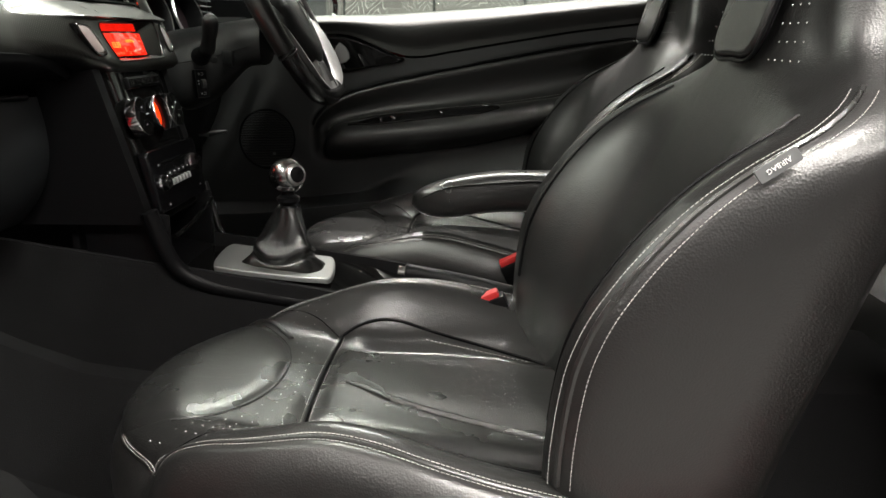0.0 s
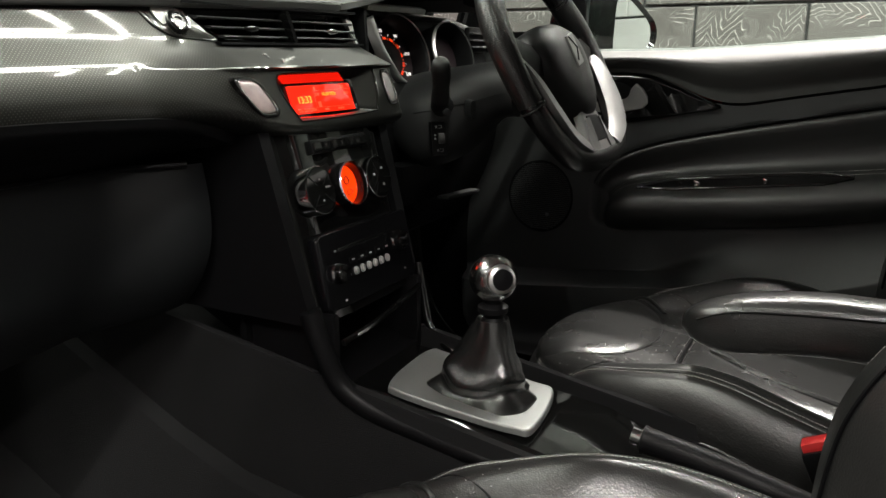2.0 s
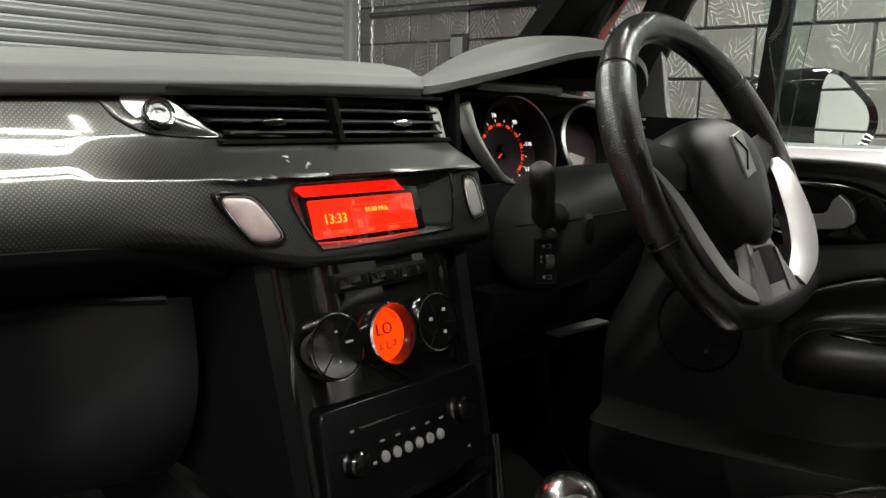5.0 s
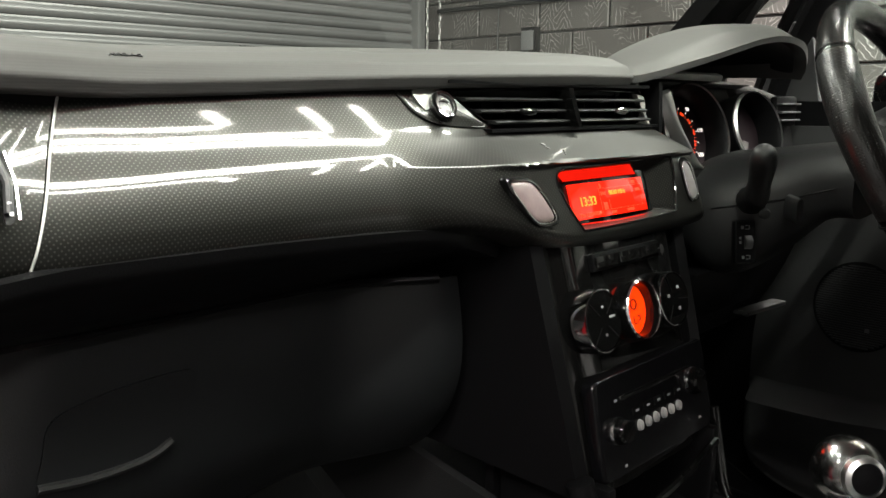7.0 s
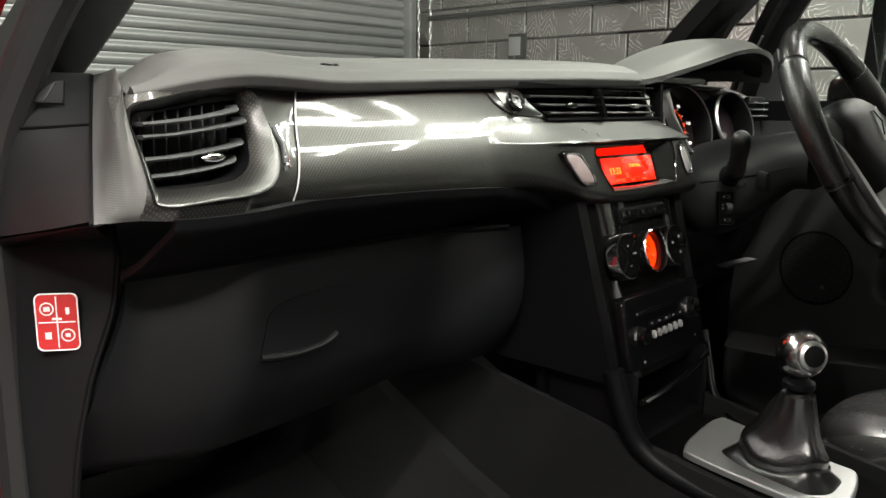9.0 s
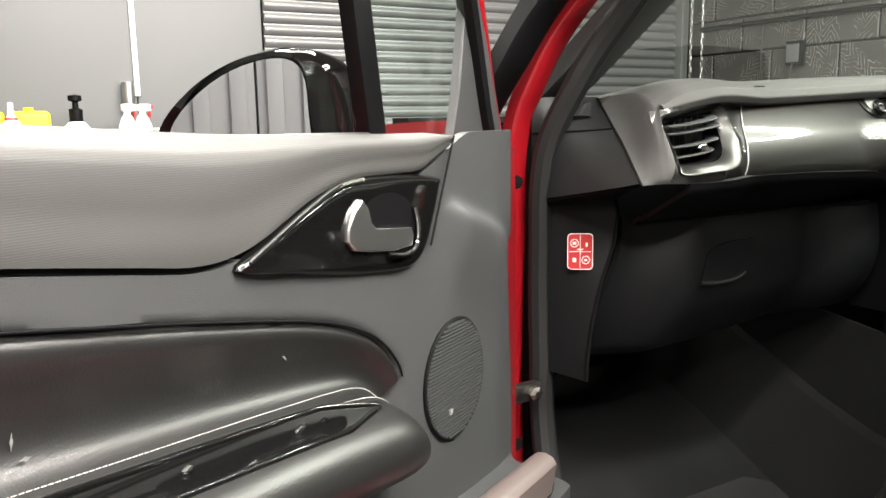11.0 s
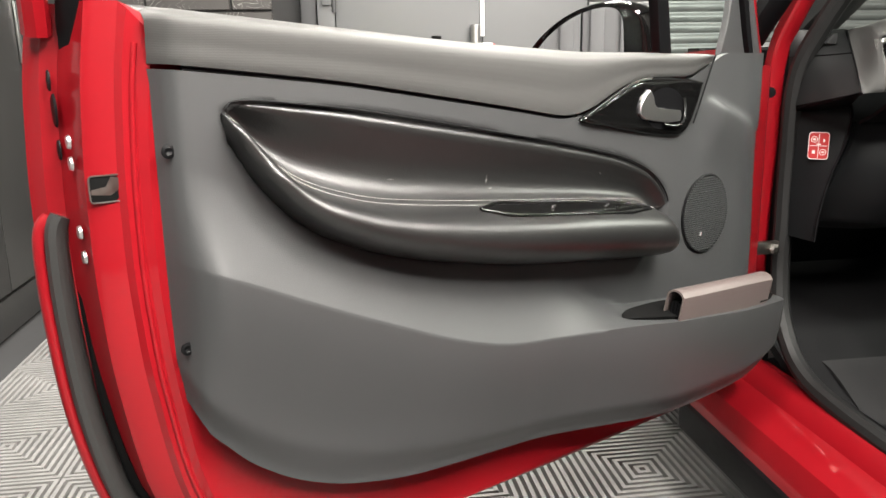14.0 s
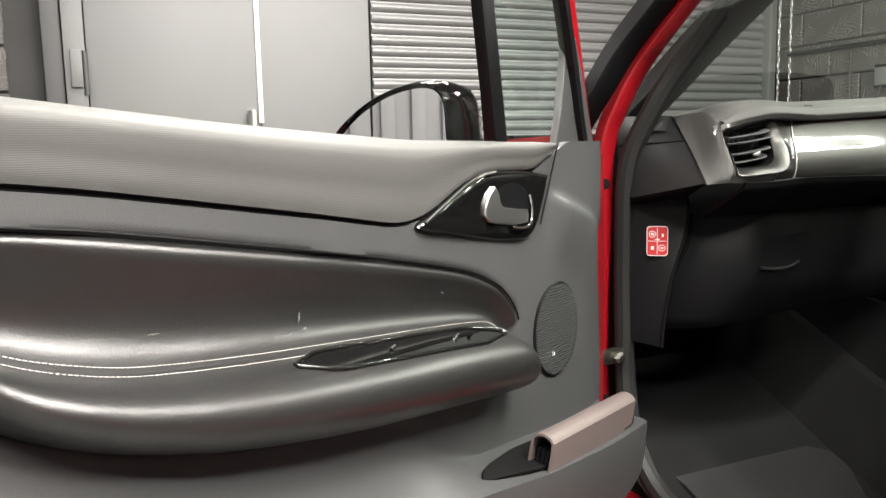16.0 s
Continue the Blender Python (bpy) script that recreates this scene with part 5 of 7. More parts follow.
    for i in range(-9, 10):
        for j in range(16):
            x, y = 0.0195 * i + (0.00975 if j % 2 else 0), -0.115 - 0.0135 * j
            q = ((x - 0.010) / 0.150) ** 2 + ((y + 0.184) / 0.110) ** 2
            if q > 1 and abs(x) < SEAM_X(y) - 0.018 and y < nose_y(x) - 0.006 and y > -0.312 and (x < 0.10 or y < -0.25):
                lathe(bm, [(0.0001, 0.0004), (0.0010, 0.0003), (0.0006, 0.0007), (0.0001, 0.0007)], 6, Matrix.Translation(on(x, y)))
    tagged(part("perforation", bm, DOT, seat, "rows of pale perforations"), kind="stuff")
    # soft fold down the middle of the cushion
    part("fold", tubed(spline([on(0.012, -0.332, -0.001), on(-0.008, -0.37, 0.001), on(-0.040, -0.42, 0.0015), on(-0.066, -0.49, 0.0015), on(-0.095, -0.60, 0.0)], 30), [0.001 + 0.0032 * min(1, i / 8) for i in range(30)], 8, flat=0.7), LEATHER, seat, "stretched fold in the leather")

    # backrest
    def ring(z):
        e, m, r, w = BACK_EDGE(z), BACK_MID(z), BACK_REAR(z), BACK_HALF(z)
        deep = e - m
        half = [(0.0, m), (0.35, m), (0.55, m + 0.15 * deep), (0.68, m + 0.55 * deep), (0.80, m + 0.92 * deep), (0.90, e), (0.97, e - 0.012), (1.0, e - 0.030), (1.02, e - 0.06), (1.0, (e + r) / 2 - 0.02), (0.97, r + 0.03), (0.88, r + 0.008), (0.6, r - 0.004)]
        full = [(a * w, y) for a, y in half] + [(-a * w, y) for a, y in half[::-1][:-1]]
        return [Vector((x, y, z)) for x, y in full]

    zs = np.r_[np.linspace(0.44, 0.80, 26), np.linspace(0.81, 0.95, 18), np.linspace(0.96, 1.10, 12)]
    rings = [ring(z) for z in zs]
    last = rings[-1]
    c = sum(last, Vector()) / len(last)
    for k, dz in ((0.93, 0.014), (0.75, 0.024), (0.4, 0.029)):
        rings.append([c + (p - c) * k + Vector((0, 0, dz)) for p in last])
    back = part("backrest", lofted(rings), LEATHER_SIDE, seat, "black leather backrest with deep side bolsters", 70)

    def edge(z, a=0.93, dn=0.0):
        e, m, w = BACK_EDGE(z), BACK_MID(z), BACK_HALF(z)
        return Vector((a * w, e - 0.003 + dn, z))

    bm = bmesh.new()
    ez = np.linspace(0.56, 0.885, 70)
    for sgn in (-1, 1):
        S = Matrix.Diagonal((sgn, 1, 1, 1))
        for a, dn in ((0.990, -0.019), (0.950, -0.0015)):
            stitches(bm, [S @ (edge(z, a, dn) + Vector((0.001, 0.001, 0.0))) for z in ez], 0.0030, 0.0014, 0.00040)
        part("back_piping", tubed([S @ edge(z, 0.965, -0.008) for z in ez], 0.003, 6), LEATHER, back, "leather piping along the bolster")
        part("insert_piping", tubed([S @ Vector((0.80 * BACK_HALF(z), BACK_MID(z) + 0.92 * (BACK_EDGE(z) - BACK_MID(z)) + 0.0006, z)) for z in np.linspace(0.60, 0.862, 50)], 0.0020, 6), PLASTIC_DARK, back, "black piping inside the bolster")
    tagged(part("back_stitching", bm, THREAD, back, "pale double stitching along the bolster"), kind="stuff")
    # headrest pad and perforations on the upper back
    hm = face_to((0, BACK_MID(0.99) + 0.002, 0.99), (0, 1, 0.30))
    outline = [(q[0], q[1]) for q in spline([(-0.058, -0.085, 0), (0.0, -0.092, 0), (0.058, -0.085, 0), (0.070, -0.02, 0), (0.080, 0.06, 0), (0.0, 0.10, 0), (-0.080, 0.06, 0), (-0.070, -0.02, 0)], 40, True)]
    part("headrest_pad", plated(outline, 0.010, hm, 0.006), LEATHER, back, "smooth headrest pad", 60)
    part("headrest_piping", tubed([hm @ Vector((x * 1.03, y * 1.03, 0.004)) for x, y in outline], 0.0025, 6, True), PLASTIC_DARK, back)
    bm = bmesh.new()
    for i in range(-9, 10):
        for j in range(13):
            z = 0.87 + 0.016 * j
            x = 0.016 * i + (0.008 if j % 2 else 0)
            if 0.078 < abs(x) < BACK_HALF(z) * 0.86 and z > 0.90:
                lathe(bm, [(0.0001, 0.0002), (0.0011, 0.0002), (0.0006, 0.001), (0.0001, 0.001)], 5, face_to((x, BACK_MID(z) + max(0, abs(x) / BACK_HALF(z) - 0.55) * 0.4 * (BACK_EDGE(z) - BACK_MID(z)) + 0.002, z), (0, 1, 0.3)))
    tagged(part("back_perforation", bm, DOT, back, "rows of pale perforations"), kind="stuff")
    return seat


passenger_seat = build_seat(pose(-0.315, 0, 0))
driver_seat = copy_thing(passenger_seat, pose(0.350, -0.050, 0.012))

# side airbag tag sewn into the passenger bolster
tag_m = face_to((-0.5885, -0.716, 0.834), (-1, 0.06, 0.1), (0, -0.55, -0.80))
tag = thing("airbag_tag", "small grey sewn tag with pale lettering on the seat bolster", "tag", at=tag_m)
part("cloth", plated(rounded_rect(0.034, 0.011, 0.0015), 0.002, Matrix.Rotation(radians(0), 4, "Z"), 0.0006), GREY_DOOR, tag)
part("lettering", lettering("AIRBAG", 0.0056, pose(0, 0, 0.0024)), WHITE, tag, "pale sewn letters")

# belt buckles
def buckle(x, y, z, lean):
    b = thing("seat_belt_buckle", "black seat belt buckle with a red release button", "buckle", "belt buckles", pose(x, y, z, lean, 0, 0))
    part("housing", boxed((0, 0, -0.045), (0.028, 0.046, 0.085), 0.006), PLASTIC_DARK, b)
    part("button", boxed((0, 0.002, 0.0), (0.020, 0.036, 0.012), 0.003), RED_PLASTIC, b, "red release button")
    part("stalk", boxed((0, -0.01, -0.135), (0.014, 0.030, 0.12), 0.004), PLASTIC_DARK, b)


buckle(0.052, -0.565, 0.580, -25)
buckle(-0.082, -0.525, 0.562, -25)

# fold-down armrest on the driver's seat
rest = part("armrest", boxed((-0.17, -0.61, 0.635), (0.05, 0.07, 0.07), 0.015), PLASTIC_DARK, driver_seat, "folding black leather armrest on its hinge")
rings = []
for t in np.linspace(0, 1, 26):
    y = -0.350 - 0.28 * t
    h = 0.030 * math.sqrt(max(0.02, 1 - (1 - min(1, t / 0.32)) ** 2)) + 0.004
    w = 0.034 * math.sqrt(max(0.05, 1 - (1 - min(1, t / 0.25)) ** 2))
    z = 0.652 + 0.018 * smooth01(0, 0.6, t)
    rings.append([(w * math.copysign(abs(math.cos(a)) ** 0.6, math.cos(a)), y, z + h * math.copysign(abs(math.sin(a)) ** 0.7, math.sin(a))) for a in np.linspace(0, 2 * math.pi, 24, endpoint=False)])
part("armrest_pad", lofted([[(x - 0.19, y, z - 0.012) for x, y, z in r] for r in rings]), LEATHER, rest, "black leather pad", 70)
part("seam", tubed(spline([(-0.22, -0.37, 0.652), (-0.226, -0.42, 0.670), (-0.226, -0.55, 0.680), (-0.224, -0.63, 0.680)], 20), 0.0015, 6), PLASTIC_DARK, rest)

# ---- dashboard ----
dash = thing("dashboard", "black dashboard with carbon-look band, red display and round dials", "dashboard")


def carve(ob, cutter):
    """Cuts the closed shape out of the mesh."""
    me = bpy.data.meshes.new("cutter")
    bmesh.ops.recalc_face_normals(cutter, faces=cutter.faces)
    cutter.to_mesh(me)
    cutter.free()
    tool = bpy.data.objects.new("cutter", me)
    bpy.context.scene.collection.objects.link(tool)
    mod = ob.modifiers.new("carve", "BOOLEAN")
    mod.operation, mod.object, mod.solver = "DIFFERENCE", tool, "EXACT"
    deps = bpy.context.evaluated_depsgraph_get()
    deps.update()
    out = bpy.data.meshes.new_from_object(ob.evaluated_get(deps))
    ob.modifiers.clear()
    old, name = ob.data, ob.data.name
    ob.data = out
    bpy.data.meshes.remove(old)
    out.name = name
    bpy.data.objects.remove(tool)
    bpy.data.meshes.remove(me)
    return ob


def prism_y(outline, y0, y1):
    """A block of that (x, z) outline, from y0 to y1."""
    return lofted([[(x, y, z) for x, z in outline] for y in (y0, y1)])


def rounded(pts, n=48):
    return [(q.x, q.y) for q in spline([(*p, 0) for p in pts], n, True)]


def edges(pts, k=6):
    """The closed outline with k points on every straight side."""
    out = []
    for a, b in zip(pts, list(pts[1:]) + [pts[0]]):
        out += [(a[0] + (b[0] - a[0]) * i / k, a[1] + (b[1] - a[1]) * i / k) for i in range(k)]
    return out


PAD_FRONT = curve([(-0.63, 0.075), (-0.60, 0.062), (-0.56, 0.048), (-0.52, 0.044), (-0.49, 0.048), (-0.45, 0.062), (-0.3, 0.060), (0.0, 0.052), (0.13, 0.052), (0.17, 0.075), (0.20, 0.16), (0.25, 0.22), (0.50, 0.22), (0.56, 0.16), (0.60, 0.11), (0.65, 0.09)])
PAD_Z = curve([(-0.63, 0.990), (-0.60, 0.994), (-0.55, 1.008), (-0.50, 1.014), (-0.46, 1.006), (-0.40, 1.007), (-0.2, 1.015), (0.0, 1.021), (0.14, 1.023), (0.20, 1.023), (0.5, 1.02), (0.58, 1.01), (0.65, 0.985)])


def pad_left(y):
    return -0.606 + 0.056 * smooth01(0.05, 0.27, y) * 1.0


def dash_pad(u, v):
    prof = [(0.018, -0.010), (0.005, -0.008), (0.0, 0.001), (0.008, 0.012), (0.030, 0.021), (0.065, 0.026), (0.11, 0.027), (0.18, 0.022), (0.28, 0.010), (0.40, -0.02)]
    t = v * (len(prof) - 1)
    i = min(int(t), len(prof) - 2)
    f = t - i
    dy = prof[i][0] * (1 - f) + prof[i + 1][0] * f
    dz = prof[i][1] * (1 - f) + prof[i + 1][1] * f
    xn = -0.606 + 1.246 * u
    y = PAD_FRONT(xn) + dy
    left = pad_left(y)
    x = left + (0.64 - left) * u
    roll = 0.016 * smooth01(0.035, 0.0, x - left) * smooth01(0.0, 0.02, dy)
    return Vector((x, y, PAD_Z(xn) + dz - roll))


part("top_pad", sheet(dash_pad, 130, 45, 0.01), DASH_SKIN, dash, "grey soft dash top", 70)
# dark cord stands in for the shadow below the pad's front edge
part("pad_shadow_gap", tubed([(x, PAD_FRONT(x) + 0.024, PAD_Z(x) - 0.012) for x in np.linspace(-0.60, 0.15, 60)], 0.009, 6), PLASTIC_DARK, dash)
part("airbag_mark", lettering("AIRBAG", 0.010, face_to((-0.275, 0.150, 1.0385), (0, -0.05, 1), (0, 1, 0))), PLASTIC_DARK, dash, "embossed airbag lettering")

# carbon band with openings for the vents
BAND_TOP = curve([(-0.63, 0.990), (-0.58, 0.999), (-0.52, 1.008), (-0.46, 1.000), (-0.2, 1.011), (0.0, 1.019), (0.2, 1.021)])
BAND_BOT = curve([(-0.63, 0.905), (-0.56, 0.902), (-0.49, 0.906), (-0.34, 0.905), (-0.25, 0.902), (-0.20, 0.899), (-0.17, 0.894), (-0.14, 0.884), (-0.10, 0.869), (0.0, 0.862), (0.2, 0.868)])


def band_y(x, v):
    """A shallow hollow; v runs from the top edge down."""
    left = 0.060 * smooth01(-0.590, -0.68, x)
    end = 0.05 * smooth01(0.145, 0.20, x) ** 1.5
    u = min(0.25, max(-0.05, x + 0.453))
    u = u - 0.6 * max(0.0, u - 0.15) ** 2 / 0.12
    a, b = min(v, 0.46), max(0.0, v - 0.46)
    run = 0.0325 * a + 0.0375 * a * a + b * 0.0670 - 0.056 * b * b - 0.09 * max(0.0, b - 0.34) ** 2
    return 0.0745 - run - 0.0252 * u + 0.0235 * u * u - 0.0262 * u * v + left + end - 0.016 * smooth01(-0.452, -0.530, x)


def band_at(x, z):
    return band_y(x, min(1.0, max(0.0, (BAND_TOP(x) - z) / (BAND_TOP(x) - BAND_BOT(x)))))


def front_y(z):
    """The face round the display."""
    return 0.001 + 0.33 * (z - 0.945)


def surface(x, z):
    """The band with its swell: out to a brow, back to the display's face and round under it."""
    y = band_at(x, z)
    w = smooth01(-0.240, -0.120, x) * (1 - smooth01(0.146, 0.180, x))
    top = 0.974 + 0.008 * smooth01(-0.118, -0.20, x)
    if w <= 0 or z > top:
        return y
    brow, bot = 0.9475, BAND_BOT(x)
    chin = max(0.886, bot + 0.020)
    over = 0.006 * smooth01(-0.165, -0.120, x)
    if z > brow:
        r = ((top - z) / (top - brow)) ** (1.1 + 0.5 * smooth01(-0.118, -0.20, x))
        face = band_at(x, top) * (1 - r) + (front_y(brow) - over) * r
    else:
        face = front_y(z) - over * (1 - smooth01(brow, brow - 0.0045, z))
        if z < chin:
            q = min(1.0, (chin - z) / (chin - bot))
            face += (band_at(x, bot) + 0.004 - face) * (1 - math.sqrt(max(0.0, 1 - q * q * 0.96)))
    face += 0.05 * smooth01(0.145, 0.20, x) ** 1.5
    return min(y, y + w * (face - y))


def band(x0, x1):
    def f(u, v):
        x = x0 + (x1 - x0) * u
        z = BAND_TOP(x) + (BAND_BOT(x) - BAND_TOP(x)) * v
        slant = -0.036 * v * smooth01(-0.40, -0.453, x) * (1 - smooth01(-0.49, -0.56, x))
        return Vector((x + slant, surface(x, z), z))

    return f


main = band(-0.453, 0.186)
cb = part("carbon_band", sheet(main, 150, 90, 0.004), CARBON, dash, "lacquered carbon-look trim band", 50)
VENT_O = [(-0.150, 1.0065), (0.004, 1.0095), (0.146, 1.0085), (0.152, 1.004), (0.131, 0.9755), (0.124, 0.9735), (0.0, 0.975), (-0.098, 0.9775), (-0.112, 0.982)]
carve(cb, prism_y(VENT_O, 0.02, 0.12))
PR = rounded([(-0.086, 0.925), (-0.082, 0.939), (-0.05, 0.941), (0.02, 0.942), (0.092, 0.944), (0.106, 0.937), (0.094, 0.898), (0.078, 0.891), (-0.05, 0.8885), (-0.068, 0.894)], 72)
carve(cb, prism_y(PR, -0.06, 0.06))
pod = band(-0.620, -0.4550)
vp = part("vent_pod", sheet(pod, 60, 40, 0.006), CARBON, dash, "carbon-look pod round the side vent", 50)
POD_OUT = rounded([(-0.611, 0.984), (-0.585, 0.993), (-0.550, 1.000), (-0.518, 1.002), (-0.505, 0.993), (-0.501, 0.972), (-0.502, 0.950), (-0.510, 0.930), (-0.530, 0.919), (-0.570, 0.916), (-0.608, 0.915), (-0.613, 0.925), (-0.613, 0.955)], 78)
POD_IN = rounded([(-0.605, 0.978), (-0.585, 0.983), (-0.555, 0.989), (-0.530, 0.992), (-0.520, 0.987), (-0.518, 0.972), (-0.521, 0.955), (-0.528, 0.940), (-0.545, 0.930), (-0.572, 0.927), (-0.602, 0.926), (-0.606, 0.932), (-0.607, 0.955)], 78)
carve(vp, prism_y(POD_OUT, -0.03, 0.16))
part("band_seam", tubed([main(0, v) + Vector((-0.0008, -0.0012, 0)) for v in np.linspace(0.01, 0.97, 24)], 0.0008, 8), WORN, dash, "bright edge of the trim band")

sv = part("air_vent", lofted([[(x, band_at(x, z) + d, z) for x, z in POD_IN] for d in (0.012, 0.055)], True, False), PLASTIC_DARK, dash, "dark slatted side air vent", 60)
part("surround", lofted([[(x + (xi - x) * k, band_at(x, z) + d, z + (zi - z) * k) for (x, z), (xi, zi) in zip(POD_OUT, POD_IN)] for k, d in ((-0.04, 0.006), (-0.02, -0.001), (0.04, -0.0038), (0.12, -0.0036), (0.22, -0.0026), (0.45, 0.0), (0.75, 0.004), (1.0, 0.012))], True, False), CARBON_RING, sv, "raised carbon-look vent surround", 60)
part("vent_back", boxed((-0.560, 0.100, 0.958), (0.090, 0.004, 0.075)), PLASTIC_DARK, sv)
for i, (z, xr) in enumerate(((0.9775, -0.526), (0.968, -0.520), (0.951, -0.523), (0.938, -0.530))):
    front = spline([(-0.605, 0.054, z - 0.005), (-0.582, 0.046, z - 0.003), (-0.553, 0.043, z + 0.001), (xr - 0.006, 0.044, z + 0.005), (xr + 0.002, 0.056, z + 0.008)], 26)
    rows = [[q + Vector((0, d, h)) for q in front] for d, h in ((0.020, 0.0010), (0.002, 0.0016), (0.0, 0.0), (0.002, -0.0016), (0.020, -0.0010))]
    part("blade", lofted([list(r) for r in zip(*rows)]), PLASTIC, sv, "grey vent blade", 70)
for i in range(8):
    x = -0.598 + 0.0105 * i
    part("fin", boxed((x, 0.083, 0.958), (0.0014, 0.018, 0.062)), PLASTIC, sv)
part("slider", lathed([(0.0001, -0.011), (0.003, -0.007), (0.0045, 0.0), (0.003, 0.007), (0.0001, 0.011)], 12, pose(-0.553, 0.047, 0.947, 0, 90, 0)), CHROME, sv, "bright slider")
SLOT = [(-0.4985, 0.9715), (-0.4925, 0.970), (-0.4915, 0.955), (-0.494, 0.937), (-0.4995, 0.936), (-0.4965, 0.954)]
part("wheel_slot", lofted([[(x, band_at(x, z) + d, z) for x, z in rounded(SLOT, 30)] for d in (-0.0006, 0.001)]), PLASTIC_DARK, dash, "black slot of the shut-off wheel")
part("shutoff_wheel", tubed([(-0.4968, band_at(-0.497, 0.968) - 0.001, 0.968), (-0.4945, band_at(-0.495, 0.955) - 0.004, 0.955), (-0.4968, band_at(-0.497, 0.940) - 0.001, 0.940)], 0.0024, 8), PLASTIC, dash, "ribbed grey shut-off wheel")
part("slot_edge", tubed([(-0.4910, band_at(-0.491, 0.970) - 0.001, 0.970), (-0.4895, band_at(-0.49, 0.954) - 0.001, 0.954), (-0.4920, band_at(-0.492, 0.936) - 0.001, 0.936)], 0.0010, 6), CHROME, dash)
bm = bmesh.new()
for z in (0.945, 0.940):
    box(bm, (-0.4962, band_at(-0.496, z) - 0.0036, z), (0.002, 0.001, 0.002), 0.0004)
part("slot_mark", bm, WHITE, dash)

part("pad_mark", lettering("AIRBAG", 0.0062, face_to((-0.411, 0.0795, 1.0240), (0, -0.38, 0.93))), FASCIA, dash, "small dark embossed word")
# chips in the lacquer below the vents
for i, (x, z, w, h, turn) in enumerate(((-0.0680, 0.9603, 0.0046, 0.0028, 20), (-0.0712, 0.9573, 0.0024, 0.0016, -30), (-0.0535, 0.9553, 0.0034, 0.0028, 50), (-0.0580, 0.9538, 0.0028, 0.0013, 30), (-0.0622, 0.9522, 0.0020, 0.0011, 10))):
    rng = random.Random(i + 40)
    chip = [((w * f) * math.cos(a), (h * f) * math.sin(a)) for a, f in ((k * math.tau / 11, rng.uniform(0.45, 1.0)) for k in range(11))]
    part("lacquer_chip", plated(chip, 0.0006, face_to((x, surface(x, z) - 0.0004, z + 0.0003), (0, -0.50, 0.86)) @ Matrix.Rotation(radians(turn), 4, "Z")), SCUFF, dash, "pale chip in the lacquer")

# centre vents behind the opening
def centre_vent(x0, x1, lean):
    v = part("air_vent", boxed(((x0 + x1) / 2, 0.098, 0.992), (x1 - x0 + 0.02, 0.004, 0.05)), PLASTIC_DARK, dash, "black slatted centre air vent")
    for z, y in ((0.9985, 0.056), (0.9885, 0.052), (0.9790, 0.047)):
        xl = x0 + lean * (1.006 - z) + 0.003
        rows = []
        for x in np.linspace(xl, x1 - 0.003 - 0.6 * max(0, x1 - 0.1) * (1.006 - z), 12):
            rows.append([(x, y + d, z + h) for d, h in ((0.022, 0.003), (0.002, 0.0017), (0.0, 0.0004), (0.001, -0.0012), (0.022, 0.0006))])
        part("blade", lofted(rows), FASCIA, v, "black blade", 70)
    for i in range(5):
        part("fin", boxed((x0 + 0.02 + (x1 - x0 - 0.03) * i / 4, 0.078, 0.992), (0.0014, 0.014, 0.034)), PLASTIC_DARK, v)
    part("slider", lathed([(0.0001, -0.013), (0.0028, -0.009), (0.0036, 0.0), (0.0028, 0.009), (0.0001, 0.013)], 12, pose((x0 + x1) / 2 + 0.012, 0.049, 0.9885, 0, 90, 0)), CHROME if x0 > -0.01 else PIANO, v, "slim slider")
    return v


centre_vent(-0.150, 0.002, 1.5)
centre_vent(0.007, 0.148, 0.0)
part("vent_divider", lofted([[(0.0045 + a, y, z) for a, y in ((-0.003, 0.09), (-0.003, 0.052 - (1.01 - z) * 0.35), (0, 0.0495 - (1.01 - z) * 0.35), (0.003, 0.052 - (1.01 - z) * 0.35), (0.003, 0.09))] for z in (1.0105, 0.99, 0.974)]), PIANO, dash, "glossy black vent divider")
part("vent_lip", tubed([(x, band_at(x, z) - 0.0006, z) for x, z in edges(VENT_O, 5)], 0.0013, 6, True), PIANO, dash)
part("vent_floor", boxed((0.02, 0.075, 0.9725), (0.27, 0.06, 0.003)), PLASTIC_DARK, dash)
part("vent_ceiling", boxed((0.0, 0.080, 1.0135), (0.31, 0.045, 0.003)), PLASTIC_DARK, dash)
chips = [(0.141, 1.006), (0.156, 1.003), (0.167, 0.988), (0.166, 0.972), (0.150, 0.970), (0.146, 0.984)]
part("vent_end", lofted([[(x, band_at(x, z) + d, z) for x, z in edges(chips, 4)] for d in (0.004, -0.0025)]), WORN, dash, "crinkled bright vent end piece")
# scent knob beside the vent
knob_n = (-0.06, -1, 0.52)
KP = Vector((-0.161, 0.0525, 0.9970))
LEAF = rounded([(-0.210, 1.0085), (-0.202, 1.000), (-0.194, 0.990), (-0.182, 0.9825), (-0.166, 0.9780), (-0.135, 0.9755), (-0.108, 0.9755), (-0.120, 0.9840), (-0.136, 0.9960), (-0.152, 1.0060), (-0.170, 1.0090), (-0.190, 1.0095)], 60)
kf = face_to(KP + Vector((0.0, 0.0105, -0.0060)), knob_n) @ Matrix.Diagonal((0.87, 0.87, 0.75, 1))


def leaf(k, d):
    return [(-0.160 + (x + 0.160) * k, band_at(x, z) + d, 0.9935 + (z - 0.9935) * k) for x, z in LEAF]


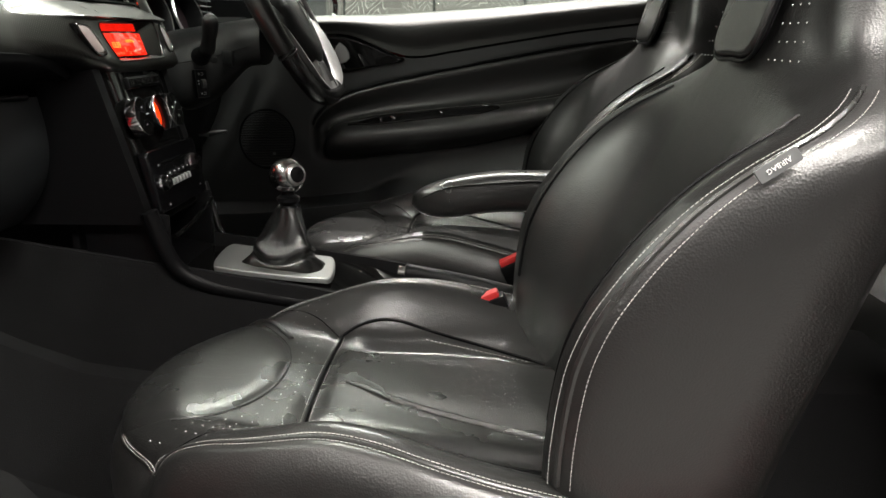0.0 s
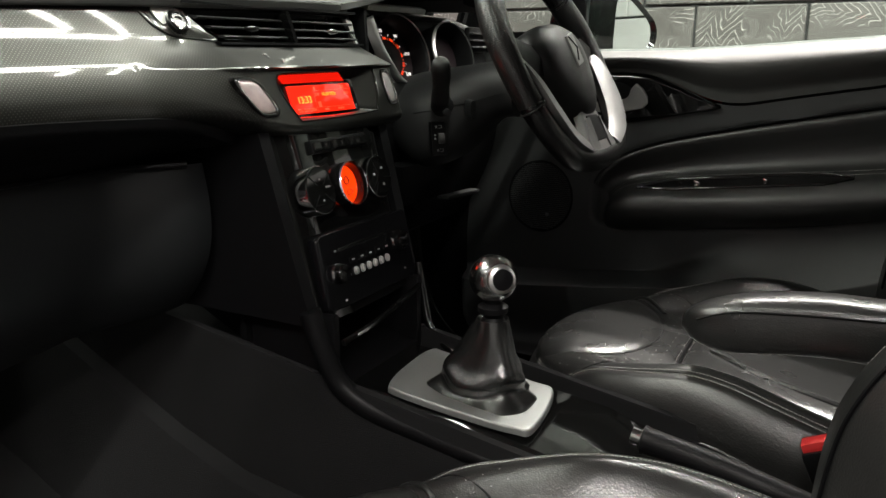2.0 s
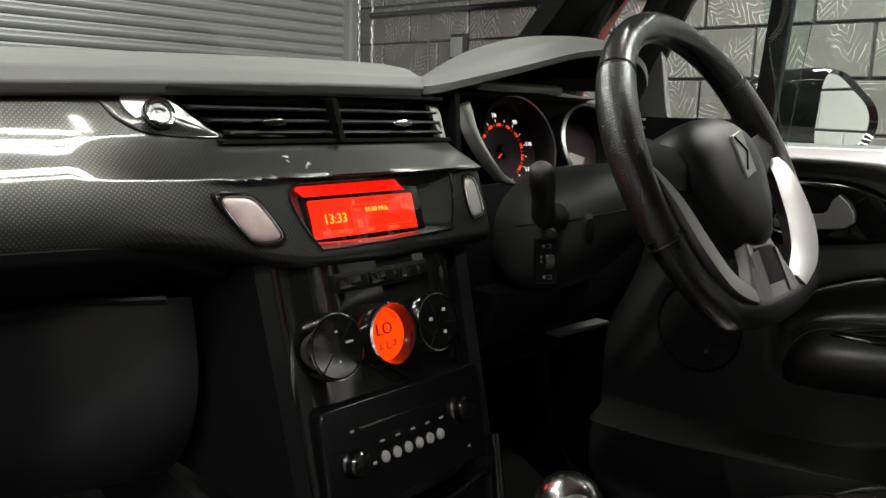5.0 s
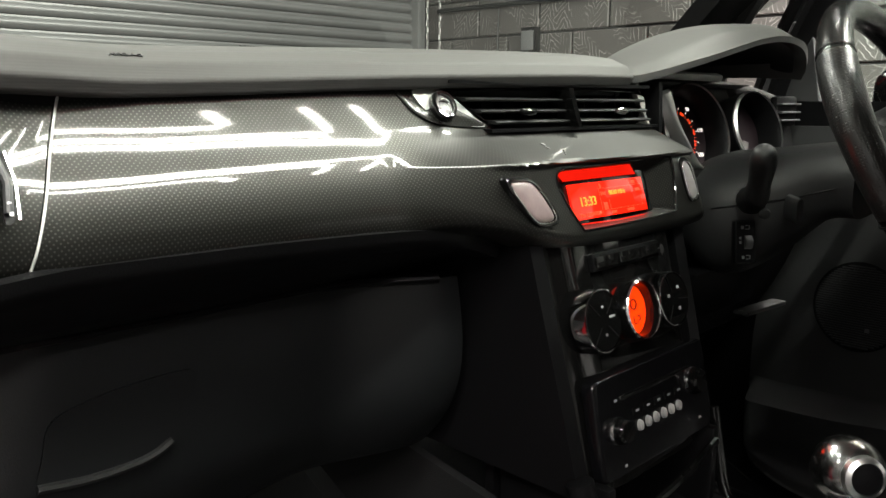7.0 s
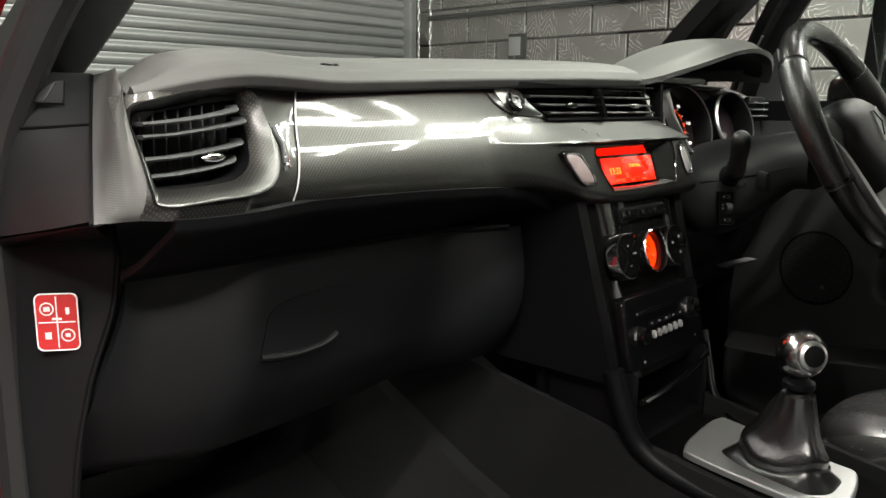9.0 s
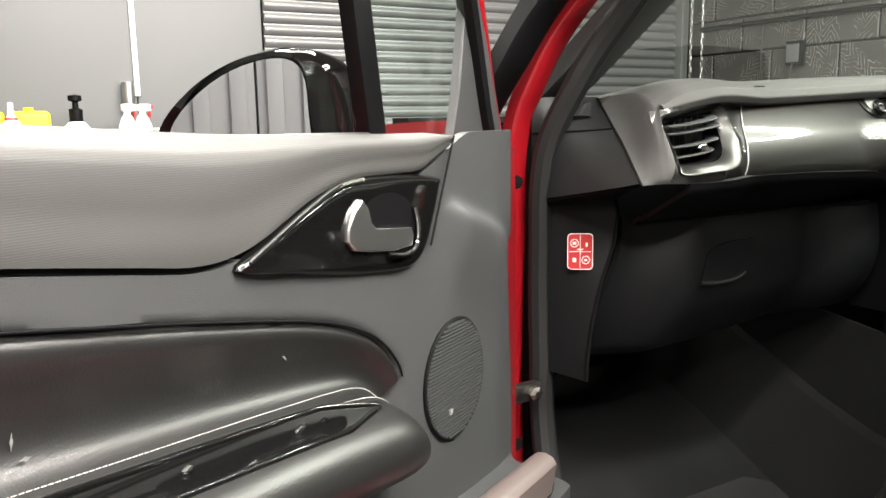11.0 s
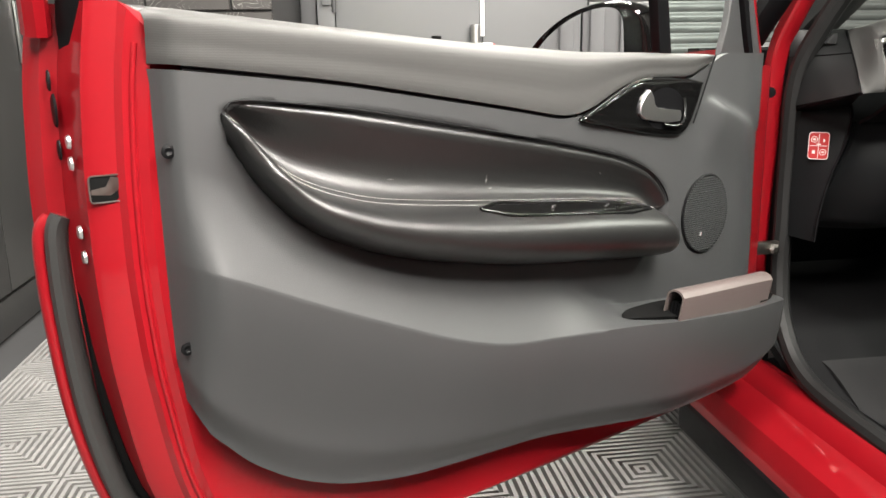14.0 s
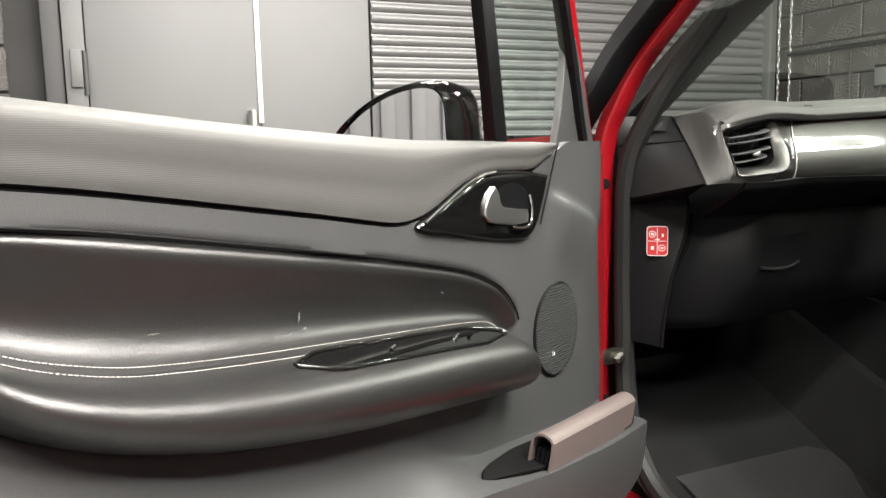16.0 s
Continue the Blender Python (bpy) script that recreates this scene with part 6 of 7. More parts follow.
part("knob_fairing", lofted([leaf(1.0, 0.002), leaf(1.0, -0.0006), leaf(0.96, -0.0014), leaf(0.86, -0.0010), leaf(0.70, -0.0006), leaf(0.2, -0.0006)]), CARBON, dash, "pointed carbon-look knob fairing", 60)
PATCH = rounded([(-0.186, 1.0060), (-0.184, 0.9960), (-0.172, 0.9860), (-0.152, 0.9790), (-0.113, 0.9760), (-0.124, 0.9850), (-0.138, 0.9965), (-0.152, 1.0055), (-0.170, 1.0085)], 44)
part("fairing_edge", lofted([[(x, band_at(x, z) + d, z) for x, z in PATCH] for d in (0.0, -0.0018)]), WORN, dash, "silver worn field round the knob")
kn = part("scent_knob", lathed([(0.001, -0.014), (0.0135, -0.014), (0.0145, 0.003), (0.0145, 0.010), (0.0125, 0.0125), (0.0100, 0.0118), (0.0095, 0.0100), (0.001, 0.0095)], 32, kf), KNOB_DARK, dash, "round dark scent knob")
part("knob_ring", lathed_ring([(0.0138, -0.014), (0.0195, -0.013), (0.0185, -0.002), (0.0168, 0.002), (0.0150, 0.0035)], 32, kf), KNOB, kn, "bright ring")
part("knob_face_ring", lathed_ring([(0.0108, 0.0118), (0.0136, 0.0112), (0.0132, 0.0128), (0.0112, 0.0126)], 32, kf), PIANO, kn, "glossy black face ring")
part("knob_mark", tubed([kf @ Vector((0.006 * math.cos(a), 0.006 * math.sin(a) * 0.8, 0.0112)) for a in np.linspace(0.3, 2.2, 12)], 0.0009, 5), GREY_PRINT, kn)

# display: recess and screen
PB = rounded([(-0.069, 0.920), (-0.067, 0.931), (-0.04, 0.932), (0.0, 0.932), (0.056, 0.931), (0.064, 0.926), (0.067, 0.900), (0.060, 0.8925), (-0.05, 0.891), (-0.064, 0.896)], 72)


part("display_recess", lofted([[(x, front_y(z) + 0.0015, z) for x, z in PR], [(x, front_y(z) + 0.012, z) for x, z in PB]], True, False), CARBON, dash, "carbon-look display recess", 30)
part("recess_lip", tubed([(x, front_y(z) - 0.0003, z) for x, z in PR], 0.0010, 6, True), PIANO, dash)
tilt = (0, -1, 0.33)
dm = face_to((-0.0035, front_y(0.911) + 0.0095, 0.9105), tilt)
disp = part("display", boxed((-0.001, 0, -0.004), (0.145, 0.052, 0.005), 0.001, dm), PIANO, dash, "lit red information display")
part("screen", boxed((0, 0, 0), (0.119, 0.0325, 0.002), 0.0005, dm), LCD, disp, "red lit screen")
part("light_strip", lofted([[(x, front_y(z) + d, z) for x, z, d in ((-0.082, 0.9385, 0.0035), (0.034, 0.9395, 0.0035), (0.050, 0.9290, 0.010), (-0.066, 0.9290, 0.010))], [(x, front_y(z) + d + 0.001, z) for x, z, d in ((-0.082, 0.9385, 0.0035), (0.034, 0.9395, 0.0035), (0.050, 0.9290, 0.010), (-0.066, 0.9290, 0.010))]]), LCD_DIM, disp, "red lit strip over the screen")
part("light_edge", tubed([(-0.064, front_y(0.925) + 0.009, 0.925), (-0.062, front_y(0.893) + 0.009, 0.892), (0.0, front_y(0.890) + 0.009, 0.8905), (0.060, front_y(0.891) + 0.009, 0.891)], 0.0007, 5), LCD_DIM, disp)
part("clock", lettering("13:33", 0.0118, dm @ pose(-0.035, -0.001, 0.0013)), LCD_TEXT, disp)
part("date", lettering("Thu 12/09/2024", 0.0052, dm @ pose(-0.035, -0.0125, 0.0013)), LCD_LINE, disp)
part("station", lettering("98.80 MHz", 0.0062, dm @ pose(0.013, 0.0045, 0.0013)), LCD_TEXT, disp)
part("band_name", lettering("TH1", 0.005, dm @ pose(-0.010, 0.0045, 0.0013)), LCD_LINE, disp)
bm = bmesh.new()
for c, s in (((0.020, 0.0095), (0.070, 0.0003)), ((-0.0155, -0.002), (0.0003, 0.026)), ((0.024, -0.0105), (0.056, 0.0003)), ((-0.002, -0.006), (0.0003, 0.009)), ((0.052, -0.006), (0.0003, 0.009))):
    box(bm, (*c, 0.0011), (*s, 0.0003), m=dm)
for c, s in (((-0.009, -0.007), (0.006, 0.007)), ((0.002, -0.0133), (0.008, 0.0024)), ((0.030, -0.0133), (0.012, 0.0024)), ((0.043, 0.0122), (0.007, 0.0032)), ((0.048, 0.0045), (0.009, 0.0028)), ((-0.012, 0.0120), (0.003, 0.004))):
    box(bm, (*c, 0.0011), (*s, 0.0002), m=dm)
part("screen_lines", bm, LCD_LINE, disp)
HZ = [(-0.152, 0.936), (-0.140, 0.9385), (-0.120, 0.9350), (-0.104, 0.9150), (-0.098, 0.9010), (-0.108, 0.8970), (-0.128, 0.9000), (-0.144, 0.9190)]
LK = [(0.121, 0.939), (0.137, 0.938), (0.143, 0.910), (0.139, 0.899), (0.124, 0.898), (0.119, 0.912)]
for o, lens, label in ((HZ, HAZARD, "clear-framed red hazard switch"), (LK, SMOKE, "clear-framed smoked door lock switch")):
    ol = rounded(o, 48)
    cx, cz = sum(p[0] for p in ol) / len(ol), sum(p[1] for p in ol) / len(ol)

    def sized(k, d):
        return [(cx + (x - cx) * k, front_y(cz + (z - cz) * k) + d, cz + (z - cz) * k) for x, z in ol]

    sw = part("side_switch", lofted([sized(1.0, 0.012), sized(1.0, -0.0015), sized(0.96, -0.0028), sized(0.86, -0.0025), sized(0.82, 0.0005)], True, False), PIANO, dash, label, 30)
    part("lens", lofted([sized(0.84, 0.001), sized(0.82, -0.0008), sized(0.76, -0.0018), sized(0.58, -0.0026), sized(0.30, -0.0031), sized(0.08, -0.0032)]), lens, sw, "translucent lens", 80)
    part("rim", tubed(sized(0.86, -0.0024), 0.0006, 6, True), CHROME, sw, "bright rim")

# lower dash, glovebox
def lower(u, v):
    x = -0.60 + 0.475 * u
    b = BAND_BOT(x)
    prof = [(band_y(x, 1.0) + 0.003, b + 0.003), (band_y(x, 1.0) + 0.006, b - 0.006), (0.085, 0.866), (0.118, 0.852), (0.122, 0.846)]
    t = v * 4
    i = min(int(t), 3)
    f = t - i
    return Vector((x, prof[i][0] * (1 - f) + prof[i + 1][0] * f, prof[i][1] * (1 - f) + prof[i + 1][1] * f))


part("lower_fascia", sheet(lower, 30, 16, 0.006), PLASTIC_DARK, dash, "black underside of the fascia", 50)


KICK_X = curve([(0.885, -0.576), (0.85, -0.580), (0.81, -0.586), (0.78, -0.598), (0.755, -0.609), (0.70, -0.624), (0.65, -0.632), (0.58, -0.636)])


def glove(u, v):
    z = 0.846 - 0.215 * v - 0.012 * math.sin(u * math.pi) * v + 0.035 * v ** 3 * (u)
    y = 0.118 + 0.050 * v - 0.026 * math.sin(math.pi * min(1, v * 1.1)) + 0.03 * smooth01(0.90, 1.0, v) + 0.050 * smooth01(0.27, 0.0, u) - 0.05 * smooth01(0.75, 1.0, u)
    left = KICK_X(0.846 - 0.215 * v) + 0.007
    return Vector((left + (-0.133 - left) * u, y, z))


gb = part("glovebox_lid", sheet(glove, 40, 30, 0.012), GLOVE, dash, "black glovebox lid", 60)
part("glove_lip", tubed([glove(0.05 + 0.9 * u, 0.005) + Vector((0, -0.004, 0.002)) for u in np.linspace(0, 1, 20)], 0.004, 8), PLASTIC_DARK, gb)
# handle: a trapezoid scoop with a lip along its foot
GH_O = [(-0.462, 0.794), (-0.430, 0.803), (-0.390, 0.806), (-0.362, 0.803), (-0.372, 0.772), (-0.385, 0.754), (-0.400, 0.747), (-0.440, 0.745), (-0.472, 0.748), (-0.470, 0.770)]


def glove_y(x, z):
    v = (0.846 - z) / 0.22
    left = KICK_X(0.846 - 0.215 * v) + 0.007
    u = (x - left) / (-0.133 - left)
    return glove(u, v).y


carve(gb, prism_y(rounded(GH_O, 40), 0.0, 0.25))
gh = part("glove_handle", lofted([[(x + (-0.417 - x) * k, glove_y(x, z) + d, z + (0.772 - z) * k) for x, z in rounded(GH_O, 40)] for k, d in ((0.0, -0.001), (0.03, 0.002), (0.10, 0.020), (0.5, 0.024), (0.95, 0.024))]), GLOVE, gb, "recessed black glovebox handle", 50)
part("handle_flap", sheet(lambda u, v: (-0.462 + 0.088 * u + 0.006 * v, glove_y(-0.42, 0.78) + 0.004 + 0.010 * v, 0.793 + 0.008 * u - 0.026 * v), 14, 6, 0.003), GLOVE, gh, "dark grey pull flap")
part("handle_lip", tubed([(q.x, glove_y(q.x, q.y) - 0.001, q.y) for q in spline([(-0.474, 0.750, 0), (-0.440, 0.7455, 0), (-0.402, 0.747, 0), (-0.382, 0.756, 0)], 20)], 0.0035, 8), FASCIA, gh)

# dash end by the door: skin, upper end cap, kick trim, pictogram label
END = spline([(-0.560, 0.240, 1.013), (-0.584, 0.190, 0.984), (-0.610, 0.135, 0.953), (-0.645, 0.060, 0.902)], 30)


def pod_skin(u, v):
    """Soft skin that wraps the dash end, from the vent to the end cap."""
    top = dash_pad(0.0, 0.20 + 0.62 * u)
    lowr = Vector((-0.606, 0.062, 0.900)).lerp(END[-1], u)
    a = Vector((-0.613, band_at(-0.613, 0.985 - 0.08 * v) + 0.002, 0.990 - 0.085 * v))
    b = END[min(29, round(v * 29))]
    t0, t1 = dash_pad(0.0, 0.20), dash_pad(0.0, 0.82)
    lin = a.lerp(b, u)
    edge = (top - t0.lerp(t1, u)) * (1 - v)
    bulge = math.sin(u * math.pi) * math.sin(min(1, v * 1.0) * math.pi) ** 0.7 * 0.009
    return lin + edge + Vector((-bulge, -bulge * 0.8, 0))


part("pod_skin", sheet(pod_skin, 20, 29, 0.0), DASH_SKIN, dash, "grey soft skin round the dash end", 70)


def end_cap(u, v):
    q = END[min(29, round(v * 29))]
    seal = Vector((-0.654, 0.272, q.z - 0.006 * v - 0.030 * smooth01(0.4, 1.0, v)))
    return seal.lerp(q + Vector((0.002, 0.004, 0)), u) + Vector((0, -0.006 * math.sin(u * math.pi), 0.002))


ep = part("end_cap", sheet(end_cap, 14, 29, 0.008), FASCIA, dash, "dark grey end cap beside the door", 60)
part("panel_gap", tubed([end_cap(u, 0.52) + Vector((0, -0.002, 0)) for u in np.linspace(0, 1, 12)], 0.0014, 6), PLASTIC_DARK, ep)
part("skin_gap", tubed([q + Vector((-0.001, -0.002, 0)) for q in END], 0.0016, 6), PLASTIC_DARK, ep)
dmm = face_to((-0.6095, 0.2165, 0.9965), (-0.6, -1, 0.2))
part("demister", plated([(-0.019, -0.009), (0.013, -0.010), (0.014, 0.010), (0.006, 0.010)], 0.004, dmm, 0.001), PLASTIC_DARK, ep, "small black demister grille")
part("demister_bar", boxed((0, 0, 0.0045), (0.0018, 0.018, 0.001), 0.0, dmm @ pose(0.002, 0, 0, 0, 0, -32)), FASCIA, ep)


def kick(u, v):
    z = 0.885 - 0.268 * v
    return Vector((-0.652 + (KICK_X(z) + 0.652) * u, 0.262 - 0.090 * u ** 0.9 + 0.014 * smooth01(0.12, 0.0, v), z))


kp = part("kick_trim", sheet(kick, 14, 40, 0.006), GLOVE, dash, "black kick trim", 60)
part("kick_edge", tubed([kick(1.0, v) + Vector((0.001, -0.001, 0)) for v in np.linspace(0, 1, 30)], 0.003, 8), PLASTIC_DARK, kp)
part("cap_underside", lofted([[END[-1], END[-1] + Vector((0.0, 0.06, -0.012)), (-0.585, 0.175, 0.872)], [Vector((-0.652, 0.268, 0.866)), Vector((-0.652, 0.274, 0.862)), Vector((-0.652, 0.268, 0.858))]], True, True), PLASTIC_DARK, ep)
label_m = face_to((-0.6235, 0.1985, 0.799), (-0.75, -1, 0.0))
lab = thing("warning_label", "red pictogram label with white outline on the kick panel", "label", at=label_m)
part("paper", plated(rounded_rect(0.036, 0.052, 0.006), 0.0012, Matrix(), 0.0003), RED_PLASTIC, lab)
bm = ring_plate(bmesh.new(), rounded_rect(0.036, 0.052, 0.006), rounded_rect(0.0335, 0.0495, 0.005), 0.0018)
box(bm, (0, 0, 0.0014), (0.030, 0.001, 0.0008))
box(bm, (0, 0, 0.0014), (0.001, 0.046, 0.0008))
for x, y, r in ((-0.008, 0.012, 0.006), (0.008, -0.012, 0.006)):
    ring_plate(bm, circle(r, 20, (x, y)), circle(r - 0.0012, 20, (x, y)), 0.0018)
for x, y, w, h in ((-0.008, 0.012, 0.005, 0.004), (0.009, 0.010, 0.003, 0.006), (-0.008, -0.012, 0.005, 0.006), (0.008, -0.012, 0.004, 0.003), (0.0, 0.003, 0.008, 0.002)):
    box(bm, (x, y, 0.0016), (w, h, 0.0006))
part("print", bm, WHITE, lab, "white pictograms")

# centre stack
def stack_y(z):
    return -0.012 - 0.26 * (0.875 - z)


STACK_L, STACK_R = -0.112, 0.112
def stack(u, v):
    z = 0.880 - 0.21 * v
    x = STACK_L + (STACK_R - STACK_L) * u
    return Vector((x * (1 - 0.06 * v), stack_y(z) + 0.02 * abs(2 * u - 1) ** 6, z))


st = part("centre_panel", sheet(stack, 24, 24, 0.01), PIANO, dash, "piano-black centre console panel", 50)
for x in (STACK_L - 0.003, STACK_R + 0.003):
    rings = [[(x * (1 - 0.06 * v) - 0.006, stack_y(0.88 - 0.21 * v) + 0.008, 0.88 - 0.21 * v), (x * (1 - 0.06 * v) + 0.006, stack_y(0.88 - 0.21 * v) + 0.004, 0.88 - 0.21 * v), (x * (1 - 0.06 * v) + 0.006, 0.16, 0.88 - 0.21 * v), (x * (1 - 0.06 * v) - 0.006, 0.16, 0.88 - 0.21 * v)] for v in np.linspace(0, 1, 12)]
    part("panel_side", lofted(rings), PLASTIC_DARK, st, "black panel side")
fn = (0, -1, 0.26)
part("vent_bar", boxed((0, 0, 0.002), (0.110, 0.016, 0.006), 0.002, face_to((0.0, stack_y(0.858), 0.858), fn)), PLASTIC_DARK, st, "row of small black switches")
for i in range(3):
    part("switch", boxed((-0.036 + 0.036 * i, 0, 0.006), (0.033, 0.010, 0.003), 0.001, face_to((0.0, stack_y(0.858), 0.858), fn)), PIANO, st)


def dial(x, z, r, face, label):
    m = face_to((x, stack_y(z) - 0.003, z), fn)
    d = part("dial", lathed([(0.001, 0), (r, 0), (r, 0.012), (r * 0.93, 0.015), (0.001, 0.015)], 40, m), face, st, label)
    part("bezel", lathed_ring([(r, 0.002), (r * 1.05, 0.001), (r * 1.05, 0.009), (r * 1.02, 0.0148), (r * 0.985, 0.0152)], 40, m), CHROME if face is not LCD_ORANGE else PIANO, d, "bright bezel" if face is not LCD_ORANGE else "")
    return d, m


d, m = dial(-0.072, 0.812, 0.0265, PIANO, "round black climate control with printed arrows")
for q in range(4):
    part("button_gap", boxed((0, 0.016, 0.0152), (0.0007, 0.017, 0.0006), 0.0, m @ Matrix.Rotation(q * math.pi / 2 + math.pi / 4, 4, "Z")), PLASTIC_DARK, d)
for c, w in (((0.012, 0.002), 0.008), ((0.0, 0.012), 0.0025), ((0.0, -0.012), 0.0025)):
    part("mark", boxed((*c, 0.0154), (w, 0.002, 0.0004), 0.0, m), GREY_PRINT, d)
m = face_to((-0.011, stack_y(0.811) - 0.003, 0.811), fn)
d = part("dial", lathed([(0.001, 0.0), (0.0228, 0.0), (0.0228, 0.003), (0.001, 0.003)], 44, m), LCD_ORANGE, st, "round lit orange-red climate display")
part("well", lathed_ring([(0.0228, 0.001), (0.0228, 0.004), (0.0246, 0.0150), (0.0252, 0.0165), (0.0262, 0.0150), (0.0262, 0.0)], 44, m), PIANO, d, "glossy black well round the display")
part("bezel", lathed_ring([(0.0248, 0.0152), (0.0262, 0.0130), (0.0268, 0.0155), (0.0256, 0.0172)], 44, m), CHROME, d, "bright bezel")
m = m @ pose(0, 0, -0.0122)
part("text", lettering("LO", 0.015, m @ pose(0.0, 0.004, 0.0156)), LCD_DARK, d)
bm = bmesh.new()
for c, s in (((-0.006, -0.012), (0.005, 0.0012)), ((-0.007, -0.009), (0.0012, 0.004)), ((0.001, -0.010), (0.0012, 0.007)), ((0.004, -0.013), (0.005, 0.0012)), ((0.009, -0.007), (0.004, 0.0012)), ((0.009, -0.011), (0.004, 0.0012)), ((0.011, -0.009), (0.0012, 0.005))):
    box(bm, (*c, 0.0157), (*s, 0.0004), m=m)
part("segments", bm, LCD_DARK, d)
d, m = dial(0.045, 0.811, 0.0255, PIANO, "round black fan control with printed symbols")
for q in range(3):
    part("button_gap", boxed((0, 0.016, 0.0152), (0.0007, 0.017, 0.0006), 0.0, m @ Matrix.Rotation(q * math.pi * 2 / 3 + 0.4, 4, "Z")), PLASTIC_DARK, d)
for c in ((-0.010, 0.004), (0.008, 0.010), (0.006, -0.010)):
    part("mark", boxed((*c, 0.0154), (0.004, 0.003, 0.0004), 0.0, m), GREY_PRINT, d)

# radio
rm = face_to((0.0, stack_y(0.722) + 0.003, 0.722), (0, -1, 0.20))
radio = part("radio", plated(rounded_rect(0.190, 0.088, 0.008), 0.012, rm, 0.004), RADIO, dash, "black radio with pale grey preset buttons")
part("disc_slot", boxed((0, 0.022, 0.012), (0.12, 0.004, 0.003), 0.001, rm), PIANO, radio)
for i in range(6):
    part("preset", lathed([(0.0001, 0.0), (0.0048, 0.0), (0.0042, 0.003), (0.0001, 0.004)], 14, rm @ pose(-0.034 + 0.0134 * i, -0.008, 0.012) @ Matrix.Diagonal((0.78, 1.05, 1, 1))), PRESET, radio, "pale grey preset button")
for x, z, r in ((-0.067, -0.004, 0.011), (0.064, 0.008, 0.0125)):
    k = part("knob", lathed([(0.0001, 0.0), (r, 0.0), (r * 0.95, 0.009), (r * 0.8, 0.011), (0.0001, 0.0115)], 24, rm @ pose(x, z, 0.012)), PIANO, radio, "round black knob")
    part("ring", lathed_ring([(r * 1.0, 0.0), (r * 1.12, 0.0), (r * 1.06, 0.003)], 24, rm @ pose(x, z, 0.012)), CHROME, k)
for i in range(5):
    key = part("button", boxed((-0.036 + 0.018 * i, 0.006, 0.0125), (0.014, 0.007, 0.001), 0.0005, rm, 1), PIANO, radio)
    part("mark", boxed((-0.036 + 0.018 * i, 0.006, 0.0132), (0.005, 0.0018, 0.0003), 0.0, rm), GREY_PRINT, key)
for c in ((-0.066, 0.022), (-0.046, -0.010), (-0.062, -0.036), (0.070, -0.030)):
    part("mark", boxed((*c, 0.0123), (0.004, 0.0022, 0.0003), 0.0, rm), GREY_PRINT, radio)
# bay under the radio
for x in (-0.092, 0.092):
    part("bay_side", boxed((x, -0.015, 0.630), (0.012, 0.12, 0.10), 0.004), PLASTIC_DARK, dash)
part("bay_back", boxed((0, 0.06, 0.63), (0.19, 0.01, 0.10)), PLASTIC_DARK, dash)
part("bay_lip", tubed(spline([(-0.088, -0.080, 0.648), (-0.04, -0.086, 0.655), (0.02, -0.086, 0.664), (0.088, -0.076, 0.668)], 20), 0.004, 8), PIANO, dash)

# instrument hood and gauges
HOOD_Z = curve([(0.12, 1.026), (0.141, 1.034), (0.20, 1.051), (0.30, 1.075), (0.36, 1.088), (0.42, 1.095), (0.48, 1.096), (0.54, 1.090), (0.58, 1.075), (0.60, 1.055), (0.61, 1.035)])


def hood(u, v):
    k = 4 * u * (1 - u)
    x0 = 0.125 + 0.484 * u
    xl, xr = 0.125 + 0.19 * v, 0.609 - 0.10 * v
    back = HOOD_Z(x0) * (1 - v) + (1.045 + 0.042 * k ** 0.8) * v
    return Vector((xl + (xr - xl) * u, 0.072 - 0.045 * k ** 0.6 + 0.19 * v + 0.02 * v * k, back + 0.012 * math.sin(v * math.pi) * k - 0.012 * v ** 3 - 0.013 * k ** 0.3 * smooth01(0.14, 0.0, v) ** 1.4))


hd = part("instrument_hood", sheet(hood, 50, 32, 0.008), DASH_SKIN, dash, "grey soft instrument hood", 60)
part("hood_lining", sheet(lambda u, v: hood(0.02 + 0.96 * u, 0.06 + 0.92 * v) + Vector((0, 0.006, -0.013)), 30, 6, 0.0), PLASTIC_DARK, hd)
part("hood_back", sheet(lambda u, v: hood(u, 1.0) + Vector((0, 0.02 * v, -0.12 * v)), 30, 4, 0.004), PLASTIC_DARK, hd)
part("cluster_ledge", boxed((0, 0, 0), (0.185, 0.014, 0.010), 0.003, pose(0.410, 0.150, 1.034, 20, 0, 0)), LEDGE, dash, "pale ledge under the hood")
part("cluster_shelf", boxed((0, 0, 0), (0.46, 0.11, 0.006), 0.002, pose(0.38, 0.205, 1.022)), PLASTIC_DARK, dash)
part("cluster_panel", sheet(lambda u, v: (0.185 + 0.42 * u, 0.165 - 0.05 * v, 1.022 - 0.17 * v), 8, 6, 0.006), PLASTIC_DARK, dash)
part("cluster_cheek", sheet(lambda u, v: (0.178 + 0.012 * v + 0.012 * u, 0.055 + 0.12 * u, 1.020 - 0.13 * v), 6, 8, 0.006), PLASTIC_DARK, dash)
rail_line = spline([(0.187, 0.057, 1.008), (0.190, 0.055, 1.000), (0.200, 0.050, 0.973), (0.222, 0.045, 0.945), (0.254, 0.050, 0.926), (0.298, 0.060, 0.914)], 26)
rail_rings = []
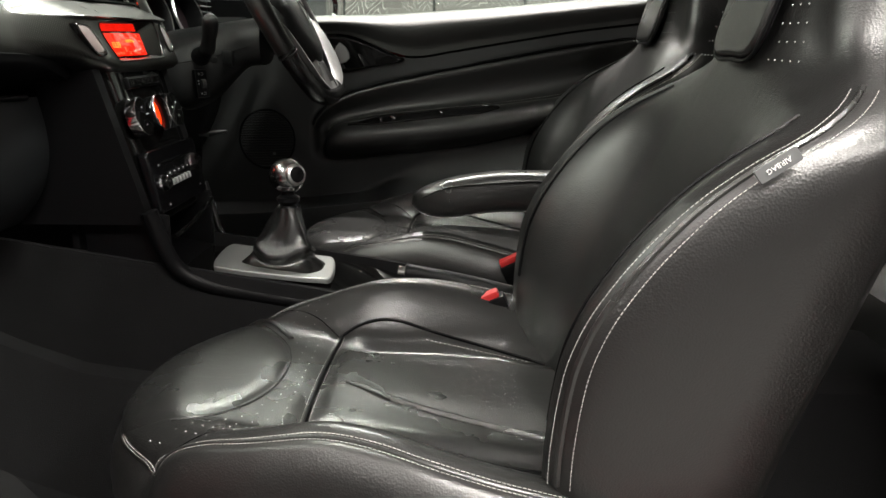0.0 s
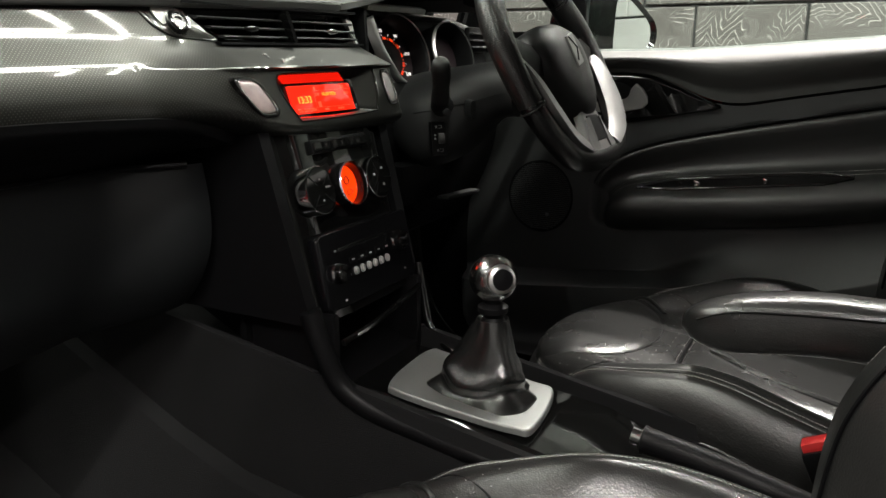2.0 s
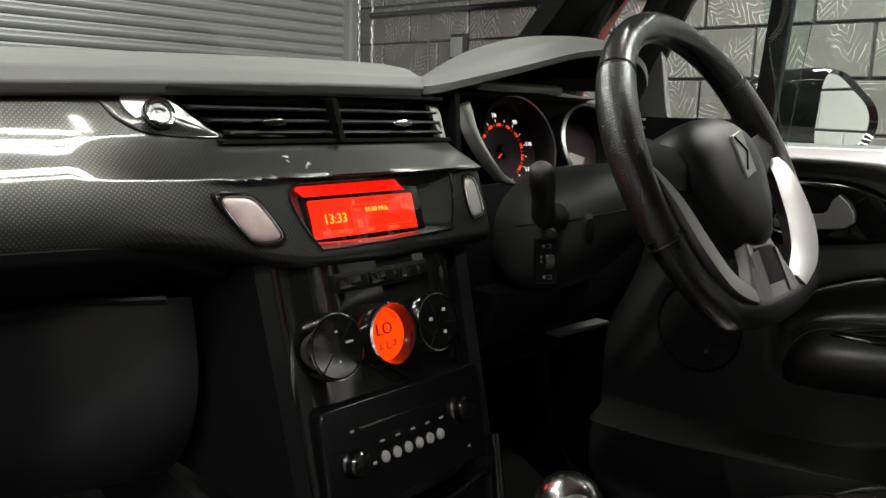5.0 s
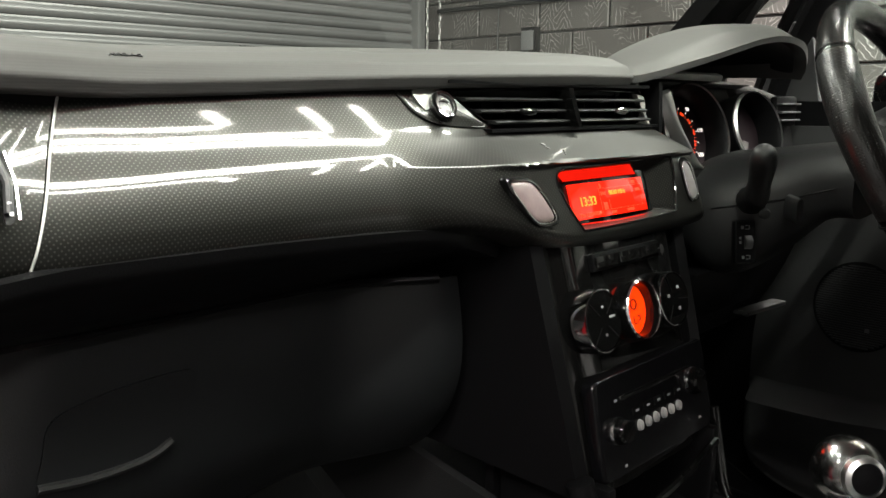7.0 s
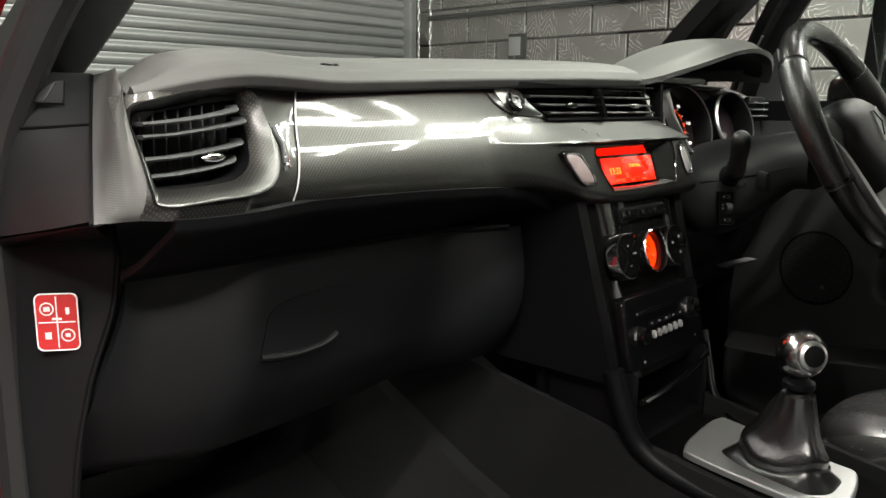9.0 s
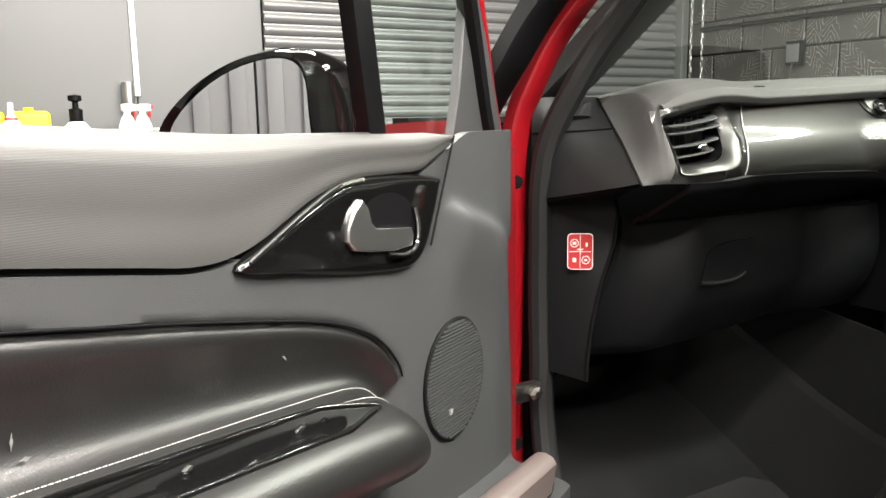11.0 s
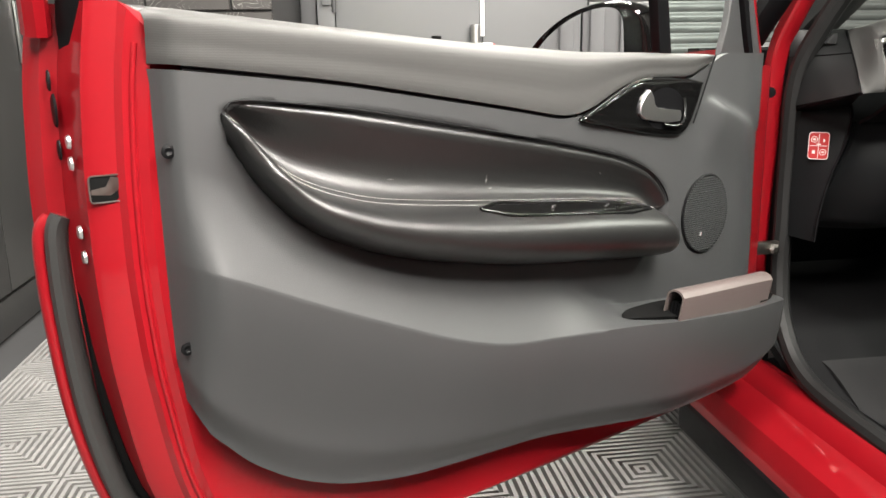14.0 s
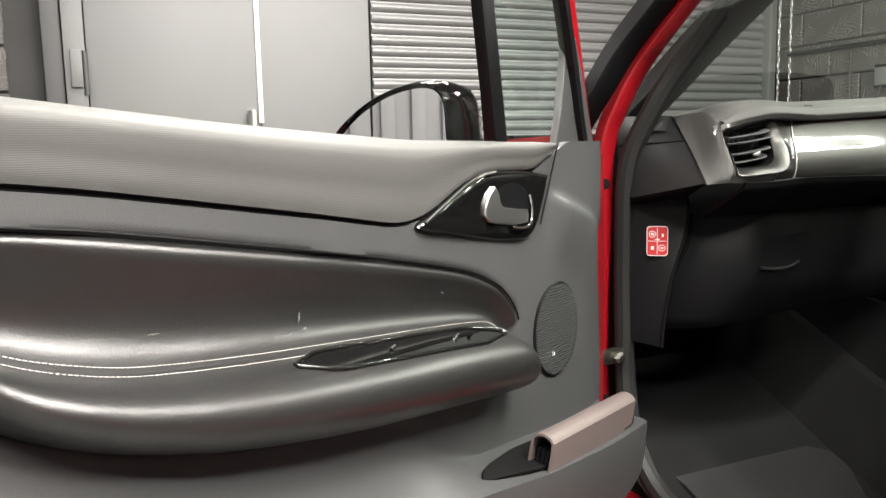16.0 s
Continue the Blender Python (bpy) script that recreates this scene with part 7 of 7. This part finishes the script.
for i, q in enumerate(rail_line):
    t = rail_line[min(i + 1, 25)] - rail_line[max(i - 1, 0)]
    o = Vector((t.z, 0, -t.x)).normalized() * (0.0125 * (1 - i / 26) ** 0.7 + 0.0010)
    rail_rings.append([q + o + Vector((0, 0.004, 0)), q + o * 0.6 + Vector((0, -0.002, 0)), q + o * 0.1 + Vector((0, -0.0052, 0)), q - o * 0.45 + Vector((0, -0.0045, 0)), q - o * 0.8 + Vector((0, -0.001, 0)), q - o + Vector((0, 0.003, 0)), q + Vector((0, 0.008, 0))])
part("cluster_rail", lofted(rail_rings), SATIN, dash, "satin strip between the band and the dials", 60)
cl_n = (-0.16, -1, 0.30)


def gauge(x, y, z, r, deep, label):
    m = face_to((x, y, z), cl_n)
    g = part("gauge", lathed([(0.001, 0.0), (r, 0.0), (r, 0.002), (0.001, 0.002)], 48, m), DIAL_FACE, dash, label)
    part("gauge_tube", lathed_ring([(r, -0.004), (r * 1.13, -0.004), (r * 1.17, deep), (r * 1.10, deep + 0.004), (r * 1.03, deep - 0.002), (r, 0.004)], 48, m), PLASTIC_DARK, g, "deep black bezel")
    part("gauge_ring", lathed_ring([(r * 1.10, deep + 0.0035), (r * 1.16, deep), (r * 1.165, deep + 0.003), (r * 1.11, deep + 0.0062)], 56, m), SATIN, g, "satin ring")
    return g, m


g, m = gauge(0.340, 0.122, 0.952, 0.056, 0.030, "round speedometer lit red and white")
for i, n in enumerate((10, 30, 50, 70, 90, 110, 130, 150)):
    a = radians(230 - 44 * i)
    part("numeral", lettering(str(n), 0.0078, m @ pose(0.0475 * math.cos(a), 0.046 * math.sin(a), 0.0024)), GAUGE_WHITE, g)
for i, n in enumerate((20, 50, 80, 110, 130, 150, 170, 190, 210, 230)):
    a = radians(200 - 27 * i)
    part("inner_numeral", lettering(str(n), 0.0054, m @ pose(0.0335 * math.cos(a), 0.0335 * math.sin(a), 0.0024) @ Matrix.Rotation(a - math.pi / 2, 4, "Z")), GAUGE_RED, g)
bm, br = bmesh.new(), bmesh.new()
for i in range(15):
    a = radians(230 - 22 * i)
    box(bm, (0, 0.0395, 0.0023), (0.0007, 0.0032, 0.0004), m=m @ Matrix.Rotation(a - math.pi / 2, 4, "Z"))
    box(br, (0, 0.0335, 0.0023), (0.0004, 0.0036, 0.0004), m=m @ Matrix.Rotation(radians(213.5 - 27 * min(i, 10)) - math.pi / 2, 4, "Z"))
part("ticks", bm, GAUGE_WHITE, g)
part("inner_ticks", br, GAUGE_RED, g)
part("needle", boxed((0, 0.012, 0.006), (0.0010, 0.010, 0.0012), 0.0, m @ Matrix.Rotation(radians(128), 4, "Z")), GAUGE_RED, g)
part("needle_cap", lathed([(0.001, 0.002), (0.009, 0.002), (0.008, 0.009), (0.001, 0.010)], 20, m), PLASTIC_DARK, g)
g, m = gauge(0.468, 0.100, 0.952, 0.047, 0.032, "round unlit dark gauge")
part("gauge_plate", plated([(-0.030, -0.030), (0.004, -0.036), (0.020, -0.012), (-0.008, -0.004)], 0.002, m @ pose(0, 0, 0.002), 0.0006), SMOKE, g)
# driver's end of the dash with its small vent
dv = part("air_vent", boxed((0.585, 0.085, 0.985), (0.075, 0.012, 0.045), 0.006, pose(0, 0, 0)), PLASTIC_DARK, dash, "black side air vent of the driver")
for i in range(3):
    part("blade", boxed((0.585, 0.077, 0.972 + 0.012 * i), (0.070, 0.010, 0.003), 0.001), PLASTIC, dv)
part("driver_end", sheet(lambda u, v: (0.52 + 0.13 * u, 0.10 - 0.03 * v, 1.012 - 0.02 * u - 0.13 * v), 6, 8, 0.006), FASCIA, dash, "dark grey dash end of the driver")

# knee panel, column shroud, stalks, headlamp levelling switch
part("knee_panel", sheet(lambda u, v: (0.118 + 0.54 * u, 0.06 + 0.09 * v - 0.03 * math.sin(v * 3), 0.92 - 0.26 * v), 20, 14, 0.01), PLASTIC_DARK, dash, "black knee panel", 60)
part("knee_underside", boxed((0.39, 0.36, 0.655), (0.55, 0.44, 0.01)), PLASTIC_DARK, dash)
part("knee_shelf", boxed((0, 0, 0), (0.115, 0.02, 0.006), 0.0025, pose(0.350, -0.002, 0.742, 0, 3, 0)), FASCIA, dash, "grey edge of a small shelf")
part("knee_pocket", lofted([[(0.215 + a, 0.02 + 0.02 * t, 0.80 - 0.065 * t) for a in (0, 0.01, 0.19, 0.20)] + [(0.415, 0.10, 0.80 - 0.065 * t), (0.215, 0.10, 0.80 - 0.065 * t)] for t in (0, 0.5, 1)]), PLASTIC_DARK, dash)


def superring(c, w, h, e=0.72, n=32, shear=0.0):
    return [c + Vector((w * math.copysign(abs(math.cos(a)) ** e, math.cos(a)), 0, h * math.copysign(abs(math.sin(a)) ** e, math.sin(a)) + shear * math.cos(a) * w)) for a in np.linspace(0, 2 * math.pi, n, endpoint=False)]


rings = []
for t in np.linspace(0, 1, 16):
    y = -0.118 + 0.18 * t
    w = 0.060 + 0.046 * smooth01(0.1, 0.85, t)
    top = 0.958 - 0.026 * t
    bot = 0.872 - 0.078 * smooth01(0.1, 0.75, t) + 0.03 * smooth01(0.8, 1.0, t)
    rings.append(superring(Vector((0.345, y, (top + bot) / 2)), w, (top - bot) / 2, 0.70, 36, 0.16))
shroud = part("column_shroud", lofted(rings), FASCIA, dash, "dark grey steering column shroud", 60)
part("shroud_seam", tubed([Vector((0.345 - w - 0.0003, y, z)) for w, y, z in ((0.0615, -0.10, 0.905), (0.071, -0.06, 0.893), (0.091, -0.015, 0.882), (0.102, 0.02, 0.876))], 0.0012, 6), PLASTIC_DARK, shroud)
st1 = part("stalk", tubed(spline([(0.262, -0.018, 0.888), (0.235, -0.030, 0.890), (0.205, -0.045, 0.896), (0.182, -0.058, 0.905)], 10), [0.017, 0.0165, 0.015, 0.014, 0.013, 0.0125, 0.012, 0.012, 0.012, 0.012], 14), PLASTIC_DARK, dash, "black indicator stalk")
part("stalk_tip", tubed(spline([(0.186, -0.056, 0.898), (0.176, -0.062, 0.912), (0.164, -0.069, 0.928), (0.150, -0.076, 0.945), (0.143, -0.080, 0.954)], 14), [0.011, 0.0125, 0.0125, 0.012, 0.0115, 0.0115, 0.012, 0.0125, 0.013, 0.013, 0.0125, 0.0115, 0.009, 0.004], 16), FASCIA, st1)
part("stalk_button", lathed([(0.001, 0), (0.006, 0), (0.005, 0.003), (0.001, 0.004)], 14, face_to((0.186, -0.066, 0.884), (-0.6, -0.6, -0.2))), FASCIA, st1)
part("stalk", lofted([superring(Vector((0.262 - 0.040 * t, -0.060 - 0.028 * t, 0.885)), 0.011 - 0.002 * t, 0.013, 0.6, 16) for t in (0, 0.4, 0.8, 1)]), FASCIA, dash, "short grey audio stalk")
part("stalk", tubed([(0.41, -0.06, 0.925), (0.46, -0.07, 0.935), (0.50, -0.075, 0.94)], [0.010, 0.012, 0.011], 10), PLASTIC_DARK, dash, "black wiper stalk")
lm = face_to((0.245, -0.0200, 0.841), (-0.55, -0.80, 0.12))
ls = part("level_switch", boxed((0, 0, 0), (0.026, 0.050, 0.008), 0.003, lm), PLASTIC_DARK, dash, "black headlamp levelling switch")
part("frame", tubed([lm @ Vector((x, y, 0.0042)) for x, y in rounded_rect(0.024, 0.048, 0.003)], 0.0006, 5, True), FASCIA, ls)
part("thumbwheel", lathed([(0.001, -0.0045), (0.009, -0.0045), (0.009, 0.0045), (0.001, 0.0045)], 18, lm @ pose(0.003, 0, -0.0005, 0, 90, 0)), PLASTIC, ls)
for c, s in (((0.002, 0.019), (0.005, 0.0006)), ((0.002, 0.015), (0.005, 0.0006)), ((0.0045, 0.017), (0.0006, 0.004)), ((-0.004, 0.017), (0.003, 0.0035)), ((-0.0065, 0.005), (0.0025, 0.003)), ((-0.0065, 0.000), (0.0025, 0.003)), ((0.003, -0.015), (0.005, 0.0006)), ((0.003, -0.019), (0.005, 0.0006)), ((0.0055, -0.017), (0.0006, 0.004)), ((-0.003, -0.017), (0.003, 0.0035))):
    part("mark", boxed((*c, 0.0043), (*s, 0.0004), 0.0, lm), GREY_PRINT, ls)

# ---- steering wheel ----
WT = radians(28)
wheel = thing("steering_wheel", "black leather steering wheel with flat bottom and satin silver spoke", "steering wheel", at=Matrix.Translation((0.340, -0.165, 0.945)) @ Matrix.Rotation(math.pi / 2 - WT, 4, "X"))
# local: x right, y up the wheel, z towards the driver
RR = 0.170
def rim_at(a):
    x, y = RR * math.cos(a), RR * math.sin(a)
    if y < -0.135:
        y = -0.135 - (abs(y) - 0.135) * 0.35
    return Vector((x, y, 0))


rim_pts = [rim_at(2 * math.pi * i / 96) for i in range(96)]
grip = [0.0165 + 0.0025 * math.exp(-((math.degrees(2 * math.pi * i / 96) - 155) / 22) ** 2) + 0.0025 * math.exp(-((math.degrees(2 * math.pi * i / 96) - 25) / 22) ** 2) for i in range(96)]
part("rim", tubed(rim_pts, grip, 16, True), RIM, wheel, "black leather rim", 70)
for a0, a1 in ((142, 198), (-18, 38)):
    arc = [radians(a0 + (a1 - a0) * i / 20) for i in range(21)]
    part("rim_grip", tubed([rim_at(a) for a in arc], [0.0168 + 0.0025 * math.exp(-((math.degrees(a) - (155 if a0 > 0 else 25)) / 22) ** 2) for a in arc], 20), PERFORATED, wheel, "perforated leather grip", 80)
for a in (140, 40, 200, 340):
    q = rim_at(radians(a))
    t = (rim_at(radians(a + 1)) - rim_at(radians(a - 1))).normalized()
    o = q.normalized()
    part("rim_seam", tubed([q + (o * math.cos(b) + Vector((0, 0, 1)) * math.sin(b)) * 0.0178 for b in np.linspace(0, 2 * math.pi, 24, endpoint=False)], 0.0012, 5, True), PLASTIC_DARK, wheel)
hub_o = [(q.x, q.y) for q in spline([(-0.078, 0.030, 0), (-0.050, 0.052, 0), (0, 0.058, 0), (0.050, 0.052, 0), (0.078, 0.030, 0), (0.080, -0.005, 0), (0.062, -0.045, 0), (0.035, -0.080, 0), (0, -0.088, 0), (-0.035, -0.080, 0), (-0.062, -0.045, 0), (-0.080, -0.005, 0)], 48, True)]
rings = []
for k, z in ((1.0, -0.03), (1.02, -0.005), (1.0, 0.008), (0.93, 0.018), (0.75, 0.026), (0.4, 0.031), (0.1, 0.032)):
    rings.append([(x * k, y * k, z - 0.0) for x, y in hub_o])
part("hub", lofted(rings), FASCIA, wheel, "dark grey airbag hub", 60)
part("emblem", plated([(-0.016, -0.027), (0.013, -0.020), (0.016, 0.026), (-0.013, 0.019)], 0.004, pose(0, 0.008, 0.0300), 0.001), SILVER_TRIM, wheel, "plain silver emblem")
part("emblem_cut", tubed([(-0.010, 0.026, 0.0345), (0.008, 0.010, 0.0345), (-0.010, -0.010, 0.0345)], 0.0012, 5), PLASTIC_DARK, wheel)
for sx in (-1, 1):
    part("spoke", lofted([[(sx * x, y + dy, z) for dy, z in ((-0.022, -0.012), (-0.024, 0.002), (0.0, 0.010), (0.022, 0.004), (0.020, -0.012))] for x, y in ((0.070, 0.005), (0.10, 0.010), (0.13, 0.018), (0.160, 0.024))]), PLASTIC_DARK, wheel, "black side spoke", 60)
    arm = spline([(sx * 0.058, -0.130, 0.012), (sx * 0.105, -0.112, 0.013), (sx * 0.135, -0.075, 0.014), (sx * 0.148, -0.025, 0.012), (sx * 0.152, 0.010, 0.006)], 30)
    ribs = []
    for i, q in enumerate(arm):
        o = Vector((q.x, q.y * 0.8, 0)).normalized()
        w = 0.008 + 0.006 * math.sin(math.pi * i / 29)
        e = 0.006 + 0.022 * math.sin(math.pi * i / 29)
        ribs.append([q + o * 0.010 + Vector((0, 0, -w - 0.006)), q - o * e + Vector((0, 0, -w)), q - o * (e + 0.003) + Vector((0, 0, -0.003)), q - o * e * 0.7 + Vector((0, 0, w * 0.35)), q + o * 0.010 + Vector((0, 0, w * 0.7))])
    part("silver_arm", lofted(ribs), ARM, wheel, "satin silver lower arm", 60)
low = [(-0.062, -0.146), (0.062, -0.146), (0.052, -0.118), (0.040, -0.100), (0.032, -0.076), (-0.032, -0.076), (-0.040, -0.100), (-0.052, -0.118)]
part("lower_spoke", plated(low, 0.014, pose(0, 0, 0.0), 0.005), ARM, wheel, "satin silver lower spoke")
for sx in (-1, 1):
    part("spoke_facet", lofted([[(sx * x, y, z) for x, y, z in ((0.050, -0.140, 0.013), (0.024, -0.136, 0.016), (0.022, -0.090, 0.018), (0.034, -0.092, 0.015))], [(sx * x, y, z - 0.004) for x, y, z in ((0.050, -0.140, 0.013), (0.024, -0.136, 0.016), (0.022, -0.090, 0.018), (0.034, -0.092, 0.015))]]), ARM, wheel, "silver facet of the lower spoke")
part("spoke_opening", plated([(-0.026, -0.125), (0.026, -0.125), (0.024, -0.086), (-0.024, -0.086)], 0.003, pose(0, 0, 0.0125), 0.002), PLASTIC_DARK, wheel)

# ---- centre console and gear lever ----
console = thing("centre_console", "black centre console with a silver gear surround", "console")
rings = []
for y, w, zt in ((-0.075, 0.086, 0.592), (-0.12, 0.082, 0.590), (-0.22, 0.080, 0.578), (-0.34, 0.085, 0.560), (-0.46, 0.085, 0.520), (-0.60, 0.080, 0.500), (-0.90, 0.080, 0.50)):
    rings.append([(-w, y, 0.40), (-w - 0.006, y, zt - 0.04), (-w, y, zt - 0.012), (-w + 0.012, y, zt), (w - 0.012, y, zt), (w, y, zt - 0.012), (w + 0.006, y, zt - 0.04), (w, y, 0.40)])
part("console_body", lofted(rings), PIANO, console, "glossy black console body", 40)
part("console_front", lofted([[(-0.088, y, 0.40), (-0.096, y, z - 0.02), (-0.086, y, z), (0.086, y, z), (0.096, y, z - 0.02), (0.088, y, 0.40)] for y, z in ((0.06, 0.62), (0.0, 0.606), (-0.075, 0.592))]), PLASTIC_DARK, console)
trim_o = [(-0.064, -0.124), (-0.02, -0.116), (0.044, -0.116), (0.052, -0.14), (0.050, -0.25), (0.042, -0.282), (-0.050, -0.294), (-0.066, -0.275), (-0.073, -0.22), (-0.075, -0.140)]
gm = Matrix(((1, 0, 0, 0), (0, 1, 0, 0), (0, 0.125, 1, 0.6085), (0, 0, 0, 1)))
part("gear_surround", plated([(q.x, q.y) for q in spline([(*p, 0) for p in trim_o], 48, True)], 0.008, gm, 0.003), SILVER_TRIM, console, "brushed silver gear surround")
for sx in (-1, 1):
    rail = spline([(sx * 0.117, -0.058, 0.69), (sx * 0.112, -0.070, 0.645), (sx * 0.104, -0.086, 0.605), (sx * 0.098, -0.125, 0.580), (sx * 0.094, -0.20, 0.563), (sx * 0.094, -0.32, 0.545)], 36)
    part("console_rail", tubed(rail, 0.012 if sx < 0 else 0.006, 12), PLASTIC_DARK if sx < 0 else PIANO, console, "black console rail", 70)
    part("console_side", sheet(lambda u, v: (sx * (0.112 - 0.012 * u), 0.50 - 0.98 * u, 0.700 - 0.155 * u - (0.38 - 0.14 * u) * v), 16, 8, 0.01), CARPET_DARK, console, "black carpeted console side", 60)
part("handbrake", tubed(spline([(-0.02, -0.62, 0.53), (-0.02, -0.50, 0.56), (-0.02, -0.42, 0.575), (-0.02, -0.40, 0.578)], 16), [0.014] * 13 + [0.015, 0.015, 0.011], 12), PLASTIC_DARK, console, "black handbrake lever")
part("handbrake_button", lathed([(0.001, 0), (0.009, 0), (0.009, 0.012), (0.001, 0.014)], 14, pose(-0.02, -0.402, 0.578, -80, 0, 0)), CHROME, console, "bright handbrake button")

lever = thing("gear_lever", "gear lever with chrome ball knob and pleated leather boot", "gear lever", at=pose(-0.006, -0.225, 0.576))
KZ = 0.146
boot = []
for t in np.linspace(0, 1, 44):
    z = -0.004 + 0.104 * t
    square = 1 - smooth01(0.10, 0.65, t)
    grow = (1 - t) ** 1.15
    sag = 0.0055 * math.exp(-((t - 0.10) / 0.08) ** 2) - 0.0040 * math.exp(-((t - 0.27) / 0.06) ** 2) + 0.0030 * math.exp(-((t - 0.42) / 0.07) ** 2)
    ring = []
    for a in np.linspace(0, 2 * math.pi, 84, endpoint=False):
        e = 0.92 - 0.34 * square
        fold = math.sin(4 * a + 5.0 * t + 0.8) + 0.55 * math.sin(7 * a - 6.5 * t + 1.0)
        f = 1 + (0.052 * fold * smooth01(0.02, 0.20, t) * (1 - 0.75 * t)) + 0.025 * math.sin(11 * a + 9 * t) * smooth01(0.7, 1.0, t)
        kx, ky = 0.0175 + 0.038 * grow + sag, 0.0175 + 0.046 * grow + sag
        ring.append((kx * f * math.copysign(abs(math.cos(a)) ** e, math.cos(a)), 0.016 * (1 - t) + ky * f * math.copysign(abs(math.sin(a)) ** e, math.sin(a)), z + (0.125 * 0.04 * math.sin(a)) * (1 - t) + 0.007 * math.sin(3 * a + 1 + 2 * t) * (1 - t) * t * 4))
    boot.append(ring)
boot.append([(0.7 * x, 0.7 * y, z - 0.004) for x, y, z in boot[-1]])
part("boot", lofted(boot), RIM, lever, "creased black leather boot", 80)
part("stem", lathed([(0.001, 0.085), (0.013, 0.085), (0.015, 0.095), (0.011, 0.102), (0.017, 0.108), (0.017, 0.114), (0.010, 0.118), (0.010, 0.128), (0.001, 0.128)], 24), PLASTIC_DARK, lever, "ringed black collar")
knob = part("knob", lathed([(0.0265 * math.sin(q), KZ - 0.0265 * math.cos(q)) for q in np.linspace(0.02, math.pi - 0.02, 24)], 36), KNOB, lever, "chrome ball knob")
kn_m = face_to((-0.0158, -0.0168, KZ + 0.0043), (-0.66, -0.70, 0.18))
part("knob_inset", lathed([(0.001, 0.0), (0.012, 0.0), (0.0115, 0.0035), (0.001, 0.005)], 24, kn_m), PLASTIC_DARK, knob, "black inset")
part("knob_ring", lathed_ring([(0.012, 0.0), (0.0165, -0.003), (0.0155, 0.002), (0.012, 0.004)], 28, kn_m), SATIN, knob, "satin ring")

# ---- pieces of the setting ----
def piece_mesh(name, bm, mat):
    me = bpy.data.meshes.new(name)
    bmesh.ops.recalc_face_normals(bm, faces=bm.faces)
    bm.to_mesh(me)
    bm.free()
    me.materials.append(mat)
    return me


# blocks of the east and north walls, laid in half bond
BW, BH = 0.430, 0.205
PALE_BLOCK = material("pale_grey_block", (0.24, 0.238, 0.23), 0.6, bump=0.5, scale=90, vary=0.15, spot=4)
block = piece_mesh("block", boxed((0, 0, 0), (BW - 0.012, 0.024, BH - 0.012), 0.004, seg=1), BLOCK)
half = piece_mesh("half_block", boxed((0, 0, 0), (BW / 2 - 0.012, 0.024, BH - 0.012), 0.004, seg=1), BLOCK)


pale = piece_mesh("pale_block", boxed((0, 0, 0), (BW - 0.012, 0.024, BH - 0.012), 0.004, seg=1), PALE_BLOCK)
pale_half = piece_mesh("pale_half_block", boxed((0, 0, 0), (BW / 2 - 0.012, 0.024, BH - 0.012), 0.004, seg=1), PALE_BLOCK)


def lay(wall, a0, a1, place, z0, z1, block=block, half=half):
    row = 0
    z = z0
    while z + BH <= z1:
        a = a0
        if row % 2:
            o = new("block", half)
            o.parent, o.matrix_world = wall, place(a + BW / 4, z + BH / 2)
            a += BW / 2
        while a + BW <= a1 + 1e-6:
            o = new("block", block)
            o.parent, o.matrix_world = wall, place(a + BW / 2 + 0, z + BH / 2)
            a += BW
        if a + BW / 2 <= a1 + 1e-6:
            o = new("block", half)
            o.parent, o.matrix_world = wall, place(a + BW / 4, z + BH / 2)
        z, row = z + BH, row + 1


lay(wall_east, -2.04, 3.16, lambda a, z: pose(EAST - 0.006 + random.uniform(-0.002, 0.002), a, z, 0, 0, 90), 0.128, 2.6)
lay(wall_east, -3.55, -2.05, lambda a, z: pose(EAST - 0.006, a, z, 0, 0, 90), 0.128, 2.6, pale, pale_half)
lay(wall_south, 0.9, 2.65, lambda a, z: pose(a, SOUTH + 0.006, z), 0.128, 2.6, pale, pale_half)
lay(wall_north, -2.685, DOOR_L - 0.17, lambda a, z: pose(a, NORTH - 0.006 + random.uniform(-0.002, 0.002), z), 0.231, 2.6)

# floor tiles: square ribs inside one another
bm = bmesh.new()
P = 0.400
for k in range(10):
    o, i = 0.198 - 0.020 * k, 0.198 - 0.020 * k - 0.012
    if i <= 0:
        break
    for q in range(4):
        r = Matrix.Rotation(q * math.pi / 2, 4, "Z")
        loft(bm, [[r @ Vector((sx * a, -a, z)) for a, z in ((o, -0.018), (o - 0.001, 0.0), (i + 0.001, 0.0), (i, -0.018))] for sx in (-1, 1)], False, False)
tile = piece_mesh("tile", bm, TILE)
for ix in range(-5, 9):
    for iy in range(-9, 7):
        x, y = -0.84 + P * ix, 0.455 + P * iy
        if WEST + 0.15 < x < EAST - 0.15 and SOUTH + 0.1 < y < NORTH - 0.1:
            o = new("tile", tile)
            o.parent, o.location = floor, (x, y, 0)

light_frame(-2.1, -0.7, -2.50, -0.90, 1.2)
light_frame(-2.5, -1.0, 0.5, 2.3, 0.32)
light_frame(-0.6, 1.42, -2.25, -0.96, 0.62)
light_frame(-0.5, 1.10, -2.15, -1.05, 0.62)
light_frame(-0.4, 0.66, -2.05, -1.19, 0.62)
# added fill: one for the driver door, one for dash top and front wall
light_frame(1.50, 2.00, -0.88, 0.35, 1.7)
light_frame(-0.7, 0.2, 1.1, 2.3, 0.60)
